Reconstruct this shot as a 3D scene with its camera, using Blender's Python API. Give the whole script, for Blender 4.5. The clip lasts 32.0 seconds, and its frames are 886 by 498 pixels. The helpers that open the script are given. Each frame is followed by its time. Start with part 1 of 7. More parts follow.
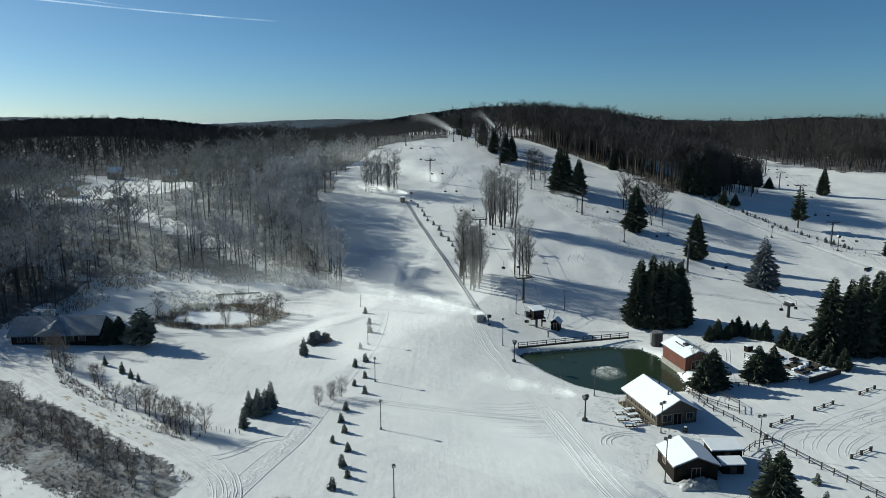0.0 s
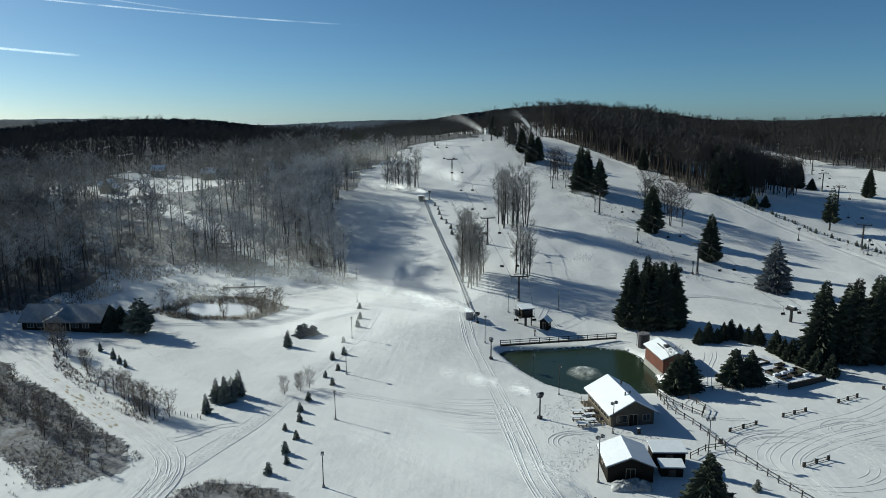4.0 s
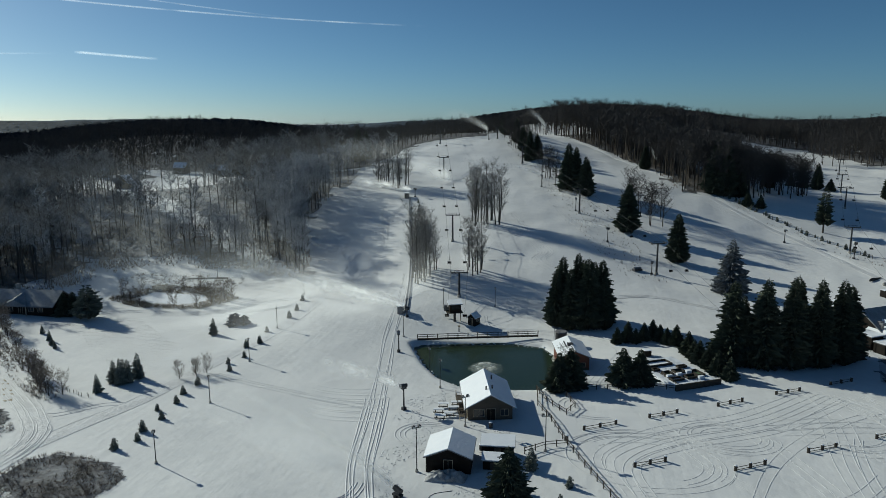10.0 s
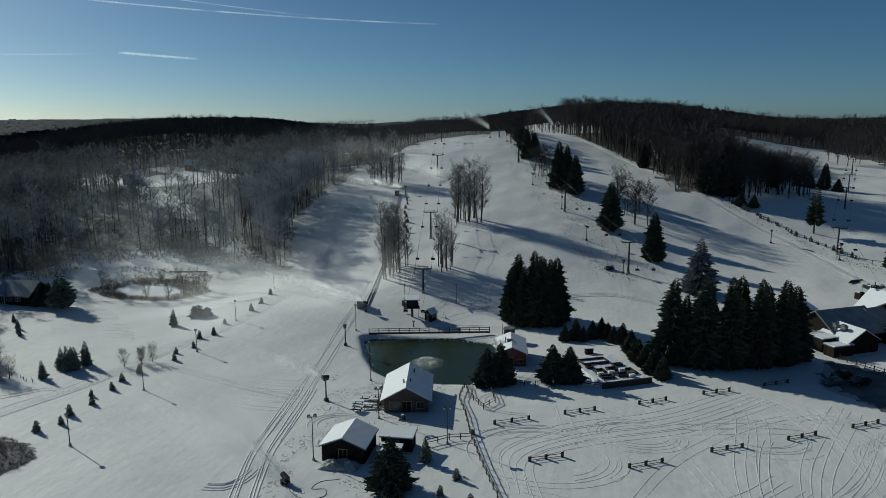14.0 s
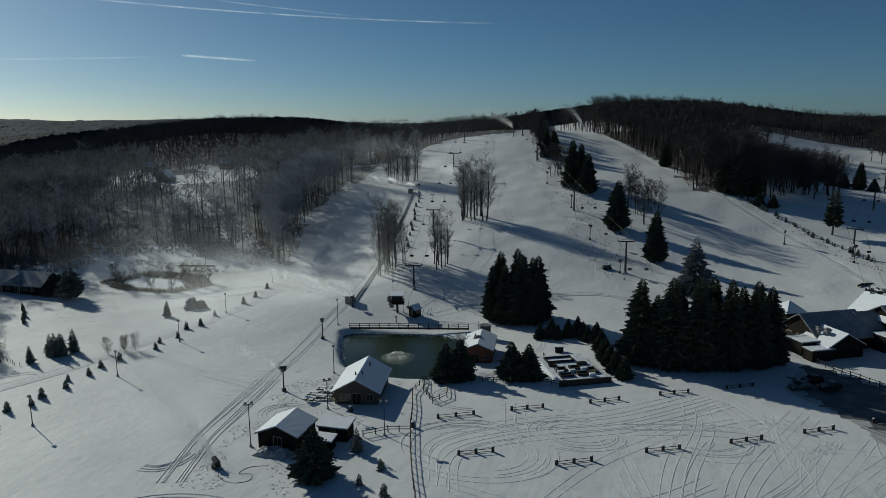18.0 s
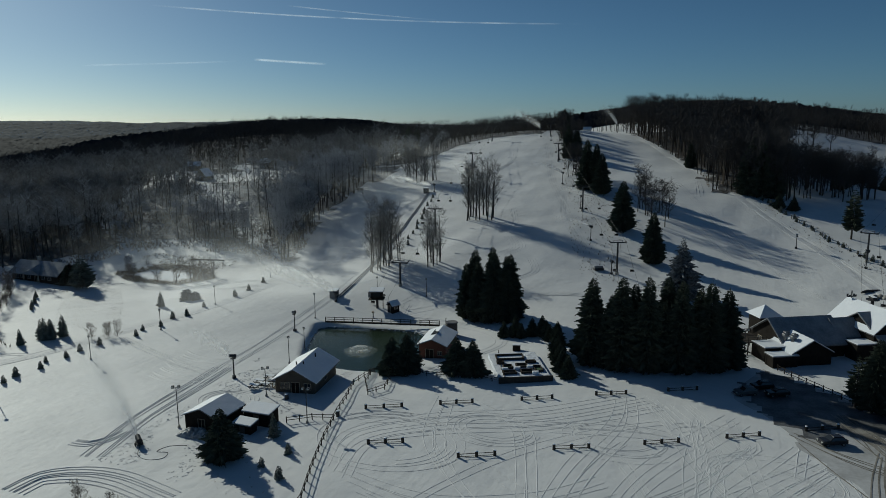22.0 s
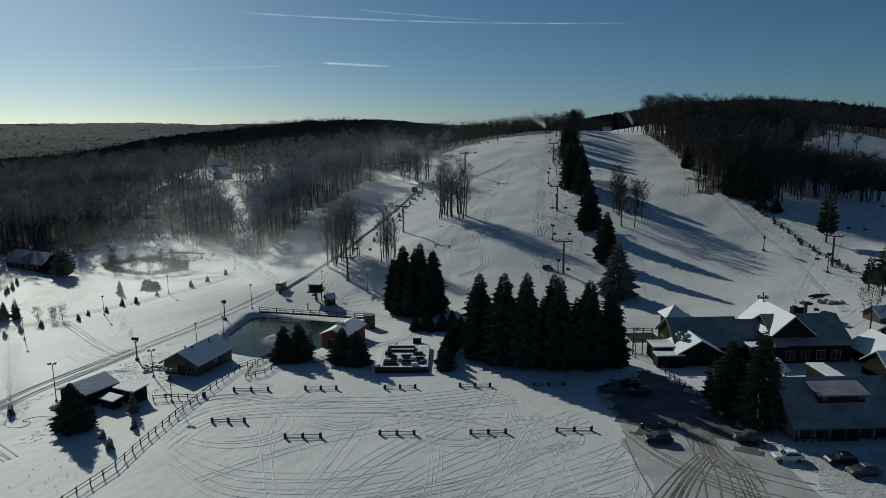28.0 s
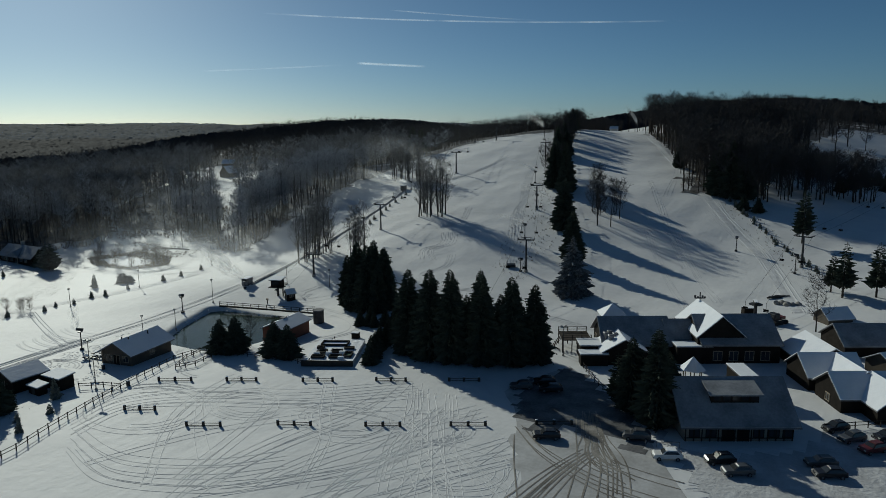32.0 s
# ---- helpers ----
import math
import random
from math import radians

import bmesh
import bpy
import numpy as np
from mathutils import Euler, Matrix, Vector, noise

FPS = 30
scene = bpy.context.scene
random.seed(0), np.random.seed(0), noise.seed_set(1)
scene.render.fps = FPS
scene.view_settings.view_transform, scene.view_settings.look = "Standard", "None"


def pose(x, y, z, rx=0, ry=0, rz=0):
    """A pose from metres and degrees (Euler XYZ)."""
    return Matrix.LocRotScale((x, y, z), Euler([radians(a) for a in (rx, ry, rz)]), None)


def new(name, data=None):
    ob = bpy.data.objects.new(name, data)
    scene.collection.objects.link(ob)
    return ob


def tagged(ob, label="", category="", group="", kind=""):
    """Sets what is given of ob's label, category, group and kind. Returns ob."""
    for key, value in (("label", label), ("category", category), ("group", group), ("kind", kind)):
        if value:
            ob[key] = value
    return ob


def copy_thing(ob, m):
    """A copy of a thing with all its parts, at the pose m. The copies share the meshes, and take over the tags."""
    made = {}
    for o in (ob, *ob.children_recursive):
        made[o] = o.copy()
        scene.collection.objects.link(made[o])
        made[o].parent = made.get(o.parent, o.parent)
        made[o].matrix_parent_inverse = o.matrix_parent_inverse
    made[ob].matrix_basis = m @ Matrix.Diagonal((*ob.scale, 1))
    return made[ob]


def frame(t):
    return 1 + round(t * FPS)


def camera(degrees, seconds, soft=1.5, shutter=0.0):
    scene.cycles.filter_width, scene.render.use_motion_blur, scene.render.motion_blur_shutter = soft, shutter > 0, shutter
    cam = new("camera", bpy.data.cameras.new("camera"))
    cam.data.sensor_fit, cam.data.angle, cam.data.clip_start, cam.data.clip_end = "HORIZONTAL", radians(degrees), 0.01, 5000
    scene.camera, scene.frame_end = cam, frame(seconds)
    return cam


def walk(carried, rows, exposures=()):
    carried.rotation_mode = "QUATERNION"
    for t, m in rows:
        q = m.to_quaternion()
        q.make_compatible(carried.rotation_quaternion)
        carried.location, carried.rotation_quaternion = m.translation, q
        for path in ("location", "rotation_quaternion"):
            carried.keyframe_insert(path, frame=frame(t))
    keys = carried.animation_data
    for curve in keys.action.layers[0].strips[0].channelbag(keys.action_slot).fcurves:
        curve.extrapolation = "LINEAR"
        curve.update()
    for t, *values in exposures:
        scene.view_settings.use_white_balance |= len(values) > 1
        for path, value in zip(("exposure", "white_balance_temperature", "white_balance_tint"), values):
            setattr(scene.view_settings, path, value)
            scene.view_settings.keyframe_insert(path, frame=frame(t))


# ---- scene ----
cam = camera(66.4, 32.0, 0.75)
METRES, EYE, TILT, LEAN, TURN = 170.0, 50.0, -10.7, 0.0, 0.0
ROWS = [
    (0.0, 0.0, 0.0, 0.0, 0.0, 0.0, -0.0),
    (0.5, 0.0099, -0.0006, -0.0005, 0.5, 0.01, -0.08),
    (1.0, 0.0219, -0.0011, -0.0012, 1.18, 0.02, -0.18),
    (1.5, 0.0339, -0.0014, -0.0018, 1.91, 0.03, -0.31),
    (2.0, 0.0474, -0.0016, -0.0026, 2.93, 0.05, -0.45),
    (2.5, 0.0616, -0.0018, -0.0032, 3.39, 0.05, -0.54),
    (3.0, 0.0753, -0.0022, -0.0039, 3.74, 0.06, -0.61),
    (3.5, 0.0899, -0.0024, -0.0045, 4.36, 0.05, -0.71),
    (5.5, 0.1511, -0.0019, -0.0059, 6.5, -0.01, -1.07),
    (6.0, 0.1672, -0.001, -0.0061, 6.77, -0.04, -1.12),
    (6.5, 0.1841, 0.0004, -0.0066, 7.3, -0.04, -1.22),
    (7.0, 0.2005, 0.0018, -0.0067, 7.42, -0.06, -1.24),
    (7.5, 0.2173, 0.0034, -0.0068, 8.16, -0.06, -1.35),
    (8.0, 0.235, 0.0051, -0.007, 8.78, -0.05, -1.43),
    (8.5, 0.2526, 0.0068, -0.0072, 9.28, -0.06, -1.52),
    (9.0, 0.2701, 0.0086, -0.0072, 9.86, -0.05, -1.63),
    (9.5, 0.2883, 0.0111, -0.0079, 10.43, -0.06, -1.71),
    (10.0, 0.3064, 0.0131, -0.0078, 10.54, -0.08, -1.78),
    (10.5, 0.3233, 0.0153, -0.0076, 10.91, -0.1, -1.88),
    (11.0, 0.3405, 0.0177, -0.0083, 11.63, -0.08, -1.98),
    (11.5, 0.3563, 0.0196, -0.0081, 12.07, -0.11, -2.08),
    (12.0, 0.3712, 0.0216, -0.008, 12.18, -0.13, -2.12),
    (12.5, 0.3847, 0.0234, -0.0077, 12.32, -0.16, -2.2),
    (13.0, 0.398, 0.0254, -0.008, 12.87, -0.18, -2.26),
    (13.5, 0.4109, 0.0275, -0.0081, 13.24, -0.23, -2.32),
    (14.0, 0.4232, 0.0295, -0.008, 13.58, -0.27, -2.38),
    (14.5, 0.4347, 0.0315, -0.0079, 13.94, -0.3, -2.45),
    (16.5, 0.4829, 0.0404, -0.0074, 16.18, -0.48, -2.73),
    (17.0, 0.4966, 0.0433, -0.0073, 16.69, -0.49, -2.79),
    (17.5, 0.5108, 0.0466, -0.007, 17.49, -0.51, -2.9),
    (18.0, 0.5254, 0.0499, -0.007, 18.1, -0.52, -2.99),
    (18.5, 0.5403, 0.0531, -0.0068, 18.78, -0.53, -3.08),
    (19.0, 0.5561, 0.0569, -0.0067, 19.92, -0.56, -3.25),
    (19.5, 0.5723, 0.0608, -0.0064, 20.71, -0.6, -3.36),
    (20.0, 0.5888, 0.0654, -0.0061, 21.29, -0.63, -3.46),
    (20.5, 0.6054, 0.0699, -0.0058, 21.93, -0.65, -3.57),
    (21.0, 0.6222, 0.0748, -0.0055, 22.55, -0.68, -3.68),
    (21.5, 0.6391, 0.0799, -0.0052, 23.15, -0.7, -3.76),
    (22.0, 0.6558, 0.0851, -0.0048, 23.73, -0.72, -3.86),
    (22.5, 0.6729, 0.0905, -0.0047, 24.33, -0.72, -3.94),
    (23.0, 0.6898, 0.0959, -0.0043, 24.92, -0.76, -4.03),
    (23.5, 0.707, 0.1017, -0.0039, 25.52, -0.81, -4.12),
    (24.0, 0.7241, 0.1078, -0.0033, 26.03, -0.82, -4.21),
    (24.5, 0.7414, 0.1142, -0.0031, 26.46, -0.84, -4.27),
    (25.0, 0.7581, 0.1205, -0.0024, 26.86, -0.86, -4.35),
    (25.5, 0.7746, 0.1269, -0.0016, 27.19, -0.88, -4.39),
    (27.5, 0.8365, 0.1513, 0.0014, 28.96, -0.98, -4.67),
    (28.0, 0.8514, 0.1577, 0.0022, 29.38, -1.01, -4.72),
    (28.5, 0.8659, 0.1639, 0.0029, 29.74, -1.03, -4.76),
    (29.0, 0.8803, 0.1705, 0.0037, 30.02, -1.09, -4.8),
    (29.5, 0.8944, 0.1773, 0.0046, 30.39, -1.11, -4.85),
    (30.0, 0.9085, 0.1841, 0.0056, 30.78, -1.12, -4.91),
    (30.5, 0.9227, 0.1911, 0.0064, 31.11, -1.15, -4.96),
    (31.0, 0.9367, 0.1982, 0.0074, 31.46, -1.18, -5.02),
    (31.5, 0.9506, 0.2056, 0.0084, 31.96, -1.24, -5.1),
    (32.0, 0.9645, 0.2134, 0.0096, 32.42, -1.29, -5.16),
]
EXPOSURE = [(0.0, 0.04, 6350, 0), (6.0, -0.14, 6350, 0), (12.0, -0.56, 6350, 0), (18.0, -0.95, 6350, 0), (32.0, -0.96, 6350, 0)]
walk(cam, [(t, pose(0, 0, EYE, TILT, LEAN, TURN) @ pose(METRES * x, METRES * y, METRES * z, 90 + pitch, roll, yaw)) for t, x, y, z, yaw, pitch, roll in ROWS], EXPOSURE)

# ---- light: a low winter sun behind the hill, clear sky ----
SUN_AZ, SUN_EL = -64.5, 24.5
world = bpy.data.worlds.new("winter_sky")
scene.world = world
world.use_nodes = True
wn = world.node_tree
sky = wn.nodes.new("ShaderNodeTexSky")
sky.sky_type, sky.sun_disc = "NISHITA", False
sky.sun_elevation, sky.sun_rotation = radians(SUN_EL), radians(SUN_AZ)
sky.air_density, sky.dust_density, sky.ozone_density, sky.altitude = 0.6, 0.6, 9.0, 300
wn.nodes["Background"].inputs[1].default_value = 0.1
tone = wn.nodes.new("ShaderNodeMix")
tone.data_type, tone.blend_type = "RGBA", "MULTIPLY"
tone.inputs[0].default_value, tone.inputs[7].default_value = 1.0, (1.07, 1.0, 0.79, 1)
wn.links.new(sky.outputs[0], tone.inputs[6])
wn.links.new(tone.outputs[2], wn.nodes["Background"].inputs[0])
sun = new("sun", bpy.data.lights.new("sun", "SUN"))
sun.data.energy, sun.data.angle, sun.data.color = 5.2, radians(0.6), (0.97, 0.94, 0.85)
sun.rotation_euler = Vector((-math.sin(radians(SUN_AZ)), -math.cos(radians(SUN_AZ)), -math.tan(radians(SUN_EL)))).to_track_quat("-Z", "Y").to_euler()


# ---- materials ----
def mat(name, c1, c2=None, rough=0.8, metal=0.0, scale=1.0, bump=0.0, bump_scale=None, random_mix=0.0, island=False, spec=0.3, detail=4.0):
    """A noise-varied surface: two colours, patches at one scale and grain at another, and a fine relief."""
    m = bpy.data.materials.new(name)
    m.use_nodes = True
    nt = m.node_tree
    b = nt.nodes["Principled BSDF"]
    b.inputs["Roughness"].default_value, b.inputs["Metallic"].default_value = rough, metal
    b.inputs["Specular IOR Level"].default_value = spec
    geo = nt.nodes.new("ShaderNodeNewGeometry")
    c2 = c2 or tuple(v * 0.75 for v in c1)
    n1, n2 = nt.nodes.new("ShaderNodeTexNoise"), nt.nodes.new("ShaderNodeTexNoise")
    for n, k in ((n1, scale), (n2, scale * 7.3)):
        n.inputs["Scale"].default_value, n.inputs["Detail"].default_value = k, detail
        nt.links.new(geo.outputs["Position"], n.inputs["Vector"])
    mixf = nt.nodes.new("ShaderNodeMath")
    mixf.operation = "ADD"
    half = nt.nodes.new("ShaderNodeMath")
    half.operation, half.inputs[1].default_value = "MULTIPLY", 0.5
    nt.links.new(n2.outputs[0], half.inputs[0])
    nt.links.new(n1.outputs[0], mixf.inputs[0])
    nt.links.new(half.outputs[0], mixf.inputs[1])
    ramp = nt.nodes.new("ShaderNodeMapRange")
    ramp.inputs["From Min"].default_value, ramp.inputs["From Max"].default_value = 0.5, 1.0
    nt.links.new(mixf.outputs[0], ramp.inputs["Value"])
    mix = nt.nodes.new("ShaderNodeMix")
    mix.data_type = "RGBA"
    mix.inputs[6].default_value, mix.inputs[7].default_value = (*c1, 1), (*c2, 1)
    nt.links.new(ramp.outputs[0], mix.inputs[0])
    out = mix.outputs[2]
    if random_mix:
        if island:
            src = geo.outputs["Random Per Island"]
        else:
            src = nt.nodes.new("ShaderNodeObjectInfo").outputs["Random"]
        hsv = nt.nodes.new("ShaderNodeHueSaturation")
        rng = nt.nodes.new("ShaderNodeMapRange")
        rng.inputs["To Min"].default_value, rng.inputs["To Max"].default_value = 1 - random_mix, 1 + random_mix
        nt.links.new(src, rng.inputs["Value"])
        nt.links.new(rng.outputs[0], hsv.inputs["Value"])
        nt.links.new(out, hsv.inputs["Color"])
        out = hsv.outputs[0]
    nt.links.new(out, b.inputs["Base Color"])
    if bump:
        bm_n = nt.nodes.new("ShaderNodeBump")
        bm_n.inputs["Strength"].default_value, bm_n.inputs["Distance"].default_value = 1.0, bump
        n3 = nt.nodes.new("ShaderNodeTexNoise")
        n3.inputs["Scale"].default_value, n3.inputs["Detail"].default_value = bump_scale or scale * 3, 6.0
        nt.links.new(geo.outputs["Position"], n3.inputs["Vector"])
        nt.links.new(n3.outputs[0], bm_n.inputs["Height"])
        nt.links.new(bm_n.outputs[0], b.inputs["Normal"])
    return m


def combed(m, turn, across, along, depth):
    """Adds groomed streaks that run one way, and broad soft drifts, to the relief of a snow material."""
    nt = m.node_tree
    b = nt.nodes["Principled BSDF"]
    first = b.inputs["Normal"].links[0].from_socket
    geo = nt.nodes.new("ShaderNodeNewGeometry")
    for rot, sx, sy, size in ((turn, across, along, depth), (turn + 1.0, 0.16, 0.07, depth * 4.5)):
        mp = nt.nodes.new("ShaderNodeMapping")
        mp.inputs["Rotation"].default_value, mp.inputs["Scale"].default_value = (0, 0, rot), (sx, sy, 0.1)
        nz = nt.nodes.new("ShaderNodeTexNoise")
        nz.inputs["Scale"].default_value, nz.inputs["Detail"].default_value = 1.0, 4.0
        bp = nt.nodes.new("ShaderNodeBump")
        bp.inputs["Strength"].default_value, bp.inputs["Distance"].default_value = 1.0, size
        nt.links.new(geo.outputs["Position"], mp.inputs["Vector"])
        nt.links.new(mp.outputs[0], nz.inputs["Vector"])
        nt.links.new(nz.outputs[0], bp.inputs["Height"])
        nt.links.new(first, bp.inputs["Normal"])
        first = bp.outputs[0]
    nt.links.new(first, b.inputs["Normal"])
    return m


SNOW = combed(mat("snow", (0.755, 0.755, 0.755), (0.65, 0.655, 0.665), 0.66, scale=0.07, bump=0.1, bump_scale=0.55, spec=0.28), 0.3, 1.0, 0.05, 0.035)
SNOW_ROUGH = mat("rough_snow", (0.74, 0.77, 0.82), (0.6, 0.63, 0.69), 0.6, scale=0.5, spec=0.7, bump=0.25, bump_scale=1.1)
# packed snow, a little darker to paint in the shade of pressed grooves
PACKED_SHADE = mat("groove_shaded_packed_snow", (0.69, 0.695, 0.71), (0.6, 0.605, 0.62), 0.7, scale=0.6, bump=0.05, bump_scale=3)
ROOF_SNOW = mat("roof_snow", (0.84, 0.86, 0.9), (0.76, 0.79, 0.84), 0.7, scale=0.5, bump=0.05, bump_scale=1.5)
# roof snow for slopes turned from the sun, shade put into its colour
SHADE_SNOW = mat("shade_toned_roof_snow", (0.33, 0.345, 0.37), (0.17, 0.18, 0.195), 0.7, scale=0.35, bump=0.04, bump_scale=1.5)
ASPHALT = mat("packed_wet_asphalt", (0.56, 0.56, 0.565), (0.36, 0.355, 0.35), 0.6, scale=0.25, bump=0.03)
DRIVE = mat("packed_drive_snow", (0.74, 0.745, 0.76), (0.56, 0.56, 0.57), 0.7, scale=0.45, bump=0.14, bump_scale=1.6)
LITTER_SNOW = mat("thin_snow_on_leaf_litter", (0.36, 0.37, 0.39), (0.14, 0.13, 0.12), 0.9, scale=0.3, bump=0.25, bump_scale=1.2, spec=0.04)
# leaf litter with the shade of the crowns mixed into its colour
LITTER_SHADE = mat("snow_dusted_shaded_litter", (0.08, 0.075, 0.07), (0.24, 0.24, 0.25), 0.9, scale=0.25, bump=0.2, bump_scale=1.2, spec=0.04)
TYRE_MARK = mat("bare_tyre_mark", (0.13, 0.115, 0.095), (0.34, 0.32, 0.29), 0.6, scale=0.35)
# bare asphalt, toned darker still for the spruces' shadow lying on it
SHADED_ASPHALT = mat("shaded_wet_asphalt", (0.05, 0.05, 0.052), (0.2, 0.2, 0.205), 0.55, scale=0.35, bump=0.03)
# trodden snow, its colour dimmed for the weaker light before the lodge
YARD_SNOW = mat("dimmed_trodden_snow", (0.6, 0.605, 0.62), (0.4, 0.4, 0.41), 0.7, scale=0.3, bump=0.16, bump_scale=1.6)
DIRT = mat("thawed_gravel", (0.3, 0.25, 0.17), (0.5, 0.46, 0.38), 0.9, scale=0.8, bump=0.05)
NEEDLES = mat("spruce_needles", (0.046, 0.058, 0.042), (0.08, 0.09, 0.066), 0.75, scale=0.8, random_mix=0.25, island=True, spec=0.04)
NEEDLES_LIGHT = mat("young_fir_needles", (0.11, 0.13, 0.1), (0.26, 0.27, 0.25), 0.75, scale=1.5, random_mix=0.25, island=True, spec=0.04)
NEEDLES_SNOWY = mat("snow_dusted_needles", (0.035, 0.045, 0.038), (0.3, 0.31, 0.33), 0.75, scale=1.6, random_mix=0.35, island=True, spec=0.04)
BARK = mat("dark_bark", (0.05, 0.043, 0.037), (0.085, 0.075, 0.065), 0.9, scale=1.5, spec=0.04)
BARK_GREY = mat("frosted_grey_bark", (0.09, 0.085, 0.08), (0.06, 0.055, 0.05), 0.9, scale=1.5, spec=0.04)
TWIG_FROST = mat("frosted_twigs", (0.54, 0.545, 0.555), (0.14, 0.137, 0.133), 0.9, scale=0.13, random_mix=0.35, island=True, spec=0.04)
TWIG_PALE = mat("pale_birch_twigs", (0.3, 0.29, 0.275), (0.2, 0.19, 0.18), 0.9, scale=0.1, random_mix=0.25, island=True, spec=0.04)
TWIG_BROWN = mat("brown_shrub_twigs", (0.14, 0.115, 0.095), (0.24, 0.21, 0.185), 0.9, scale=0.3, random_mix=0.3, island=True, spec=0.04)
TWIG_GREY = mat("grey_brown_twigs", (0.4, 0.395, 0.39), (0.09, 0.087, 0.083), 0.9, scale=0.13, random_mix=0.35, island=True, spec=0.04)
TWIG_HOAR = mat("hoar_white_twigs", (0.52, 0.53, 0.55), (0.28, 0.28, 0.285), 0.9, scale=0.08, random_mix=0.3, island=True, spec=0.04)
TWIG_DARK = mat("bare_brown_twigs", (0.052, 0.05, 0.05), (0.085, 0.081, 0.08), 0.9, scale=0.06, random_mix=0.3, island=True, spec=0.04)
# the blue of distance haze is put into the far woods' colour
FAR_WOOD = mat("haze_tinted_far_woods", (0.02, 0.024, 0.031), (0.036, 0.04, 0.047), 0.95, scale=0.05, bump=0.5, bump_scale=0.25, spec=0.04)
NEEDLES_PALE = mat("grey_green_pine_needles", (0.085, 0.1, 0.075), (0.16, 0.17, 0.15), 0.8, scale=1.0, random_mix=0.3, island=True, spec=0.04)
BRUSH_FROST = mat("frosted_dead_grass", (0.42, 0.41, 0.4), (0.26, 0.24, 0.21), 0.9, scale=0.6, random_mix=0.3, island=True, spec=0.04)
REED = mat("dry_reeds", (0.27, 0.22, 0.15), (0.18, 0.15, 0.1), 0.9, scale=0.5, random_mix=0.3, island=True, spec=0.04)
BRUSH = mat("dead_brown_brush", (0.15, 0.12, 0.095), (0.27, 0.235, 0.2), 0.95, scale=0.5, random_mix=0.4, island=True, spec=0.04)
WOOD_DARK = mat("dark_stained_boards", (0.015, 0.013, 0.011), (0.028, 0.024, 0.021), 0.85, spec=0.06, scale=0.8, bump=0.01, bump_scale=6)
WOOD_GREY = mat("weathered_boards", (0.11, 0.092, 0.07), (0.07, 0.058, 0.045), 0.8, scale=0.8, bump=0.01, bump_scale=6)
WOOD_PALE = mat("pale_timber", (0.4, 0.34, 0.26), (0.3, 0.25, 0.19), 0.75, scale=1.0)
WOOD_RED = mat("red_brown_siding", (0.15, 0.055, 0.036), (0.1, 0.04, 0.028), 0.75, scale=0.7, bump=0.01, bump_scale=5)
FENCE_WOOD = mat("dark_fence_timber", (0.045, 0.04, 0.035), (0.08, 0.07, 0.06), 0.85, scale=2.0, spec=0.04)
PLASTER = mat("cream_render", (0.26, 0.24, 0.2), (0.2, 0.18, 0.15), 0.85, scale=0.6)
STONE = mat("grey_stone", (0.35, 0.34, 0.32), (0.25, 0.24, 0.22), 0.85, scale=1.2, bump=0.05)
SLATE = mat("grey_shingles", (0.12, 0.12, 0.13), (0.2, 0.2, 0.21), 0.8, scale=0.8, bump=0.01)
STEEL = mat("galvanised_steel", (0.25, 0.26, 0.27), (0.18, 0.18, 0.19), 0.5, metal=0.7, scale=1.0)
DARK_STEEL = mat("dark_painted_steel", (0.035, 0.037, 0.04), (0.06, 0.06, 0.065), 0.5, metal=0.3, scale=1.0)
RUBBER = mat("black_rubber", (0.02, 0.02, 0.02), (0.035, 0.035, 0.035), 0.8, scale=2.0)
GLASS_DARK = mat("dark_window_glass", (0.03, 0.035, 0.04), (0.02, 0.022, 0.026), 0.08, scale=0.5, spec=0.6)
PAINT_WHITE = mat("white_paint", (0.75, 0.75, 0.73), (0.68, 0.68, 0.66), 0.35, scale=0.6)
CAR_WHITE = mat("white_car_paint", (0.7, 0.7, 0.7), (0.62, 0.62, 0.62), 0.25, scale=0.6, spec=0.5)
CAR_BLACK = mat("black_car_paint", (0.015, 0.015, 0.018), (0.03, 0.03, 0.032), 0.25, scale=0.6, spec=0.5)
CAR_GREY = mat("grey_car_paint", (0.12, 0.125, 0.13), (0.09, 0.092, 0.1), 0.3, metal=0.3, scale=0.6, spec=0.5)
CAR_RED = mat("dark_red_car_paint", (0.12, 0.02, 0.02), (0.08, 0.015, 0.015), 0.3, scale=0.6, spec=0.5)
LAMP_LENS = mat("lamp_lens", (0.6, 0.6, 0.56), (0.5, 0.5, 0.46), 0.2, scale=1.0)
TARP = mat("pale_tarpaulin", (0.5, 0.51, 0.52), (0.16, 0.165, 0.17), 0.55, scale=1.1, bump=0.08, bump_scale=1.5)
GREEN_FELT = mat("green_turf_mat", (0.05, 0.12, 0.05), (0.1, 0.14, 0.09), 0.9, scale=1.0)
BELT = mat("snow_dusted_belt", (0.3, 0.3, 0.31), (0.5, 0.51, 0.53), 0.8, scale=0.7)
WATER = mat("dark_green_pond_water", (0.022, 0.038, 0.022), (0.03, 0.046, 0.028), 0.08, scale=0.1, bump=0.03, bump_scale=2.6, spec=0.28)


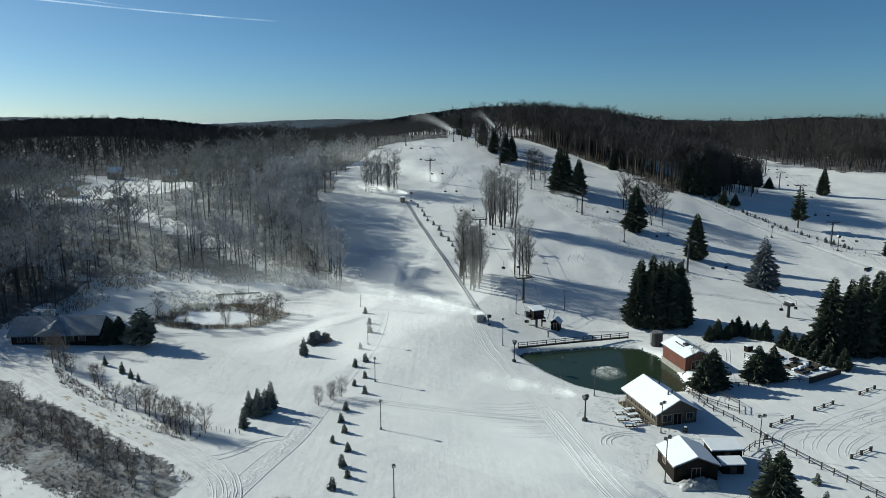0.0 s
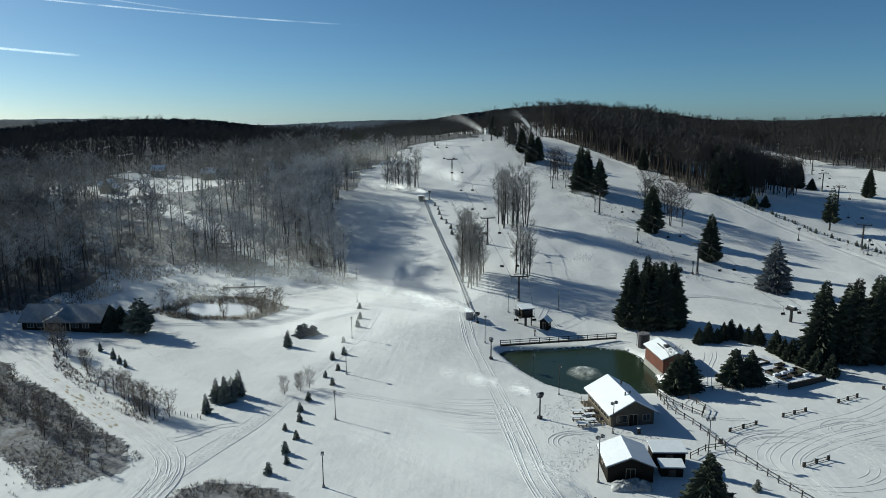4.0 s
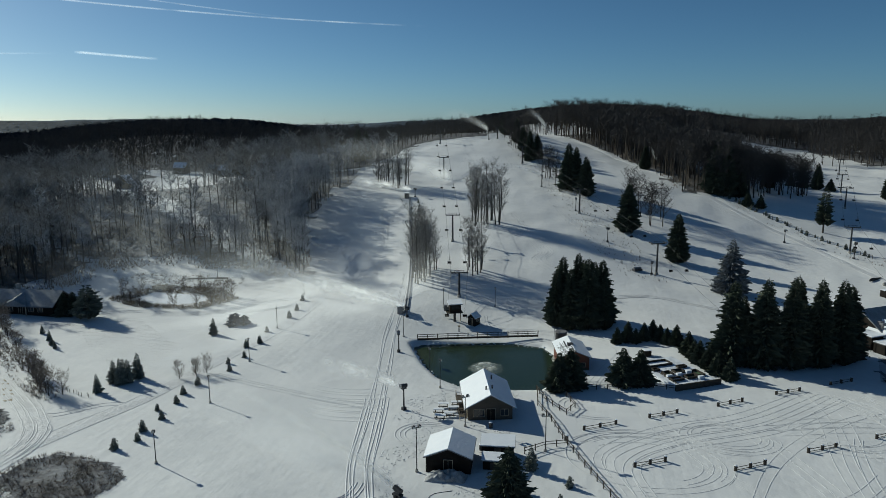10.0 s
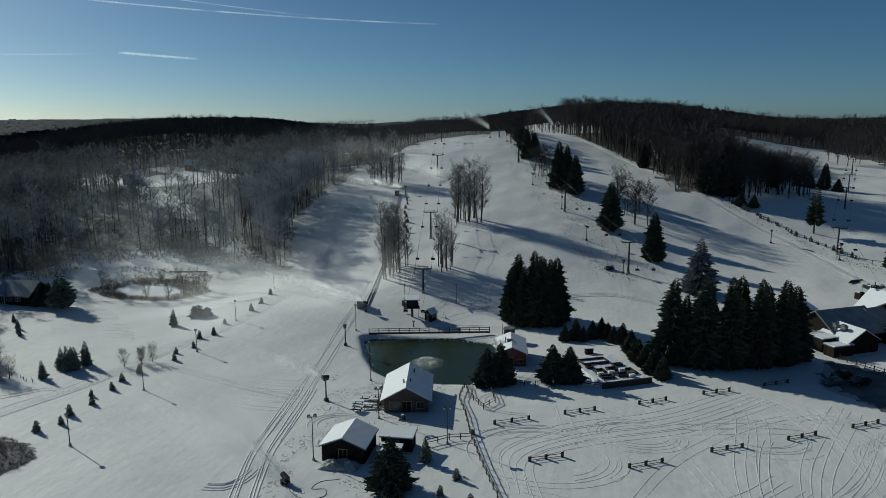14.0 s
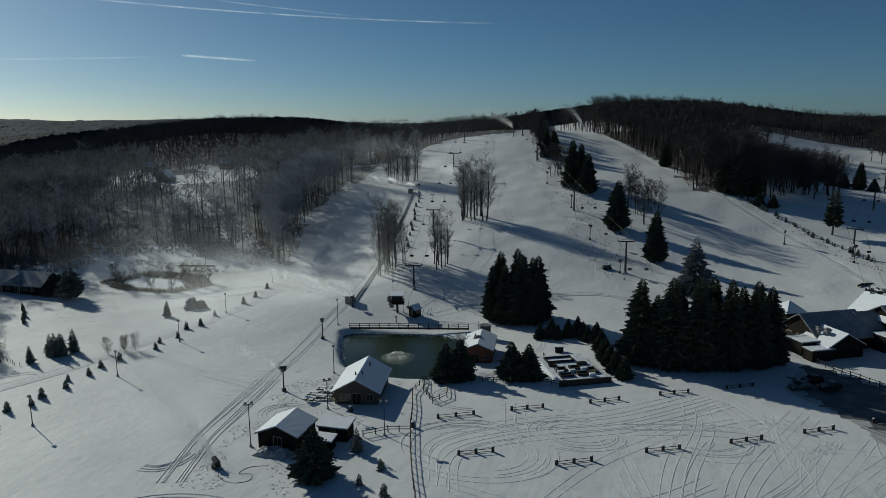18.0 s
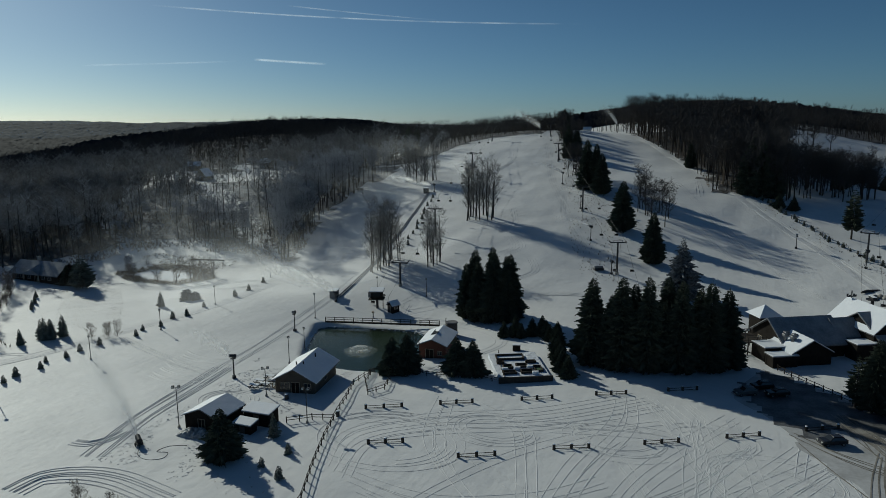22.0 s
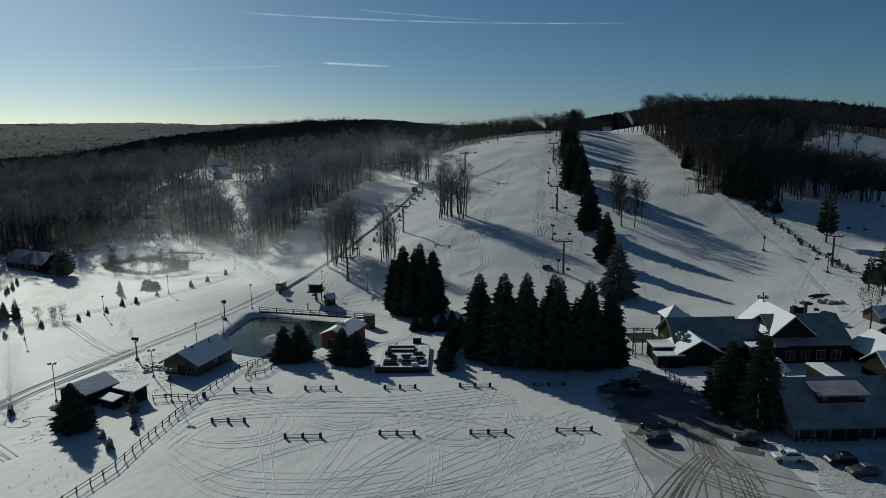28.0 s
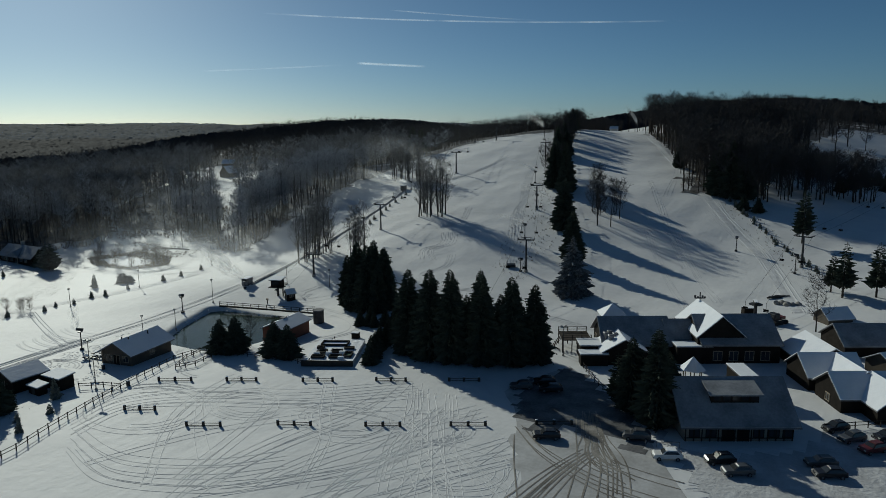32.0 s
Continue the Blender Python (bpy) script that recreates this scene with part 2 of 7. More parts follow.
def misty(name, thick, size=0.35, tint=(0.8, 0.83, 0.87), low=0.3):
    """Airborne snow: a thin veil that fades to nothing by its own noise and the rim attribute of its mesh."""
    m = bpy.data.materials.new(name)
    m.use_nodes = True
    nt = m.node_tree
    nt.nodes.remove(nt.nodes["Principled BSDF"])
    dif, tra, tl = nt.nodes.new("ShaderNodeBsdfDiffuse"), nt.nodes.new("ShaderNodeBsdfTransparent"), nt.nodes.new("ShaderNodeBsdfTranslucent")
    dif.inputs[0].default_value = tl.inputs[0].default_value = (*tint, 1)
    both, mix = nt.nodes.new("ShaderNodeAddShader"), nt.nodes.new("ShaderNodeMixShader")
    for node, side in ((dif, 1), (tl, -1)):
        way = nt.nodes.new("ShaderNodeCombineXYZ")
        for k, v in enumerate((math.sin(radians(SUN_AZ)), math.cos(radians(SUN_AZ)), math.tan(radians(SUN_EL)))):
            way.inputs[k].default_value = side * v
        nt.links.new(way.outputs[0], node.inputs["Normal"])
    att = nt.nodes.new("ShaderNodeAttribute")
    att.attribute_name = "veil"
    noi = nt.nodes.new("ShaderNodeTexNoise")
    noi.inputs["Scale"].default_value, noi.inputs["Detail"].default_value = size, 3.0
    geo = nt.nodes.new("ShaderNodeNewGeometry")
    nt.links.new(geo.outputs["Position"], noi.inputs["Vector"])
    rng = nt.nodes.new("ShaderNodeMapRange")
    rng.inputs["From Min"].default_value, rng.inputs["From Max"].default_value, rng.inputs["To Max"].default_value = low, 0.75, thick
    nt.links.new(noi.outputs[0], rng.inputs["Value"])
    mul = nt.nodes.new("ShaderNodeMath")
    mul.operation = "MULTIPLY"
    nt.links.new(rng.outputs[0], mul.inputs[0])
    nt.links.new(att.outputs["Fac"], mul.inputs[1])
    nt.links.new(dif.outputs[0], both.inputs[0])
    nt.links.new(tl.outputs[0], both.inputs[1])
    nt.links.new(mul.outputs[0], mix.inputs[0])
    nt.links.new(tra.outputs[0], mix.inputs[1])
    nt.links.new(both.outputs[0], mix.inputs[2])
    nt.links.new(mix.outputs[0], nt.nodes["Material Output"].inputs["Surface"])
    return m


MIST = misty("drifting_snow", 0.7, 0.035)
WOOD_HAZE = misty("thin_snow_haze", 0.55, 0.014, (0.86, 0.93, 1.0), -0.15)
# not airborne snow: blue tint imitates the air's haze over distance
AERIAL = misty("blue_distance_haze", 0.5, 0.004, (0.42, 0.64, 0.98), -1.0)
SPRAY = misty("snow_spray", 0.9, 0.25)
FOUNTAIN_MIST = misty("fountain_mist", 0.6, 1.4)
CONTRAIL = misty("ice_trail", 0.34, 0.004)


# ---- mesh helpers ----
def mesh_ob(name, verts, faces, material, parent=None, smooth=False):
    me = bpy.data.meshes.new(name)
    me.from_pydata(verts if isinstance(verts, list) else verts.tolist(), [], faces if isinstance(faces, list) else faces.tolist())
    me.materials.append(material)
    if smooth:
        me.shade_smooth()
    ob = new(name, me)
    if parent:
        ob.parent = parent
    return ob


def part(name, bm, material, parent=None, label=""):
    me = bpy.data.meshes.new(name)
    bm.normal_update()
    bm.to_mesh(me)
    bm.free()
    me.materials.append(material)
    ob = new(name, me)
    if parent:
        ob.parent = parent
    if label:
        tagged(ob, label)
    return ob


def box(x0, y0, z0, x1, y1, z1, bevel=0.0, bm=None):
    bm = bm or bmesh.new()
    r = bmesh.ops.create_cube(bm, size=1, matrix=Matrix.Translation(((x0 + x1) / 2, (y0 + y1) / 2, (z0 + z1) / 2)) @ Matrix.Diagonal((x1 - x0, y1 - y0, z1 - z0, 1)))
    if bevel:
        edges = list({e for v in r["verts"] for e in v.link_edges})
        bmesh.ops.bevel(bm, geom=edges, offset=bevel, segments=1, affect="EDGES")
    return bm


def rod(a, b, r0, r1=None, n=8, bm=None):
    bm = bm or bmesh.new()
    a, b = Vector(a), Vector(b)
    d = b - a
    m = Matrix.Translation((a + b) / 2) @ d.to_track_quat("Z", "Y").to_matrix().to_4x4()
    bmesh.ops.create_cone(bm, cap_ends=True, segments=n, radius1=r0, radius2=r0 if r1 is None else r1, depth=d.length, matrix=m)
    return bm


def empty(name, x, y, z, rz=0.0, label="", category="", group=""):
    ob = new(name)
    ob.matrix_world = pose(x, y, z, 0, 0, rz)
    return tagged(ob, label, category, group)


# ---- terrain ----
SLOPES = [(-50, 190, 70, -3.9), (-130, 250, 70, 4.0), (-50, 250, 70, 1.4), (30, 250, 70, 8.7), (110, 250, 70, -4.2), (200, 250, 70, 2.8),
          (-130, 320, 70, 4.8), (-50, 320, 70, 8.0), (30, 320, 70, 1.3), (110, 320, 70, 14.1), (-60, 170, 50, 0.5), (35, 158, 30, -3.4), (0, 160, 30, 1.1)]
HEIGHTS = [(-130, 400, 90, -3.0), (-50, 400, 90, 12.5), (30, 400, 90, 25.6), (110, 400, 90, -4.0), (200, 400, 90, 3.0), (-130, 500, 90, 6.1), (-50, 500, 90, 16.5),
           (30, 500, 90, -7.0), (110, 500, 90, 21.2), (200, 500, 90, -3.4), (-260, 330, 130, 13.6), (-300, 560, 170, 33.9), (60, 660, 170, 47.0), (320, 420, 140, 14.3),
           (380, 640, 180, 31.0), (60, 450, 60, 0.8)]
POND = [(17.1, 148.8), (22.5, 136.8), (27.5, 128.6), (33.5, 123.6), (47.0, 125.0), (50.2, 131.0), (50.6, 142.3), (49.1, 149.3), (46.4, 153.7), (37.3, 155.1), (25.4, 152.5), (18.9, 151.0)]


FOUNTAIN = (35.5, 138.2)


def pond_depth(x, y):
    """Metres inside the pond's shore (negative outside)."""
    d = np.full(np.shape(x), 1e9)
    for (ax, ay), (bx, by) in zip(POND, POND[1:] + POND[:1]):
        k = math.hypot(bx - ax, by - ay)
        d = np.minimum(d, ((bx - ax) * (y - ay) - (by - ay) * (x - ax)) / k)
    return d


def ground(x, y):
    x, y = np.asarray(x, float), np.asarray(y, float)
    z = np.full(x.shape, -0.7)
    for gx, gy, r, h in SLOPES + HEIGHTS:
        z = z + h * np.exp(-((x - gx) ** 2 + (y - gy) ** 2) / r ** 2)
    d = np.hypot(x - 30, y - 100)
    k = np.clip((d - 480) / 450, 0, 1)
    k = k * k * (3 - 2 * k)
    z = z + k * (24 + 5 * np.sin(x / 410 + 1.0) * np.cos(y / 350) + 4 * np.sin(x / 170 + y / 230))
    z = z + np.clip((d - 1500) / 2500, 0, 1) * 12
    hill = np.clip((y - 150) / 60, 0.25, 1) * np.clip((900 - d) / 300, 0, 1)
    for kx, ky, ph, amp in ((0.19, 0.07, 0.4, 0.12), (-0.11, 0.23, 1.9, 0.1), (0.31, 0.17, 4.0, 0.06), (-0.29, 0.37, 2.2, 0.045), (0.53, -0.21, 5.1, 0.035), (0.17, 0.71, 0.9, 0.025)):
        z = z + hill * amp * np.sin(kx * x + ky * y + ph + 1.6 * np.sin(0.6 * ky * x - 0.5 * kx * y + 2 * ph))
    s = np.clip((pond_depth(x, y) + 1.2) / 2.4, 0, 1)
    return z + (-4.6 - z) * s * s * (3 - 2 * s)


def gz(x, y):
    return float(ground(x, y))


def lines(spans):
    v = []
    for a, b, step in spans:
        v += list(np.arange(a, b, step))
    return np.array(v)


def outward(start, sign, first, last):
    v, p, s = [], start, first
    while abs(p) < last:
        p += sign * s
        s *= 1.055
        v.append(p)
    return v


gx_l = np.array(sorted(outward(-120, -1, 3, 4600)) + list(lines([(-120, 10, 2.5), (10, 58, 0.8), (58, 220, 2.5)])) + outward(218, 1, 3, 4600))
gy_l = np.array(sorted(outward(0, -1, 4, 4600)) + list(lines([(0, 115, 2.5), (115, 160, 0.8), (160, 420, 2.5)])) + outward(418, 1, 3, 4700))
GX, GY = np.meshgrid(gx_l, gy_l)
GZ = ground(GX, GY)
nx, ny = len(gx_l), len(gy_l)
idx = np.arange(nx * ny).reshape(ny, nx)
quads = np.stack([idx[:-1, :-1], idx[:-1, 1:], idx[1:, 1:], idx[1:, :-1]], -1).reshape(-1, 4)
snowfield = mesh_ob("ground", np.stack([GX, GY, GZ], -1).reshape(-1, 3), quads, SNOW, smooth=True)
tagged(snowfield, "snow-covered valley floor and ski slopes rising to a wooded hill", "snow ground", kind="structure")


def inside(x, y, poly):
    c = np.zeros(np.shape(x), bool)
    for (ax, ay), (bx, by) in zip(poly, poly[1:] + poly[:1]):
        if ay != by:
            c ^= ((ay > y) != (by > y)) & (x < (bx - ax) * (y - ay) / (by - ay) + ax)
    return c


def near_line(x, y, pts):
    d = np.full(np.shape(x), 1e9)
    for (ax, ay), (bx, by) in zip(pts, pts[1:]):
        k = np.clip(((x - ax) * (bx - ax) + (y - ay) * (by - ay)) / ((bx - ax) ** 2 + (by - ay) ** 2), 0, 1)
        d = np.minimum(d, np.hypot(x - ax - k * (bx - ax), y - ay - k * (by - ay)))
    return d


def spline(pts, step=1.5):
    """Points along a smooth line through pts."""
    out, p = [], [pts[0], *pts, pts[-1]]
    for a, b, c, d in zip(p, p[1:], p[2:], p[3:]):
        n = max(2, int(math.hypot(c[0] - b[0], c[1] - b[1]) / step))
        for i in range(n):
            t = i / n
            out.append(tuple(0.5 * (2 * b[k] + (c[k] - a[k]) * t + (2 * a[k] - 5 * b[k] + 4 * c[k] - d[k]) * t * t + (3 * b[k] - a[k] - 3 * c[k] + d[k]) * t ** 3) for k in (0, 1)))
    return out + [tuple(pts[-1][:2])]


def ribbons(name, paths, width, height, material, lift=0.03, label="", category="", kind="", parent=None):
    """Low ridges laid along ground paths: each has two feet and a crest."""
    V, F = [], []
    for pts in paths:
        s0 = len(V)
        for i, (x, y) in enumerate(pts):
            x2, y2 = pts[min(i + 1, len(pts) - 1)]
            x1, y1 = pts[max(i - 1, 0)]
            k = max(math.hypot(x2 - x1, y2 - y1), 1e-6)
            ux, uy = -(y2 - y1) / k * width / 2, (x2 - x1) / k * width / 2
            z = gz(x, y)
            V += [(x + ux, y + uy, z + lift), (x, y, z + lift + height), (x - ux, y - uy, z + lift)]
            if i:
                a = s0 + 3 * i
                F += [(a - 3, a - 2, a + 1, a), (a - 2, a - 1, a + 2, a + 1)]
    ob = mesh_ob(name, V, F, material, parent)
    return tagged(ob, label, category, kind=kind)


def patch(name, poly, step, material, lift, label, category, rough=0.0):
    """A surface laid on the ground within a polygon, with an uneven rim."""
    xs, ys = [p[0] for p in poly], [p[1] for p in poly]
    X, Y = np.meshgrid(np.arange(min(xs), max(xs) + step, step), np.arange(min(ys), max(ys) + step, step))
    wob = np.sin(X * 0.9 + Y * 0.4) * rough + np.cos(Y * 1.3 - X * 0.6) * rough
    keep = inside(X + wob, Y + wob[::-1, ::-1] * 0.7, poly)
    Z = ground(X, Y) + lift
    ids = np.arange(X.size).reshape(X.shape)
    ok = keep[:-1, :-1] & keep[:-1, 1:] & keep[1:, 1:] & keep[1:, :-1]
    q = np.stack([ids[:-1, :-1], ids[:-1, 1:], ids[1:, 1:], ids[1:, :-1]], -1)[ok]
    used, inv = np.unique(q, return_inverse=True)
    V = np.stack([X, Y, Z], -1).reshape(-1, 3)[used]
    return tagged(mesh_ob(name, V, inv.reshape(-1, 4), material), label, category, kind="structure")


water = patch("water", [(14, 118), (56, 118), (56, 160), (14, 160)], 2.0, WATER, 0.0, "dark green unfrozen snowmaking pond with a fountain", "pond")
for v in water.data.vertices:
    v.co.z = -3.3


# ---- trees ----
def spruce_mesh(seed, h, r, levels, per, droop=0.28, bare=0.06, taper=0.85, sprays=3):
    """A crown of drooping boughs set all along the stem, of uneven reach, each with side sprays."""
    rg = np.random.RandomState(seed)
    V, F = [], []
    n = int(levels * per * 0.62)
    lump = rg.uniform(0.72, 1.12, (levels, 7))
    for i in range(n):
        f = 1 - (1 - (i + rg.rand()) / n * 0.998) ** 0.66
        a = 2.39996 * i + rg.uniform(-0.5, 0.5)
        z = h * (bare + (0.985 - bare) * f)
        reach = r * (1 - f) ** taper * (0.6 + 0.4 * min(1, f * 7)) + 0.1
        L = reach * rg.uniform(0.6, 1.12) * lump[int(f * levels) % levels, int(a / 0.9) % 7]
        w = 0.1 * L + 0.07
        dx, dy = math.cos(a), math.sin(a)
        sag = droop * L * rg.uniform(0.4, 1.4) * (1 - 1.1 * f)
        zt = z - sag
        s = len(V)
        V += [(0.04 * dx, 0.04 * dy, z), (0.5 * L * dx - w * dy, 0.5 * L * dy + w * dx, z - 0.5 * sag - 0.12 * L), (L * dx, L * dy, zt), (0.5 * L * dx + w * dy, 0.5 * L * dy - w * dx, z - 0.5 * sag - 0.12 * L),
              (0.55 * L * dx, 0.55 * L * dy, z - 0.5 * sag - 0.36 * L * (1 - 0.7 * f) - 0.08), (0.55 * L * dx, 0.55 * L * dy, z - 0.35 * sag + 0.04 * L)]
        F += [(s, s + 1, s + 5), (s + 1, s + 2, s + 5), (s, s + 5, s + 3), (s + 5, s + 2, s + 3), (s, s + 4, s + 2)]
        for j in range(sprays):
            q = 0.3 + 0.68 * rg.rand()
            b = a + (1 if j % 2 else -1) * rg.uniform(0.4, 1.1)
            l2 = L * (1.15 - q) * 0.55 + 0.15
            px, py, pz = q * L * dx, q * L * dy, z - sag * q
            ex, ey = px + l2 * math.cos(b), py + l2 * math.sin(b)
            s = len(V)
            V += [(px, py, pz + 0.06), (ex, ey, pz - 0.3 * l2), (px + 0.4 * (ex - px), py + 0.4 * (ey - py), pz - 0.35 * l2 - 0.12)]
            F += [(s, s + 1, s + 2)]
    s = len(V)
    V += [(0.1, 0, h * 0.93), (-0.05, 0.08, h * 0.93), (-0.05, -0.08, h * 0.93), (0, 0, h)]
    F += [(s, s + 1, s + 3), (s + 1, s + 2, s + 3), (s + 2, s, s + 3)]
    return V, F


def conifer_kind(seed, h, r, levels, per, material, label, group="", **kw):
    """One conifer with trunk and crown, kept far below ground as the master of its copies."""
    th = empty("spruce_tree", 0, 0, 0, label=label, category="conifer tree", group=group)
    V, F = spruce_mesh(seed, h, r, levels, per, **kw)
    mesh_ob("crown", V, F, material, th)
    part("trunk", rod((0, 0, -0.4), (0, 0, h * 0.93), 0.018 * h + 0.03, 0.02, 7), BARK, th)
    return th


def grow(master, used, x, y, scale=1.0, rz=0.0, label="", sink=0.0, wide=1.0):
    """Place the master itself first, then copies of it."""
    m = pose(x, y, gz(x, y) - sink, 0, 0, rz) @ Matrix.Diagonal((scale * wide, scale * wide, scale, 1))
    if master in used:
        ob = copy_thing(master, Matrix.Identity(4))
    else:
        used.add(master)
        ob = master
    ob.matrix_world = m
    if label:
        ob["label"] = label
    return ob


def limb(V, F, a, b, r0, r1, n=4):
    a, b = Vector(a), Vector(b)
    d = (b - a).normalized()
    u = d.cross(Vector((0.31, 0.87, 0.39))).normalized()
    w = d.cross(u)
    s = len(V)
    for p, r in ((a, r0), (b, r1)):
        for k in range(n):
            t = 6.283 * k / n
            V.append(tuple(p + (u * math.cos(t) + w * math.sin(t)) * r))
    for k in range(n):
        F.append((s + k, s + (k + 1) % n, s + n + (k + 1) % n, s + n + k))


def bare_tree(seed, h, limbs, twigs, width=0.05, spread=0.28, low=0.35, reach=0.085, plain=False, steep=0.5, stout=0.45):
    """Trunk with limbs, and a crown of thin twigs: two meshes."""
    rg = np.random.RandomState(seed)
    V, F, TV, TF = [], [], [], []
    pts = [Vector((0, 0, -0.4))]
    lean = (rg.rand(2) - 0.5) * 0.08
    for i in range(1, 6):
        f = i / 5
        pts.append(Vector((lean[0] * h * f + (rg.rand() - 0.5) * 0.03 * h, lean[1] * h * f + (rg.rand() - 0.5) * 0.03 * h, h * 0.92 * f)))
    R = 0.011 * h + 0.05
    if plain:
        limb(V, F, pts[0], pts[2], R, R * 0.7, 3)
        limb(V, F, pts[2], pts[5], R * 0.7, R * 0.15, 3)
    else:
        for i in range(5):
            limb(V, F, pts[i], pts[i + 1], R * (1 - i / 5.4), R * (1 - (i + 1) / 5.4), 5)
    ends = [(pts[5], 0.5)]
    for k in range(limbs):
        f = low + (0.93 - low) * (k + rg.rand()) / limbs
        q = f * 5 * 0.999
        i = int(q)
        p = pts[i].lerp(pts[i + 1], q - i)
        a = 2.4 * k + rg.rand()
        L = h * spread * (1.15 - 0.75 * abs(f - 0.5)) * (0.6 + 0.6 * rg.rand())
        up = steep + 0.7 * rg.rand()
        e = p + Vector((math.cos(a), math.sin(a), up)).normalized() * L
        m = p.lerp(e, 0.5) + Vector((math.cos(a), math.sin(a), 0)) * L * 0.06
        r = R * stout * (1.1 - f)
        if plain:
            q0 = len(V)
            V += [tuple(p - Vector((0, 0, r))), tuple(e), tuple(p + Vector((0, 0, r))), tuple(p + Vector((math.sin(a) * r, -math.cos(a) * r, 0)))]
            F += [(q0, q0 + 1, q0 + 2, q0 + 3)]
        else:
            limb(V, F, p, m, r, r * 0.65, 3)
            limb(V, F, m, e, r * 0.65, r * 0.25, 3)
        ends += [(m, 0.8), (e, 0.9), (m.lerp(e, 0.5), 0.9)]
    for k in range(twigs):
        p, s = ends[k % len(ends)]
        a, L = rg.rand() * 6.283, h * reach * (0.5 + rg.rand())
        d = Vector((math.cos(a), math.sin(a), 0.25 + 1.1 * rg.rand())).normalized()
        e = p + d * L
        side = d.cross(Vector((rg.rand() - 0.5, rg.rand() - 0.5, rg.rand() - 0.5))).normalized() * width
        m = p.lerp(e, 0.55)
        q = len(TV)
        TV += [tuple(p - side * 0.5), tuple(e), tuple(p + side * 0.5)]
        TF.append((q, q + 1, q + 2))
        for j in (0.35, 0.65):
            b = p.lerp(e, j)
            e2 = b + (d + Vector((rg.rand() - 0.5, rg.rand() - 0.5, rg.rand() - 0.2)) * 1.6).normalized() * L * 0.5
            q = len(TV)
            TV += [tuple(b - side * 0.4), tuple(e2), tuple(b + side * 0.4)]
            TF.append((q, q + 1, q + 2))
    return V, F, TV, TF


def bare_kind(seed, h, limbs, twigs, bark, twig, label, category="bare tree", group="", name="bare_tree", **kw):
    th = empty(name, 0, 0, 0, label=label, category=category, group=group)
    V, F, TV, TF = bare_tree(seed, h, limbs, twigs, **kw)
    mesh_ob("trunk", V, F, bark, th)
    mesh_ob("crown", TV, TF, twig, th)
    return th


used = set()
rnd = random.Random(5)

TALL = [conifer_kind(11 + k, 17.5, (4.4, 4.0, 4.8)[k], 46, 30, NEEDLES, "tall dark green spruce standing in the snow", taper=0.6) for k in range(3)]
MID = [conifer_kind(21 + k, 8.0, 3.2, 28, 26, NEEDLES, "bushy dark green spruce on the snow") for k in range(2)]
SNOWY = conifer_kind(31, 17.0, 6.4, 34, 20, NEEDLES_SNOWY, "broad spruce with snow-laden drooping boughs", droop=0.5)
PINE = conifer_kind(33, 17.0, 4.4, 20, 11, NEEDLES, "open-crowned dark pine with separate boughs", droop=0.05, bare=0.2, taper=0.6, sprays=5)
PALE_PINE = conifer_kind(35, 9.5, 4.6, 18, 16, NEEDLES_PALE, "broad grey-green pine beside the bungalow", droop=0.02, bare=0.12, taper=0.42, sprays=5)
SNOW_BUSH = conifer_kind(36, 3.2, 3.0, 12, 16, NEEDLES_SNOWY, "low wide evergreen bush dusted with snow", droop=0.3, bare=0.03, taper=0.5, sprays=4)
YOUNG = [conifer_kind(41 + k, 1.75, 0.62, 11, 9, NEEDLES_LIGHT, "knee-high to man-high planted young fir on the snow", "young firs along the slope", sprays=2, bare=0.05) for k in range(2)]
FIR = [conifer_kind(51 + k, 5.0, 1.6, 18, 11, NEEDLES_LIGHT, "small green fir on the snow") for k in range(2)]

# spruces between the pond and the slope
for x, y, h in [(50.8, 169.5, 17.4), (54.6, 171.8, 17.6), (57.1, 165.8, 17.8), (60.4, 168.4, 16.6), (52.8, 165.6, 15.5), (56.0, 169.0, 16.8), (49.4, 167.2, 14.5), (58.6, 171.0, 15.5), (60.8, 165.4, 13.5)]:
    grow(TALL[rnd.randrange(3)], used, x, y, h / 17.5, rnd.uniform(0, 360))
# spruces beside the car park
for x, y, h in [(85.6, 144.0, 17.8), (91.5, 143.0, 18.6), (96.4, 142.8, 19.2), (102.2, 145.0, 18.6), (107.2, 147.6, 18.0), (110.2, 151.6, 16.0), (99.2, 149.6, 18.0), (93.0, 149.4, 16.0), (105.0, 152.8, 15.5), (88.6, 148.4, 13.5), (99.0, 144.6, 14.0), (88.6, 142.6, 11.5), (104.4, 148.6, 14.0)]:
    grow(TALL[rnd.randrange(3)], used, x, y, h / 17.5, rnd.uniform(0, 360))
# spruces on the hill
for x, y, h in [(86.6, 228.3, 15.5), (72.9, 254.4, 17.0), (50.8, 297.0, 20.0), (54.0, 300.5, 17.5), (58.1, 291.1, 16.0), (31.4, 344.0, 14.5), (34.9, 347.2, 12.0), (27.0, 362.0, 12.0), (22.0, 380.0, 13.0), (14.0, 405.0, 13.0), (11.0, 418.0, 12.0), (87.7, 349.6, 11.5), (112.5, 309.5, 19.0), (117.0, 307.5, 21.0), (122.0, 309.0, 17.0), (114.0, 314.0, 22.0),
                (177.5, 382.9, 13.0), (201.1, 357.8, 14.0), (-141, 380, 20), (-138, 376, 18), (-144, 384, 17), (-60, 352, 17), (-57, 356, 15)]:
    grow(TALL[rnd.randrange(3)], used, x, y, h * 1.06 / 17.5, rnd.uniform(0, 360), "dark green spruce on the ski hill", wide=1.15)
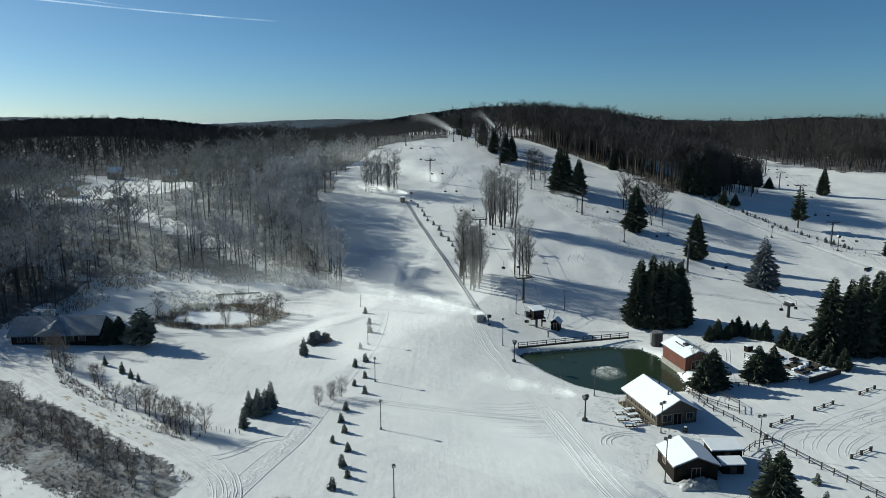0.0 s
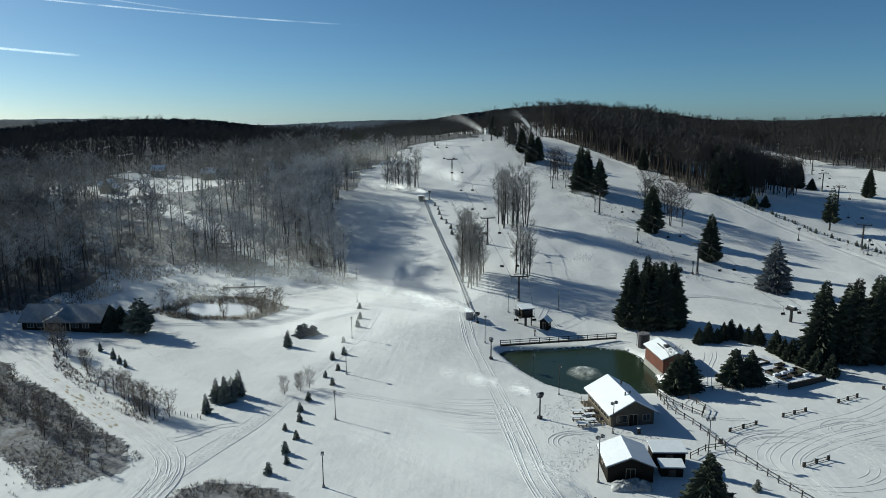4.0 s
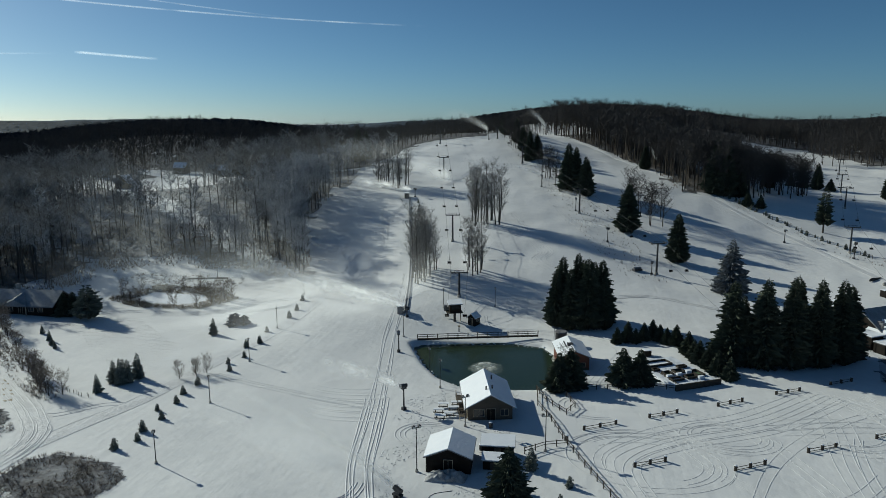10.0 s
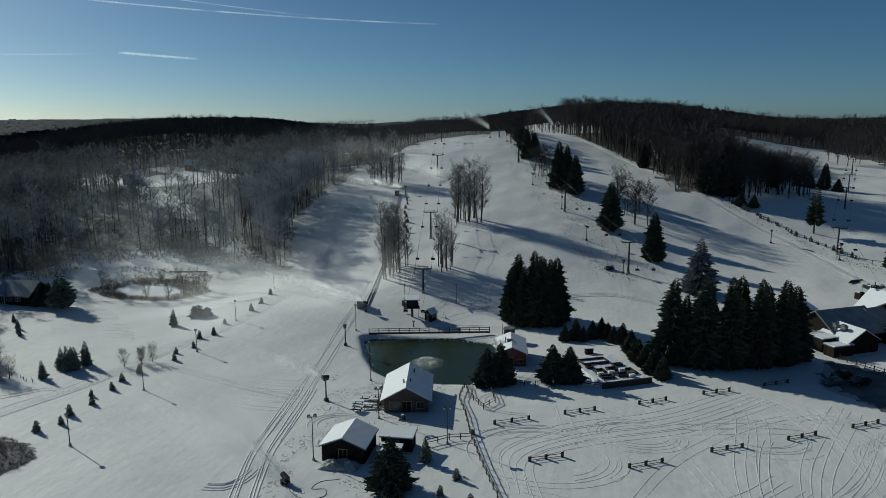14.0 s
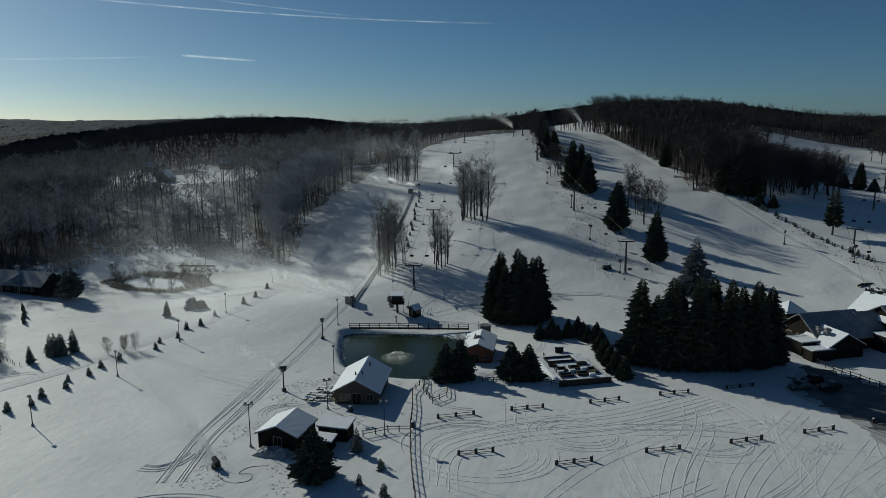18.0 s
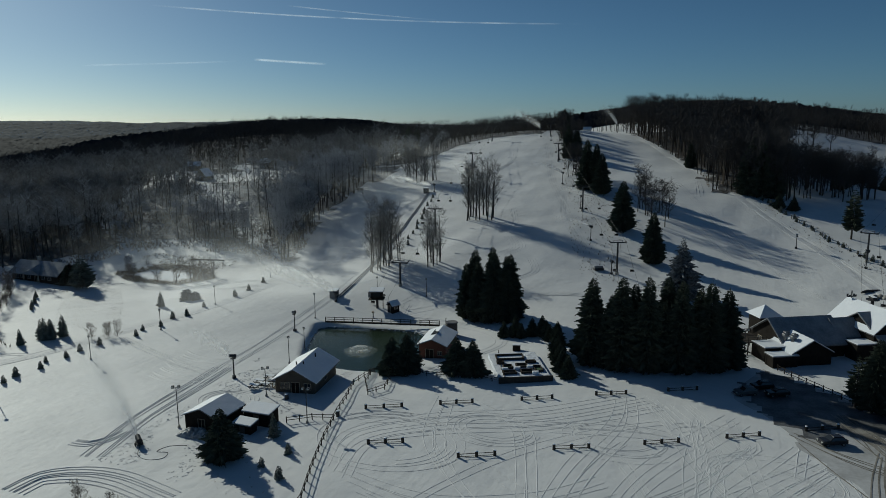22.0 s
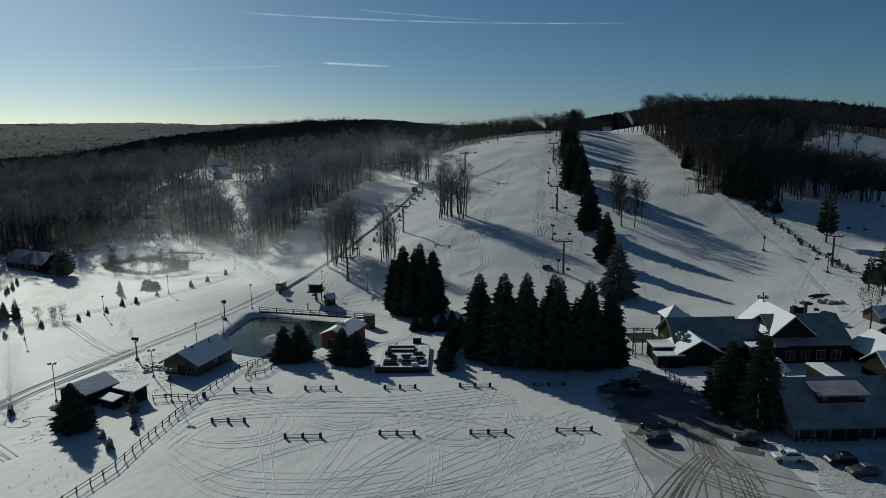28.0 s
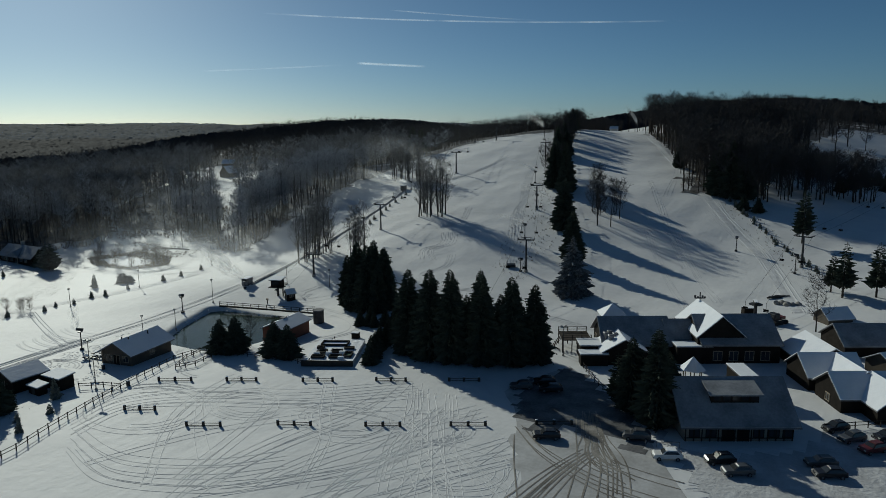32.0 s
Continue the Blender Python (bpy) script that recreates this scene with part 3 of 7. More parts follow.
for x, y, h in [(130.7, 139.6, 9.5), (133.3, 138.6, 12.8), (134.8, 141.0, 8.9), (138.1, 135.6, 15.8), (139.1, 138.6, 11.3), (136.6, 137.4, 9.0), (132.2, 140.8, 8.0)]:
    grow((TALL + [PINE, PINE, PINE])[rnd.randrange(6)], used, x, y, h / 17.5, rnd.uniform(0, 360), "dark conifer beside the lodge path", wide=1.05)
grow(SNOWY, used, 97.6, 201.5, 0.97, 40, wide=1.15)
for x, y, h in [(145.0, 273.5, 17.5), (158.5, 228.3, 14.4), (165.6, 230.6, 14.2), (155.7, 232.4, 10.4), (170.0, 226.0, 13.0)]:
    grow(PINE, used, x, y, h / 17.0, rnd.uniform(0, 360))
for x, y, h in [(51.0, 124.6, 7.6), (53.2, 126.6, 8.0), (62.9, 128.5, 7.6), (66.1, 129.0, 7.2), (45.2, 83.7, 7.9), (123.6, 297.0, 6.0), (128.5, 296.6, 5.5), (171.0, 384.2, 7.6), (-79.0, 153.8, 6.4), (-77.2, 155.0, 6.6), (166.0, 388.0, 6.0), (183.0, 380.0, 6.5), (158, 395, 9), (163, 402, 7), (150, 366, 7), (168, 412, 8), (153, 380, 8)]:
    grow(MID[rnd.randrange(2)], used, x, y, h / 8.0, rnd.uniform(0, 360), wide=1.3)
grow(PALE_PINE, used, -71.0, 152.6, 1.0, 0)
grow(SNOW_BUSH, used, -30.2, 153.8, 1.0, 10)
grow(SNOW_BUSH, used, -28.0, 154.6, 0.75, 120)
for x, y, h in [(63.5, 154.9, 4.0), (65.9, 156.0, 5.0), (69.6, 156.8, 4.4), (71.6, 157.9, 4.8), (74.3, 154.4, 4.0), (76.2, 153.6, 5.0), (77.8, 147.5, 5.4), (79.2, 142.5, 5.2), (80.4, 139.5, 5.0), (81.7, 136.6, 5.2), (83.4, 134.0, 4.8), (67.6, 155.0, 3.6), (73.0, 156.2, 4.2), (78.6, 145.0, 4.4)]:
    grow(MID[rnd.randrange(2)], used, x, y, h / 8.0, rnd.uniform(0, 360), "bushy young spruce in the row by the garden", wide=1.15)
for x, y, h in [(47.7, 92.2, 4.0), (-34.0, 107.7, 3.9), (-34.5, 113.1, 4.8), (-32.7, 112.7, 5.4), (-31.7, 113.6, 5.0), (-31.4, 116.3, 5.4), (-33.4, 114.6, 4.6), (-31.3, 145.4, 4.3), (-73.0, 139.0, 2.4), (-67.2, 134.6, 2.7), (-61.6, 129.6, 2.0), (-64.0, 131.5, 2.2)]:
    grow(FIR[rnd.randrange(2)], used, x, y, h / 5.0, rnd.uniform(0, 360))
for x, y, h in [(-15.6, 87.5, 2.0), (-13.9, 90.7, 1.6), (-15.2, 94.0, 2.1), (-15.0, 98.9, 1.7), (-17.9, 102.1, 1.4), (-16.5, 105.7, 1.7), (-17.7, 109.9, 1.8), (-17.5, 114.7, 1.9), (-15.0, 122.4, 1.7), (-17.5, 126.6, 1.5), (-15.9, 130.6, 1.6),
                (-18.7, 137.1, 2.0), (-16.9, 140.1, 2.0), (-18.9, 148.2, 1.6), (-17.9, 159.3, 2.1), (-18.8, 166.3, 1.9), (-20.9, 175.5, 1.9), (53.2, 88.4, 1.8), (52.0, 83.9, 1.6), (56.4, 82.1, 2.0)]:
    grow(YOUNG[rnd.randrange(2)], used, x, y, h / 1.75, rnd.uniform(0, 360))
# firs along the right-hand fence line of the hill
for k in range(22):
    f = k / 21
    x, y = 118 + 34 * f + rnd.uniform(-1, 1), 304 - 56 * f + rnd.uniform(-1, 1)
    grow(YOUNG[rnd.randrange(2)], used, x, y, rnd.uniform(0.7, 1.3), rnd.uniform(0, 360), "little fir on the bank beside the ski run")
# little firs beside the carpet lift
for k in range(11):
    f = k / 10
    grow(YOUNG[rnd.randrange(2)], used, 6.5 - 17 * f + rnd.uniform(-0.6, 0.6), 218 + 58 * f, rnd.uniform(0.8, 1.2), rnd.uniform(0, 360), "little fir beside the carpet lift")

FROSTY = [bare_kind(60 + k, (17, 19, 15, 20)[k], 16, 620, BARK_GREY, TWIG_PALE, "tall bare deciduous tree with frosted twigs", width=0.045, reach=0.085, spread=0.2, low=0.15, steep=1.1, stout=0.28) for k in range(4)]
BROWN = [bare_kind(70 + k, (16, 14)[k], 20, 720, BARK, TWIG_DARK, "bare dark-limbed deciduous tree in the snow", spread=0.3, low=0.2, width=0.055, reach=0.09, steep=0.8, stout=0.3) for k in range(2)]
WOODSIDE = [bare_kind(65 + k, (17, 19, 15)[k], 15, 520, BARK_GREY, TWIG_HOAR, "bare frosted tree at the edge of the woods", width=0.06, reach=0.085, spread=0.2, low=0.36, steep=0.9, stout=0.3) for k in range(3)]
SHRUB = [bare_kind(80 + k, 4.5, 26, 620, BARK, TWIG_BROWN, "bare brown shrub poking out of the snow", "shrub", name="shrub", spread=0.42, low=0.02, width=0.032, reach=0.14, steep=0.9, stout=0.2) for k in range(2)]


def copse(x, y, rx, ry, n, h, kinds, label, ang=0):
    for _ in range(n):
        a, q = rnd.uniform(0, 6.283), math.sqrt(rnd.random())
        dx, dy = rx * q * math.cos(a), ry * q * math.sin(a)
        c, s = math.cos(radians(ang)), math.sin(radians(ang))
        grow(kinds[rnd.randrange(len(kinds))], used, x + dx * c - dy * s, y + dx * s + dy * c, h * rnd.uniform(0.8, 1.1) / 17.0, rnd.uniform(0, 360), label)


copse(21.5, 249, 6.5, 5, 16, 19, FROSTY, "bare frosted tree in a copse on the ski slope")
copse(9.0, 200, 4.0, 12, 20, 18, FROSTY, "slender bare tree in the copse beside the carpet lift")
copse(22.5, 201, 4.5, 4, 9, 14, FROSTY, "bare tree in a small copse above the lift station")
copse(-25.5, 299, 9, 4, 18, 15.5, FROSTY, "bare tree in a copse at the edge of the upper run")
copse(82.0, 272, 8, 12, 11, 16.5, BROWN, "spreading bare tree between two ski runs", 30)
copse(24.0, 372, 4, 30, 20, 14, BROWN, "bare tree in the strip between the two upper runs", 22)
copse(9.0, 425, 4, 26, 16, 14, BROWN, "bare tree near the top of the hill", 14)
copse(119.0, 314, 11, 8, 26, 25, BROWN, "tall dark bare tree in the dense clump by the main run")
copse(139.0, 337, 12, 22, 34, 21, BROWN, "tall dark bare tree in the thin wood beside the valley")
copse(153.0, 354, 11, 16, 22, 20, BROWN, "dark bare tree among the firs at the valley's edge")
for cx, cy, rx, ry in ((70, 436, 14, 12), (105, 446, 16, 12), (142, 470, 16, 14), (205, 470, 30, 14), (290, 430, 34, 10)):
    copse(cx, cy, rx, ry, 7, 21, BROWN, "tall bare tree standing out on the wooded crest")
copse(43.0, 313, 4, 10, 8, 15, BROWN, "bare tree in the row between two ski runs", 15)
for x, y, h in [(155.0, 199.2, 13), (52.2, 131.5, 7), (120, 333, 12), (150, 345, 13), (156, 340, 14), (133, 318, 12), (160, 352, 12), (161, 399, 14), (155, 420, 14), (166, 405, 12), (148, 375, 13), (152, 402, 15), (140, 330, 11), (172, 436, 13), (146, 352, 12)]:
    grow(BROWN[rnd.randrange(2)], used, x, y, h / 16, rnd.uniform(0, 360))
for x, y, h in [(-81.8, 137.4, 6.0), (-67.3, 125.1, 5.0), (-53.3, 113.9, 4.6), (-50.5, 111.5, 4.4), (-46.4, 107.7, 5.0), (-43.5, 106.0, 4.6), (-41.9, 104.8, 5.0), (-39.8, 105.8, 4.4), (-22.9, 117.0, 3.6), (-21.2, 120.1, 3.2), (-19.2, 120.9, 3.6), (-20.4, 119.0, 3.2),
                (-64, 121, 3), (-58, 116.5, 3.6), (-70, 128.5, 3.6), (-48, 109, 4.2), (-84.5, 139.5, 6.5), (-79.5, 135.5, 6), (-77, 133, 4), (-45, 106.5, 5.2), (-55.5, 115.2, 4.8), (-52, 112.6, 5), (-61, 119, 3.4),
                (-64, 106, 3.4), (-68, 110, 3.0), (-54, 100, 3.6), (-50, 96.5, 3.0), (-45, 90.5, 3.2), (-43, 92, 2.6), (-72, 113, 3.2), (-58, 98, 3.0), (-79, 119, 3.6), (-60, 100, 3.4), (-56, 96, 3.8), (-53, 97.5, 3), (-66, 104, 3.6), (-71, 107, 3.2), (-50, 92, 3.2), (-47, 93, 2.8), (-77, 112, 3.6), (-74, 110, 2.8), (-83, 116, 3.4), (-88, 120, 4), (-91, 122, 3.2), (-63, 101, 2.6), (-44, 88, 2.4), (-58, 103, 2.4), (-69, 103, 2.6), (-95, 126, 3.4), (-40, 86, 2.2)]:
    grow(SHRUB[rnd.randrange(2)], used, x, y, h / 4.5, rnd.uniform(0, 360))

# ---- woods ----
LEFT_WOODS = [(-113, 158), (-106, 176), (-104, 196), (-100, 208), (-84, 213), (-66, 210), (-53, 207), (-42, 199), (-28, 196), (-34, 214), (-45, 236), (-52, 266), (-51, 300), (-48, 325), (-42, 354), (-33, 386), (2, 396), (7, 430), (3, 470), (0, 540), (-60, 640), (-420, 600), (-430, 150), (-190, 120)]
RIGHT_WOODS = [(98, 309), (116, 304), (128, 307), (126, 345), (126, 400), (132, 470), (148, 545), (215, 540), (235, 470), (250, 422), (330, 400), (420, 420), (420, 640), (0, 660), (0, 545), (24, 540), (32, 505), (48, 430), (70, 394), (88, 352)]
WOOD_TRACK = [(-36, 197), (-52, 215), (-74, 233), (-108, 260), (-172, 310), (-210, 338)]
CLEARINGS = [(-158, 350, 32, 42), (-203, 325, 14, 14), (-95, 152, 22, 16), (-188, 384, 22, 12), (-154, 376, 16, 10), (-98, 427, 12, 8), (-217, 347, 10, 12)]


def wood_points(poly, step, seed):
    rg = np.random.RandomState(seed)
    xs, ys = [p[0] for p in poly], [p[1] for p in poly]
    X, Y = np.meshgrid(np.arange(min(xs), max(xs), step), np.arange(min(ys), max(ys), step))
    X, Y = (X + rg.uniform(-0.48, 0.48, X.shape) * step).ravel(), (Y + rg.uniform(-0.48, 0.48, Y.shape) * step).ravel()
    ok = inside(X, Y, poly) & (near_line(X, Y, WOOD_TRACK) > 4.4)
    ok &= (((X + 104) / 42) ** 2 + ((Y - 262) / 62) ** 2 > 1) | (rg.rand(len(X)) < 0.5)
    ok &= (((X + 140) / 36) ** 2 + ((Y - 284) / 44) ** 2 > 1) | (rg.rand(len(X)) < 0.26)
    for cx, cy, rx, ry in CLEARINGS:
        ok &= ((X - cx) / rx) ** 2 + ((Y - cy) / ry) ** 2 > 1
    return X[ok], Y[ok]


def scatter(name, V, F, places, material, parent=None):
    """Many copies of one small mesh joined into one: places are rows of x, y, z, scale, turn, height factor."""
    V, F = np.array(V), np.array(F)
    P = np.array(places)
    c, s = np.cos(P[:, 4])[:, None], np.sin(P[:, 4])[:, None]
    X = (V[:, 0] * c - V[:, 1] * s) * P[:, 3:4] + P[:, 0:1]
    Y = (V[:, 0] * s + V[:, 1] * c) * P[:, 3:4] + P[:, 1:2]
    Z = V[:, 2] * P[:, 3:4] * P[:, 5:6] + P[:, 2:3]
    VV = np.stack([X, Y, Z], -1).reshape(-1, 3)
    FF = (F[None] + (np.arange(len(P)) * len(V))[:, None, None]).reshape(-1, F.shape[1])
    return mesh_ob(name, VV, FF, material, parent)


def wood(name, label, X, Y, kinds, barks, twigs, hmin, hmax, seed, fall=0.0):
    rg = np.random.RandomState(seed)
    root = empty(name, 0, 0, 0, label=label, category="woods")
    root["kind"] = "stuff"
    which = rg.randint(0, len(kinds), len(X))
    for k, (tv, tf, cv, cf, h0) in enumerate(kinds):
        s = which == k
        n = int(s.sum())
        if n:
            pl = np.stack([X[s], Y[s], ground(X[s], Y[s]), rg.uniform(hmin, hmax, n) * np.clip(1 - fall * (Y[s] - 230), 0.55, 1) / h0, rg.uniform(0, 6.28, n), rg.uniform(0.9, 1.1, n)], -1)
            for nm, v, f, m in (("trunks", tv, tf, barks), ("twigs", cv, cf, twigs)):
                ob = scatter(nm, v, f, pl, m, root)
                ob["kind"] = "stuff"


def kind_data(seed, h, limbs, twigs, width, low=0.42, spread=0.32, reach=0.15):
    return (*bare_tree(seed, h, limbs, twigs, width=width, low=low, spread=spread, reach=reach, plain=True), h)


X, Y = wood_points(LEFT_WOODS, 4.9, 1)
dist = np.hypot(X - 60, Y - 10)
front = (Y < 222) & (X > -108) & (X < -24)
for x, y in zip(X[front], Y[front]):
    grow(WOODSIDE[rnd.randrange(3)], used, float(x), float(y), rnd.uniform(14, 21) / 17.5, rnd.uniform(0, 360), "bare frosted tree at the edge of the woods")
XE, YE = wood_points([(-29, 199), (-36, 216), (-46, 238), (-53, 268), (-52, 300), (-70, 300), (-76, 262), (-60, 232), (-44, 212)], 4.4, 21)
for x, y in zip(XE, YE):
    grow(WOODSIDE[rnd.randrange(3)], used, float(x), float(y), rnd.uniform(16, 23) / 17.5, rnd.uniform(0, 360), "tall bare tree white with frost beside the wood track")
crest = (Y > 370) & (X > -120)
near, far = ~front & ~crest & (dist < 390), ~front & ~crest & (dist >= 390) & (np.arange(len(X)) % 2 > 0)
frosty = near & (X > -118 + 0.28 * (Y - 200))
NEAR_KINDS = [kind_data(90 + k, (17, 20, 15)[k], 12, 125, 0.12, 0.45, 0.2, 0.1) for k in range(3)]
DENSE_KINDS = [kind_data(110 + k, (17, 20, 15)[k], 12, 125, 0.2, 0.4, 0.26, 0.12) for k in range(3)]
HILL_KINDS = [kind_data(190 + k, (17, 20, 15)[k], 12, 190, 0.12, 0.42, 0.22, 0.1) for k in range(3)]
FAR_KINDS = [kind_data(95 + k, (17, 15)[k], 7, 64, 0.2, 0.25, 0.26, 0.13) for k in range(2)]
wood("frosted_woods", "dense leafless woods with frosted crowns behind the meadow", X[frosty], Y[frosty], NEAR_KINDS, BARK_GREY, TWIG_FROST, 15, 24, 3, 0.0036)
wood("shaded_woods", "tall dense leafless woods behind the bungalow", X[near & ~frosty], Y[near & ~frosty], DENSE_KINDS, BARK, TWIG_GREY, 14, 22, 13)
wood("distant_woods", "leafless woods on the rise behind the houses", X[far], Y[far], FAR_KINDS, BARK, TWIG_DARK, 12, 18, 4)
wood("crest_woods", "dense dark woods along the crest beside the upper run", X[crest], Y[crest], FAR_KINDS, BARK, TWIG_DARK, 7, 11.5, 14)
X, Y = wood_points(RIGHT_WOODS, 4.5, 2)
dist = np.hypot(X - 60, Y - 10)
near, far = dist < 470, (dist >= 470) & ((np.arange(len(X)) % 2 > 0) | (X > 190))
wood("hilltop_woods", "dark leafless woods along the top of the ski hill", X[near], Y[near], HILL_KINDS, BARK, TWIG_DARK, 14, 24, 5)
wood("ridge_woods", "leafless woods on the ridge beyond the ski runs", X[far], Y[far], FAR_KINDS, BARK, TWIG_DARK, 11, 18, 6)

# trees along the far side of the open valley
X, Y = wood_points([(328, 392), (525, 296), (545, 345), (420, 425)], 4.2, 7)
wood("valley_edge_woods", "dark leafless woods along the far side of the valley", X, Y, FAR_KINDS, BARK, TWIG_DARK, 11, 17, 8)

# the floor of the woods: leaf litter under thin snow, darkened for shade
def wood_floor(name, label, poly, step, ymax, lift=0.12, material=LITTER_SHADE, within=None, without=None):
    xs, ys = [p[0] for p in poly], [p[1] for p in poly]
    ux, uy = np.arange(min(xs), max(xs), step), np.arange(min(ys), min(ymax, max(ys)), step)
    X, Y = np.meshgrid(ux, uy)
    rgl = np.random.RandomState(17)
    wob = 0.8 * step * np.sin(X * 0.31 + 2 * np.sin(Y * 0.17)) + 0.5 * step * np.sin(Y * 0.43)
    ok = inside(X + wob, Y + wob * 0.6, poly) & (near_line(X, Y, WOOD_TRACK) > 2.4)
    if within:
        ok &= inside(X, Y, within)
    if without:
        ok &= ~inside(X, Y, without)
    for cx, cy, rx, ry in CLEARINGS:
        ok &= ((X - cx) / rx) ** 2 + ((Y - cy) / ry) ** 2 > 1
    Xj, Yj = X + rgl.uniform(-0.3, 0.3, X.shape) * step, Y + rgl.uniform(-0.3, 0.3, X.shape) * step
    ids = np.arange(X.size).reshape(X.shape)
    cell = ok[:-1, :-1] & ok[1:, :-1] & ok[:-1, 1:] & ok[1:, 1:]
    q = np.stack([ids[:-1, :-1], ids[:-1, 1:], ids[1:, 1:], ids[1:, :-1]], -1)[cell]
    keep = np.unique(q)
    back = np.zeros(X.size, int)
    back[keep] = np.arange(len(keep))
    V = np.stack([Xj, Yj, ground(Xj, Yj) + lift], -1).reshape(-1, 3)[keep]
    tagged(mesh_ob(name, V, back[q], material, smooth=True), label, "woodland floor", kind="structure")


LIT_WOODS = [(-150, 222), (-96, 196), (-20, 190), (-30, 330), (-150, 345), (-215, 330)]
wood_floor("woodland_floor", "leaf litter under thin snow in the woods, darkened for the crowns' shade", LEFT_WOODS, 3.2, 620, without=LIT_WOODS)
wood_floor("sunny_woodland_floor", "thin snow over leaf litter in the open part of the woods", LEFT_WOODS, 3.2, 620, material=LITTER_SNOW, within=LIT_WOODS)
wood_floor("brush_floor", "matted dead grass and thin snow under the brush", [(-100, 136), (-83, 125.2), (-64.6, 112.4), (-48.6, 99.9), (-36, 90.7), (-36.5, 85.5), (-46, 80), (-62, 92), (-75, 98), (-92, 108), (-112, 122)], 1.0, 300, 0.04, LITTER_SNOW)
wood_floor("hollow_floor", "matted dead grass in the hollow by the drive", [(-27, 82.4), (-22.9, 85.4), (-14, 83.5), (-8.2, 80), (-9, 74), (-18, 70), (-27, 76)], 0.8, 300, 0.04, LITTER_SNOW)
wood_floor("hilltop_floor", "leaf litter under the hilltop woods, darkened for the crowns' shade", RIGHT_WOODS, 3.4, 650, without=[(-30, 495), (66, 495), (66, 700), (-30, 700)])
wood_floor("valley_edge_floor", "leaf litter under the trees across the valley, darkened for their shade", [(328, 390), (525, 294), (545, 345), (420, 425)], 4.0, 450)

# far hills: a rough unbroken canopy of woods, open where fields lie
rg = np.random.RandomState(9)
OPEN_LAND = [(-60, 640), (-60, 0), (525, 0), (525, 303), (330, 402), (420, 422), (420, 635), (0, 655)]
FAR_FIELDS = [(-1640, 1560, 150, 90), (-1560, 1680, 60, 40), (-1075, 730, 60, 46)]
rad = [440.0]
while rad[-1] < 2300:
    rad.append(rad[-1] * 1.0078)
R_, A_ = np.meshgrid(np.array(rad), np.radians(np.linspace(-92, 34, 760)), indexing="ij")
R_ = R_ * (1 + rg.uniform(-0.0035, 0.0035, R_.shape))
A_ = A_ + rg.uniform(-0.0013, 0.0013, R_.shape)
FX, FY = 30 + R_ * np.sin(A_), 60 + R_ * np.cos(A_)
shut = inside(FX, FY, LEFT_WOODS) | inside(FX, FY, OPEN_LAND)
for fx, fy, frx, fry in FAR_FIELDS:
    shut |= ((FX - fx) / frx) ** 2 + ((FY - fy) / fry) ** 2 < 1
top = 14 + rg.choice([-1.4, -0.5, 0.0, 0.6], FX.shape) + rg.uniform(-0.6, 0.6, FX.shape) + 13 * np.clip((-FX - 650) / 300, 0, 1) * np.clip((2.4 - FY / np.maximum(-FX, 1)) / 0.8, 0, 1) + 6 * np.clip((R_ - 1900) / 300, 0, 1) + 1.6 * np.sin(FX / 31) * np.sin(FY / 27) + 4 * np.exp(-((FX + 420) / 260) ** 2)
FZ = ground(FX, FY) + np.where(shut, -6.0, top)
ids = np.arange(FX.size).reshape(FX.shape)
q = np.stack([ids[:-1, :-1], ids[:-1, 1:], ids[1:, 1:], ids[1:, :-1]], -1)[~(shut[:-1, :-1] & shut[1:, :-1] & shut[:-1, 1:] & shut[1:, 1:])]
tagged(mesh_ob("far_woods", np.stack([FX, FY, FZ], -1).reshape(-1, 3), q, FAR_WOOD, smooth=True), "dark winter woods covering the far hills", "far woods", kind="stuff")


# ---- buildings ----
def prism(L, W, eave, ridge, z0=-0.6):
    """A gabled body: ridge along x."""
    bm = bmesh.new()
    a = [[bm.verts.new((s * L / 2, y, z)) for y, z in ((-W / 2, z0), (W / 2, z0), (W / 2, eave), (0, ridge), (-W / 2, eave))] for s in (-1, 1)]
    bm.faces.new(a[0][::-1])
    bm.faces.new(a[1])
    for i in range(5):
        j = (i + 1) % 5
        bm.faces.new((a[0][i], a[0][j], a[1][j], a[1][i]))
    bmesh.ops.recalc_face_normals(bm, faces=bm.faces)
    return bm


def slope_slab(L, y0, z0, y1, z1, thick, over):
    """A roof plane from the ridge line to the eave, with its thickness."""
    bm = bmesh.new()
    q = [(-L / 2 - over, y0, z0), (L / 2 + over, y0, z0), (L / 2 + over, y1, z1), (-L / 2 - over, y1, z1)]
    lo = [bm.verts.new(p) for p in q]
    hi = [bm.verts.new((x, y, z + thick)) for x, y, z in q]
    bm.faces.new(lo)
    bm.faces.new(hi)
    for i in range(4):
        j = (i + 1) % 4
        bm.faces.new((lo[i], lo[j], hi[j], hi[i]))
    bmesh.ops.recalc_face_normals(bm, faces=bm.faces)
    return bm


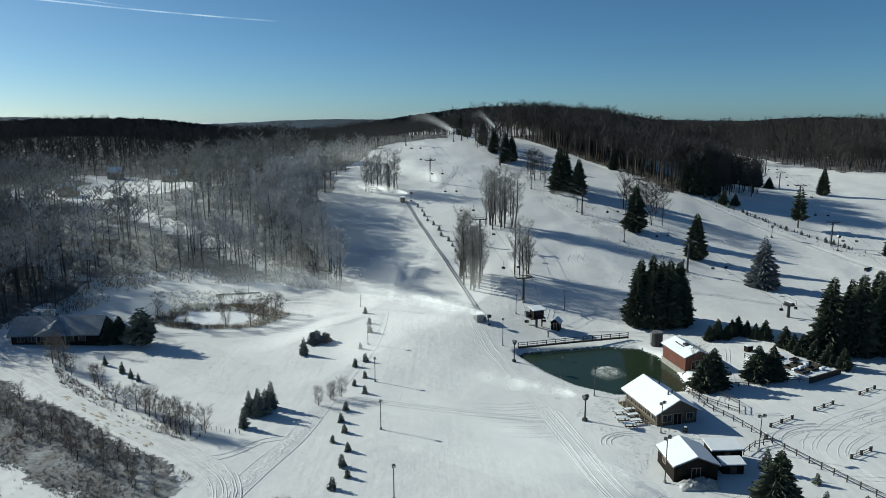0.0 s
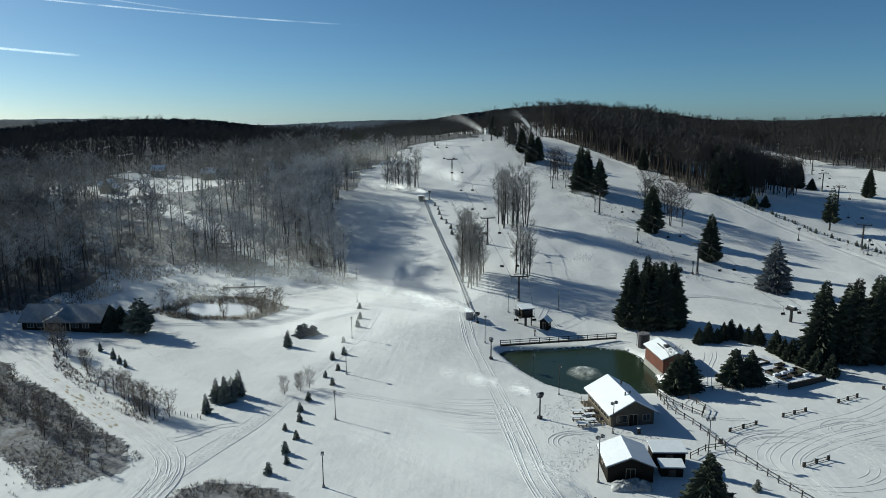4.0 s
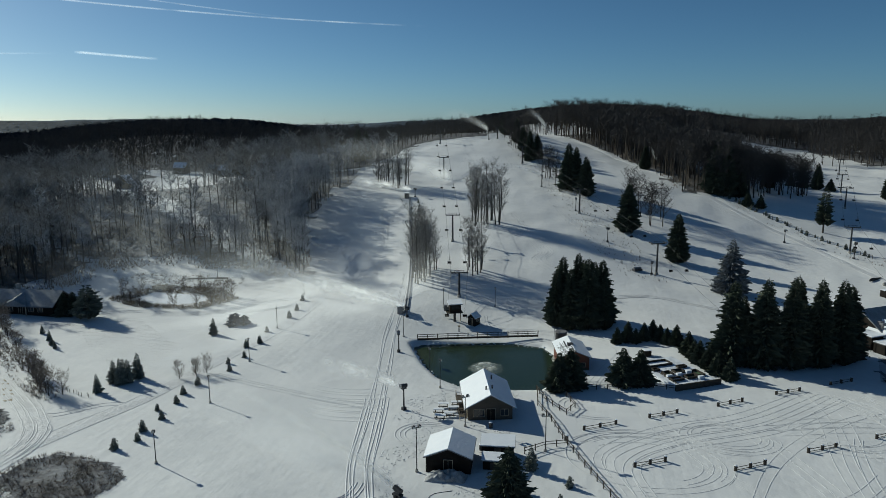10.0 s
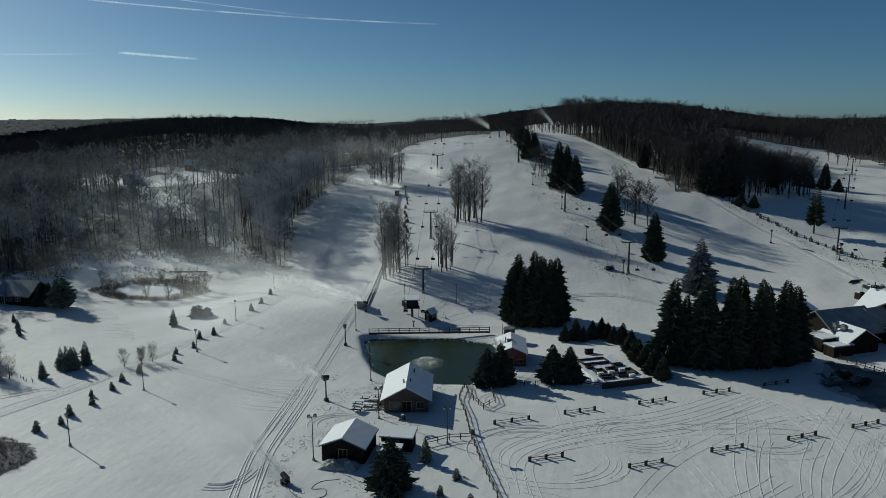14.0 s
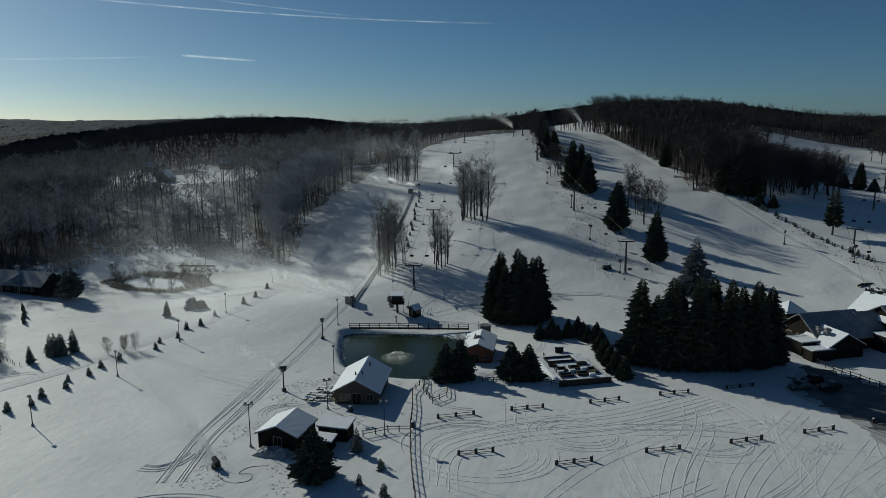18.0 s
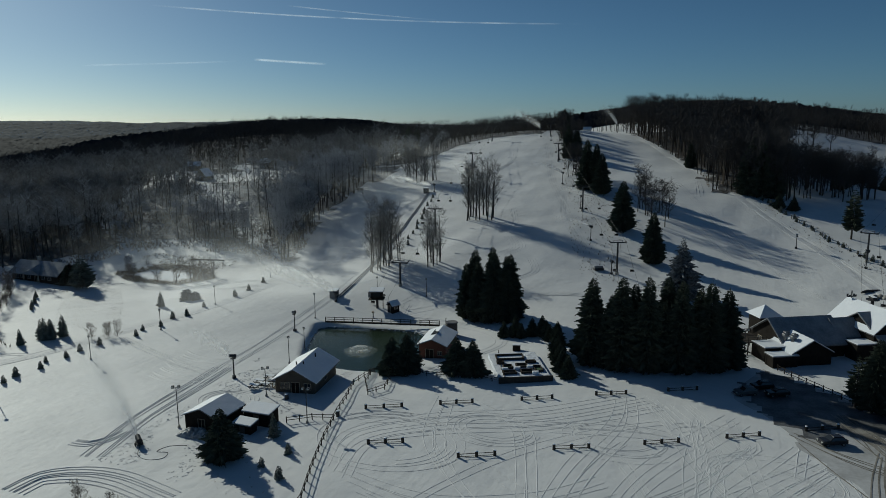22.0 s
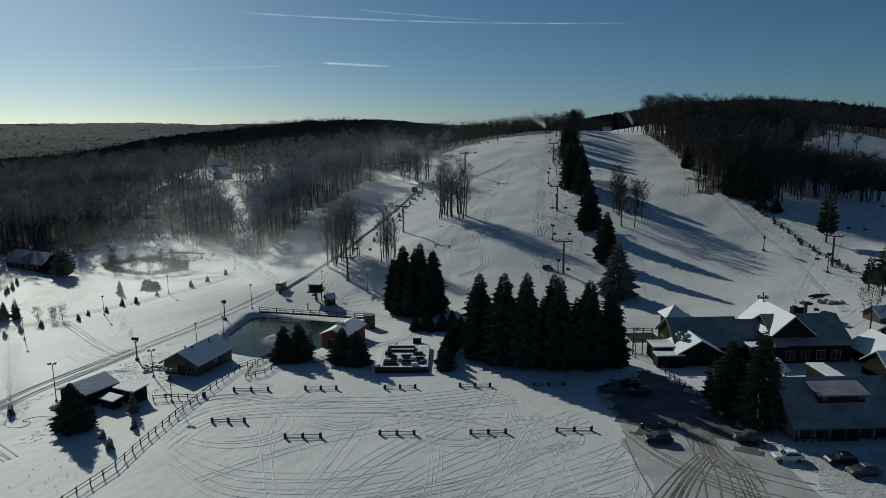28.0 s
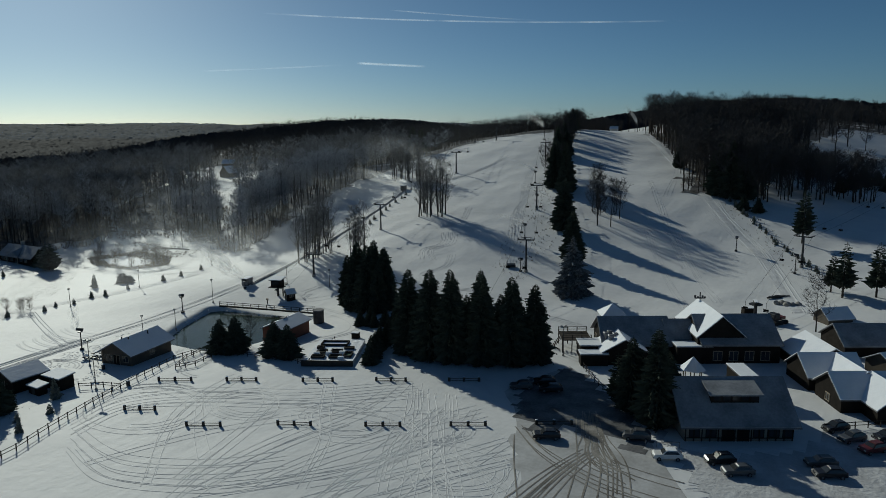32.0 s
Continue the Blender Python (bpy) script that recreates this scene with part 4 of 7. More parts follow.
def opening(root, L, W, side, at, width, z0, height, kind, trim):
    """A window or a door on one wall: frame proud of the wall, pane behind it, child of the frame."""
    def put(name, bm, m, parent):
        rz, dx, dy = {"F": (0, at, -W / 2), "B": (180, at, W / 2), "L": (-90, -L / 2, at), "R": (90, L / 2, at)}[side]
        bmesh.ops.transform(bm, matrix=pose(dx, dy, 0, 0, 0, rz), verts=bm.verts)
        return part(name, bm, m, parent)
    t = 0.08
    fr = bmesh.new()
    for b in ((-width / 2 - t, z0 - t, width / 2 + t, z0), (-width / 2 - t, z0 + height, width / 2 + t, z0 + height + t), (-width / 2 - t, z0, -width / 2, z0 + height), (width / 2, z0, width / 2 + t, z0 + height), (-t / 3, z0, t / 3, z0 + height)):
        box(b[0], -0.09, b[1], b[2], 0.05, b[3], bm=fr)
    f = put("window_frame" if kind == "window" else "door_frame", fr, trim, root)
    put("pane" if kind == "window" else "door_leaf", box(-width / 2, -0.03, z0, width / 2, 0.04, z0 + height), GLASS_DARK if kind == "window" else WOOD_DARK, f)


def gabled(name, label, category, x, y, rz, L, W, eave, ridge, walls, over=0.45, roof=ROOF_SNOW, windows=(), trim=WOOD_PALE, z=None, chimney=None, group="", snow=True, both=True):
    z = gz(x, y) if z is None else z
    root = empty(name, x, y, z, rz, label, category, group)
    part("wall", prism(L, W, eave, ridge), walls, root)
    k = (ridge - eave) / (W / 2)
    for s in (-1, 1):
        y1, z1 = s * (W / 2 + over), eave - over * k
        part("roof", slope_slab(L, 0, ridge + 0.02, y1, z1 + 0.02, 0.12, over), SLATE, root)
        if snow:
            part("snow_cover", slope_slab(L, 0, ridge + 0.15, y1 * 0.985, z1 + 0.15 + 0.015 * (W / 2) * k, 0.14, over - 0.06), roof, root, "snow lying on the roof")
    for w in windows:
        opening(root, L, W, *w, trim)
    if chimney:
        cx, cy, top = chimney
        c = part("chimney", box(cx - 0.45, cy - 0.45, eave, cx + 0.45, cy + 0.45, top, 0.03), STONE, root)
        part("chimney_cap", box(cx - 0.55, cy - 0.55, top, cx + 0.55, cy + 0.55, top + 0.15, 0.02), STONE, c)
    return root


lodge = gabled("pond_lodge", "low timber lodge with a snowy gabled roof beside the pond", "lodge", 38.7, 113.6, 103.1, 11.0, 7.5, 2.55, 4.6, WOOD_GREY, 0.7,
               windows=[("B", -4.4 + 1.45 * k, 1.05, 0.9, 1.25, "window") for k in range(7)] + [("L", 1.9, 1.7, 0.8, 1.2, "window"), ("L", -0.1, 1.5, 0.05, 2.05, "door"), ("L", -2.4, 1.2, 0.9, 1.1, "window"), ("F", 0.0, 1.2, 0.9, 1.1, "window")])
for px, py, h in ((-3.2, 0.5, 5.2), (-2.6, -0.6, 5.1), (2.2, -1.0, 5.1)):
    part("vent_pipe", rod((px, py, 3.6), (px, py, h), 0.13, n=8), DARK_STEEL, lodge)
part("terrace", box(-5.5, 3.75, -0.7, 5.5, 5.2, 0.12, 0.03), WOOD_GREY, lodge, "boarded terrace along the windows")
for k in range(8):
    part("terrace_post", box(-5.4 + 1.54 * k, 5.05, 0.12, -5.28 + 1.54 * k, 5.17, 1.05), WOOD_PALE, lodge)

shed = gabled("rental_shed", "dark brown wooden shed with a thick white snow roof", "shed", 36.0, 92.3, 93.5, 6.2, 6.4, 2.4, 3.7, WOOD_DARK, 0.35, windows=[("L", 0.0, 1.2, 0.05, 2.0, "door"), ("B", 0.5, 0.9, 1.1, 0.8, "window")])
tarp = bmesh.new()
bmesh.ops.create_grid(tarp, x_segments=44, y_segments=22, size=1.0)
for v in tarp.verts:
    u, w = v.co.x, v.co.y
    edge = max(0.0, 1 - abs(u) ** 3) * max(0.0, 1 - abs(w) ** 2.4)
    fold = 0.16 * noise.noise(Vector((u * 7, w * 2.5, 0.3))) + 0.22 * noise.noise(Vector((u * 2.6, w * 2.2, 4.0)))
    v.co = Vector((2.9 * u + 0.2 * w, 1.35 * w + 0.12 * noise.noise(Vector((u * 3, 0, 9))), -0.15 + edge ** 0.6 * (1.15 + fold) + 0.6 * fold * edge))
th = empty("tarpaulin_pile", 36.2, 87.9, gz(36.2, 87.9), 4, "heap under a pale snow-dusted tarpaulin against the shed", "covered pile")
part("cover", tarp, TARP, th)


def flat_shed(name, label, x, y, rz, L, W, h, walls, drop=0.35):
    root = empty(name, x, y, gz(x, y), rz, label, "shed")
    part("wall", box(-L / 2, -W / 2, -0.5, L / 2, W / 2, h - drop / 2), walls, root)
    part("roof", slope_slab(L, W / 2 + 0.3, h, -W / 2 - 0.3, h - drop, 0.1, 0.25), SLATE, root)
    part("snow_cover", slope_slab(L, W / 2 + 0.26, h + 0.1, -W / 2 - 0.26, h - drop + 0.1, 0.14, 0.22), ROOF_SNOW, root, "snow lying on the roof")
    part("door", box(-0.5, -W / 2 - 0.06, 0, 0.5, -W / 2 + 0.02, min(1.9, h - drop - 0.3)), WOOD_GREY, root)
    return root


flat_shed("storage_shed", "dark wooden lean-to shed with snow on its roof", 42.6, 95.6, 4, 4.7, 2.7, 2.5, WOOD_DARK)
flat_shed("small_store", "small pale-roofed store hut beside the sheds", 42.4, 92.0, 2, 3.1, 1.6, 1.7, WOOD_DARK, 0.3)
pump = gabled("pump_house", "red-sided pump house with a snowy gable roof at the pond's edge", "pump house", 53.2, 141.2, 100.0, 9.6, 5.8, 3.2, 4.4, WOOD_RED, 0.45, z=-2.2, windows=[("L", 0.6, 1.6, 0.1, 2.2, "door"), ("L", -1.6, 0.9, 1.2, 0.8, "window")])
part("roof_pipe", rod((-1, 1.2, 4.2), (2.6, 1.2, 4.2), 0.14, n=6), DARK_STEEL, pump)
part("roof_hatch", box(-1.2, -0.2, 4.2, 0.2, 0.9, 4.75, 0.03), DARK_STEEL, pump)
part("stone_footing", box(-5.0, -3.1, -1.6, 5.0, 3.1, 0.15, 0.03), STONE, pump)
tank = empty("water_tank", 50.9, 154.2, -2.3, 0, "round dark steel tank with a ladder beside the pump house", "tank")
part("shell", rod((0, 0, -0.3), (0, 0, 3.0), 1.3, n=20), DARK_STEEL, tank)
part("lid", rod((0, 0, 3.0), (0, 0, 3.2), 1.42, 1.3, 20), SLATE, tank)
for k in range(8):
    part("rung", rod((-1.55, -0.25, 0.3 + 0.4 * k), (-1.55, 0.25, 0.3 + 0.4 * k), 0.03, n=5), STEEL, tank)
for s in (-0.25, 0.25):
    part("ladder_rail", rod((-1.55, s, 0), (-1.55, s, 3.9), 0.04, n=5), STEEL, tank)

# lift operator's hut on its post, and the cabin beside it
hut = empty("lift_operator_hut", 23.9, 166.6, gz(23.9, 166.6), 20, "dark lift operator hut raised on a steel post", "lift hut")
part("post", rod((0, 0, -0.5), (0, 0, 2.6), 0.32, n=10), DARK_STEEL, hut)
part("floor_deck", box(-2.2, -1.5, 2.5, 1.9, 1.5, 2.68, 0.02), FENCE_WOOD, hut)
part("cabin", box(-1.4, -1.2, 2.68, 1.4, 1.2, 4.7, 0.02), WOOD_DARK, hut)
part("roof", slope_slab(2.8, 1.7, 5.1, -1.7, 4.72, 0.12, 0.5), SLATE, hut)
part("snow_cover", slope_slab(2.8, 1.65, 5.22, -1.65, 4.84, 0.14, 0.46), ROOF_SNOW, hut)
part("window", box(-1.0, -1.26, 3.5, 1.0, -1.18, 4.4), GLASS_DARK, hut)
part("ladder", box(1.5, -0.3, -0.2, 1.6, 0.3, 2.6), FENCE_WOOD, hut)
wheel = bmesh.new()
bmesh.ops.create_cone(wheel, cap_ends=True, segments=24, radius1=1.9, radius2=1.9, depth=0.16, matrix=Matrix.Translation((0, 2.2, 2.9)))
part("bullwheel", wheel, DARK_STEEL, hut, "horizontal cable wheel under the hut")
part("counterweight", box(-2.6, 1.0, 2.6, -1.7, 2.0, 4.0, 0.03), STEEL, hut)
cabin = gabled("ticket_cabin", "little dark wooden cabin with a snowy roof by the lift", "cabin", 28.9, 166.3, 65, 2.3, 2.1, 2.0, 2.9, WOOD_DARK, 0.3, windows=[("F", 0, 0.9, 1.0, 0.7, "window"), ("L", 0, 0.7, 0.05, 1.8, "door")])
hydrant = empty("snow_hydrant", 26.0, 160.6, gz(26.0, 160.6), 0, "short snowmaking hydrant with a pale cap by the deck", "hydrant")
part("standpipe", rod((0, 0, -0.2), (0, 0, 1.3), 0.16, 0.12, 8), DARK_STEEL, hydrant)
part("valve_head", box(-0.3, -0.22, 1.2, 0.3, 0.22, 1.6, 0.05), WOOD_PALE, hydrant)

# the house by the woods
house = gabled("bungalow", "long grey-roofed bungalow with a stone chimney, its roof snow darkened for shade", "house", -90.8, 155.2, 3.7, 19.5, 8.0, 2.7, 5.6, WOOD_DARK, 0.7, SHADE_SNOW, chimney=(-3.4, 1.0, 6.9),
               windows=[("F", p, 1.5, 0.9, 1.2, "window") for p in (-7.6, -5.2, -2.4, 3.6, 6.2)] + [("F", 0.6, 1.1, 0.05, 2.05, "door")])
porch = bmesh.new()
v = [porch.verts.new(p) for p in ((-4.2, -5.2, 2.5), (3.4, -5.2, 2.5), (-0.4, -4.9, 4.2), (-0.4, -0.6, 5.45))]
porch.faces.new((v[0], v[1], v[2]))
porch.faces.new((v[0], v[2], v[3]))
porch.faces.new((v[2], v[1], v[3]))
part("porch_gable", porch, SHADE_SNOW, house, "cross gable over the entrance")
for px in (-3.6, 2.8):
    part("porch_post", box(px - 0.1, -5.0, -0.4, px + 0.1, -4.8, 2.6), WOOD_PALE, house)

# far houses beyond the woods
for x, y, rz, L, W, e, r in [(-176, 318, 100, 11, 9, 3.2, 8.0), (-188, 390, 10, 10, 8, 5.0, 8.5), (-217, 353, 35, 11, 9, 4, 7), (-154, 384, 5, 11, 8, 5.0, 8.4), (-98, 432, 0, 11, 8, 4.2, 7), (-186, 330, 20, 7, 6, 3, 5)]:
    L, W, e, r = L * 0.75, W * 0.75, e * 0.8, r * 0.8
    gabled("far_house", "distant pale-roofed house in a clearing of the woods", "house", x, y, rz, L, W, e, r, PAINT_WHITE if r > 7 else WOOD_GREY, 0.4, windows=[("F", -L / 4, 1.2, 1.0, 1.3, "window"), ("F", L / 4, 1.2, 1.0, 1.3, "window")], group="houses beyond the woods")

# ---- main lodge complex ----
OX, OY, OA = 143.1, 132.0, 31.1


def uv(u, v):
    c, s = math.cos(radians(OA)), math.sin(radians(OA))
    return OX + u * c - v * s, OY + u * s + v * c


def lodge_wing(name, label, u, v, turn, L, W, eave, ridge, walls=WOOD_DARK, **kw):
    x, y = uv(u, v)
    return gabled(name, label, "lodge", x, y, OA + turn, L, W, eave, ridge, walls, z=-0.9, **kw)


hall = lodge_wing("dining_hall", "long dark timber hall under a snow-covered roof", 2.6, 42.0, 0, 13.0, 11.5, 3.0, 6.8, over=0.7, windows=[("L", p, 1.4, 0.9, 1.4, "window") for p in (-3, 0, 3)], roof=SHADE_SNOW)
lodge_wing("link_wing", "dark timber link wing with a snowy roof", 12.4, 41.0, 0, 7.4, 7.0, 3.6, 6.5, over=0.3, roof=SHADE_SNOW)
main = lodge_wing("main_hall", "tall dark timber main lodge with a broad snowy roof", 21.4, 39.3, 0, 14.6, 13.0, 4.0, 8.0, over=0.5, windows=[("F", -4.5 + 3 * k, 1.6, 0.8, 1.8, "window") for k in range(4)], roof=SHADE_SNOW)
lodge_wing("cross_gable", "cross gable of the main lodge, bright snow on its sunny side", 17.8, 40.6, 90, 13.4, 8.8, 5.2, 9.1, over=0.4)
lodge_wing("kitchen_wing", "low kitchen wing with vents on a bright snowy roof", -0.9, 36.0, 90, 7.4, 8.4, 2.6, 5.0, over=0.4)
for u, v in ((-1.9, 36.6), (-3.0, 35.4), (-2.6, 38.2), (-0.6, 38.6), (-3.6, 37.0)):
    x, y = uv(u, v)
    th = empty("roof_ventilator", x, y, 2.9, OA, "galvanised kitchen ventilator on the snowy roof", "ventilator", "roof ventilators")
    part("duct", rod((0, 0, -1.2), (0, 0, 0.9), 0.28, n=8), STEEL, th)
    part("hood", box(-0.5, -0.5, 0.8, 0.5, 0.5, 1.35, 0.08), STEEL, th)
for u, v, L, W, h, lab in [(-6.8, 33.0, 5.6, 3.0, 2.3, "flat-roofed porch with a sheet of snow on top"), (-6.6, 37.5, 5.0, 5.0, 2.9, "flat snow-roofed annex of the hall"), (17.0, 20.5, 3.2, 9.0, 2.9, "covered walkway with bright snow on its roof"), (17.0, 13.8, 7.0, 3.2, 3.0, "low carport roof in the shade of the lodge"), (12.5, 34.5, 7.0, 3.6, 3.4, "low lean-to along the lodge front")]:
    x, y = uv(u, v)
    root = empty("flat_roof_annex", x, y, -0.9, OA, lab, "annex")
    part("wall", box(-L / 2 + 0.2, -W / 2 + 0.2, -0.3, L / 2 - 0.2, W / 2 - 0.2, h - 0.05), WOOD_DARK, root)
    part("roof", box(-L / 2, -W / 2, h - 0.05, L / 2, W / 2, h + 0.1, 0.02), SLATE, root)
    part("snow_cover", box(-L / 2 + 0.04, -W / 2 + 0.04, h + 0.1, L / 2 - 0.04, W / 2 - 0.04, h + 0.26, 0.05), ROOF_SNOW, root)
x, y = uv(0.6, 51.0)
tower = empty("lookout_tower", x, y, -0.9, OA, "square dark lookout with a bright snowy pyramid roof behind the hall", "tower")
part("wall", box(-2.2, -2.2, -0.5, 2.2, 2.2, 5.0), WOOD_DARK, tower)
b = bmesh.new()
bmesh.ops.create_cone(b, cap_ends=True, segments=4, radius1=4.0, radius2=0.05, depth=2.3, matrix=Matrix.Translation((0, 0, 6.15)) @ Matrix.Rotation(radians(45), 4, "Z"))
part("roof", b, ROOF_SNOW, tower)
x, y = uv(17.8, 46.6)
orn = empty("roof_ornament", x, y, 8.1, OA, "dark weathervane stand on the main gable's ridge", "weathervane")
part("mast", rod((0, 0, -0.2), (0, 0, 1.9), 0.12, n=6), DARK_STEEL, orn)
part("crossbar", box(-1.1, -0.08, 0.5, 1.1, 0.08, 0.72), DARK_STEEL, orn)
for q in (-1.0, -0.4, 0.5, 1.0):
    part("figure_plate", box(q - 0.2, -0.06, 0.7, q + 0.2, 0.06, 1.1 + 0.15 * math.sin(5 * q), 0.02), DARK_STEEL, orn)
# raised timber deck with stair and rail behind the annex
x, y = uv(-8.9, 42.5)
deck = empty("timber_deck", x, y, -0.9, OA, "raised dark timber deck with railings beside the hall", "deck")
part("platform", box(-3, -3, 2.6, 3, 3, 2.8), FENCE_WOOD, deck)
for a in range(4):
    for b in (-2.9, 2.9):
        part("post", box(-2.9 + a * 1.93 - 0.09, b - 0.09, -0.5, -2.9 + a * 1.93 + 0.09, b + 0.09, 3.8), FENCE_WOOD, deck)
for b in (-2.9, 2.9):
    for h in (3.25, 3.75):
        part("rail", box(-3, b - 0.05, h - 0.05, 3, b + 0.05, h + 0.05), FENCE_WOOD, deck)
for k in range(7):
    part("step", box(-4.9 + 0.28 * k, -1, 0.36 * k + 0.05, -4.6 + 0.28 * k, 1, 0.36 * k + 0.13), FENCE_WOOD, deck)
# gazebo
x, y = uv(8.4, 21.6)
gaz = empty("gazebo", x, y, -0.9, OA, "small open gazebo with a snow-capped peaked roof", "gazebo")
for a in range(6):
    part("post", rod((1.6 * math.cos(1.047 * a), 1.6 * math.sin(1.047 * a), -0.3), (1.6 * math.cos(1.047 * a), 1.6 * math.sin(1.047 * a), 3.3), 0.1, n=6), WOOD_GREY, gaz)
b = bmesh.new()
bmesh.ops.create_cone(b, cap_ends=True, segments=6, radius1=2.3, radius2=0.05, depth=2.2, matrix=Matrix.Translation((0, 0, 4.4)))
part("roof", b, ROOF_SNOW, gaz)
part("balustrade", rod((0, 0, 0.3), (0, 0, 0.9), 1.6, n=6), WOOD_GREY, gaz)
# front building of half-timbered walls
front = lodge_wing("ski_school", "half-timbered front building under a deep shaded snow roof", 8.0, 6.0, 0, 15.6, 12.0, 3.0, 7.6, PLASTER, over=0.8, roof=SHADE_SNOW, trim=WOOD_DARK, windows=[("F", p, 1.4, 0.9, 1.3, "window") for p in (-6.4, -4.0, 2.8, 5.0, 7.0)] + [("F", -1.6, 1.6, 0.05, 2.2, "door"), ("F", 0.6, 1.6, 0.05, 2.2, "door")])
for k in range(14):
    part("timber_stud", box(-7.75 + 1.18 * k, -6.07, -0.2, -7.6 + 1.18 * k, -5.98, 2.95), WOOD_DARK, front)
for h in (0.65, 2.6):
    part("timber_rail", box(-7.8, -6.06, h, 7.8, -5.985, h + 0.13), WOOD_DARK, front)
dorm = part("dormer", box(-3.4, -3.6, 4.6, 3.6, -0.2, 6.5), WOOD_DARK, front)
part("dormer_roof", slope_slab(7.2, 0.2, 7.5, -4.4, 6.45, 0.2, 0.3), SHADE_SNOW, dorm)
for k in range(5):
    part("dormer_window", box(-3.0 + 1.35 * k, -3.66, 5.5, -1.95 + 1.35 * k, -3.58, 6.25), GLASS_DARK, dorm)
part("entrance_step", box(-3.2, -7.4, -0.3, 2.2, -6.0, 0.05, 0.03), STONE, front)
# cottages to the east
lodge_wing("village_shop", "dark cottage with snowy roof among the lodge buildings", 32.0, 22.9, 0, 9.5, 8.0, 2.8, 5.6)
lodge_wing("shop_gable", "cross gable cottage wing with a bright snow slope", 33.6, 18.0, 90, 9.0, 7.0, 2.8, 5.6)
lodge_wing("corner_shop", "dark half-timbered cottage with a snowy hipped roof", 32.2, 13.6, 0, 9.0, 8.0, 2.8, 5.6, windows=[("L", 0, 1.2, 0.9, 1.2, "window")])
lodge_wing("corner_gable", "cross gable with bright snow over the shop corner", 34.4, 9.4, 90, 8.0, 7.0, 2.8, 5.6)
lodge_wing("snow_roof_barn", "barn with a wide sunlit snow roof behind the lodge", 35.0, 31.0, 90, 10.5, 9.5, 2.6, 5.4)
lodge_wing("rear_cottage", "dark cottage with a shaded snow roof behind the barn", 46.8, 39.3, 0, 9.6, 9.0, 3.0, 6.0, roof=SHADE_SNOW)
lodge_wing("rear_store", "small store building up the bank", 47.0, 27.0, 20, 8.0, 6.0, 2.8, 4.6, walls=WOOD_GREY)
lodge_wing("ridge_cabin", "weathered cabin at the foot of the ski run", 52.0, 58.0, 10, 6.0, 5.0, 2.4, 4.2, walls=WOOD_GREY)

# ---- fences, decks and barriers ----
def fence(name, label, pts, gap, height, rails, material=FENCE_WOOD, post=0.09, wide=0.06, z_off=0.0, level=None):
    root = empty(name, pts[0][0], pts[0][1], 0, 0, label, "fence")
    ox, oy = pts[0]
    seq = []
    for (ax, ay), (bx, by) in zip(pts, pts[1:]):
        n = max(1, round(math.hypot(bx - ax, by - ay) / gap))
        seq += [(ax + (bx - ax) * i / n, ay + (by - ay) * i / n) for i in range(n)]
    seq.append(pts[-1])
    foot = [(x - ox, y - oy, (gz(x, y) if level is None else level) + z_off) for x, y in seq]
    for x, y, z in foot:
        tilt = rnd.uniform(-0.04, 0.04)
        part("post", rod((x, y, z - 0.4), (x + tilt, y + tilt, z + height), post, n=5), material, root)
    for h in rails:
        for p, q in zip(foot, foot[1:]):
            part("rail", rod((p[0], p[1], p[2] + h), (q[0], q[1], q[2] + h + rnd.uniform(-0.03, 0.03)), wide, n=4), material, root)
    return root


fence("field_fence", "dark split-rail fence between the sheds and the snowy field", [(47.0, 124.5), (47.5, 115.8), (50.1, 109.2), (52.0, 103.1), (55.3, 94.5), (58.5, 87.0), (62.3, 78.9), (64.5, 70.0), (67, 60)], 2.3, 1.15, (0.5, 1.0))
fence("yard_fence", "dark rail fence enclosing the yard by the pond", [(46.9, 124.1), (48.9, 117.8), (52.5, 112.5), (54.0, 116.0), (52.4, 121.0)], 2.2, 1.1, (0.5, 0.95))
fence("shed_fence", "short rail fence beside the sheds", [(46.5, 97.0), (49.5, 99.8), (52.8, 101.0)], 1.8, 1.1, (0.5, 0.95))
fence("spruce_fence", "low rail fence under the pond-side spruces", [(54.5, 126.5), (58, 125.5), (62, 126), (68.5, 127.5), (73.0, 126.6)], 2.4, 1.0, (0.5, 0.9))
fence("garden_fence", "dark picket rail beside the mini golf garden", [(73.4, 126.9), (71.0, 131.5), (68.6, 137.0), (66.6, 142.5)], 1.5, 1.1, (0.5, 1.0))
fence("lodge_fence", "rail fence along the snowy path to the lodge", [(119.5, 153.5), (124.0, 147.5), (129.0, 142.0), (133.5, 137.5)], 2.0, 1.2, (0.5, 1.0))
fence("car_park_rail", "low steel rail in front of the parked cars", [(139.0, 127.3), (143.2, 129.6)], 1.6, 0.9, (0.8,), STEEL, 0.05, 0.04)
fence("shop_rail", "rail fence in front of the shops", [uv(22, 3.5), uv(27, 4.2), uv(33, 4.8)], 2.0, 1.1, (0.5, 1.0))
fence("slope_fence", "line of dark fence posts along the edge of the ski run", [(118, 303), (130, 284), (143, 262), (152, 247), (160, 236)], 4.5, 1.3, (1.1,), wide=0.025)
jetty = fence("pond_railing", "dark timber railing along the walkway at the pond's far side", [(17.6, 151.4), (31.4, 155.4), (45.4, 159.2)], 2.35, 1.15, (0.55, 1.05), post=0.1, wide=0.07, level=-2.0)
walkway = bmesh.new()
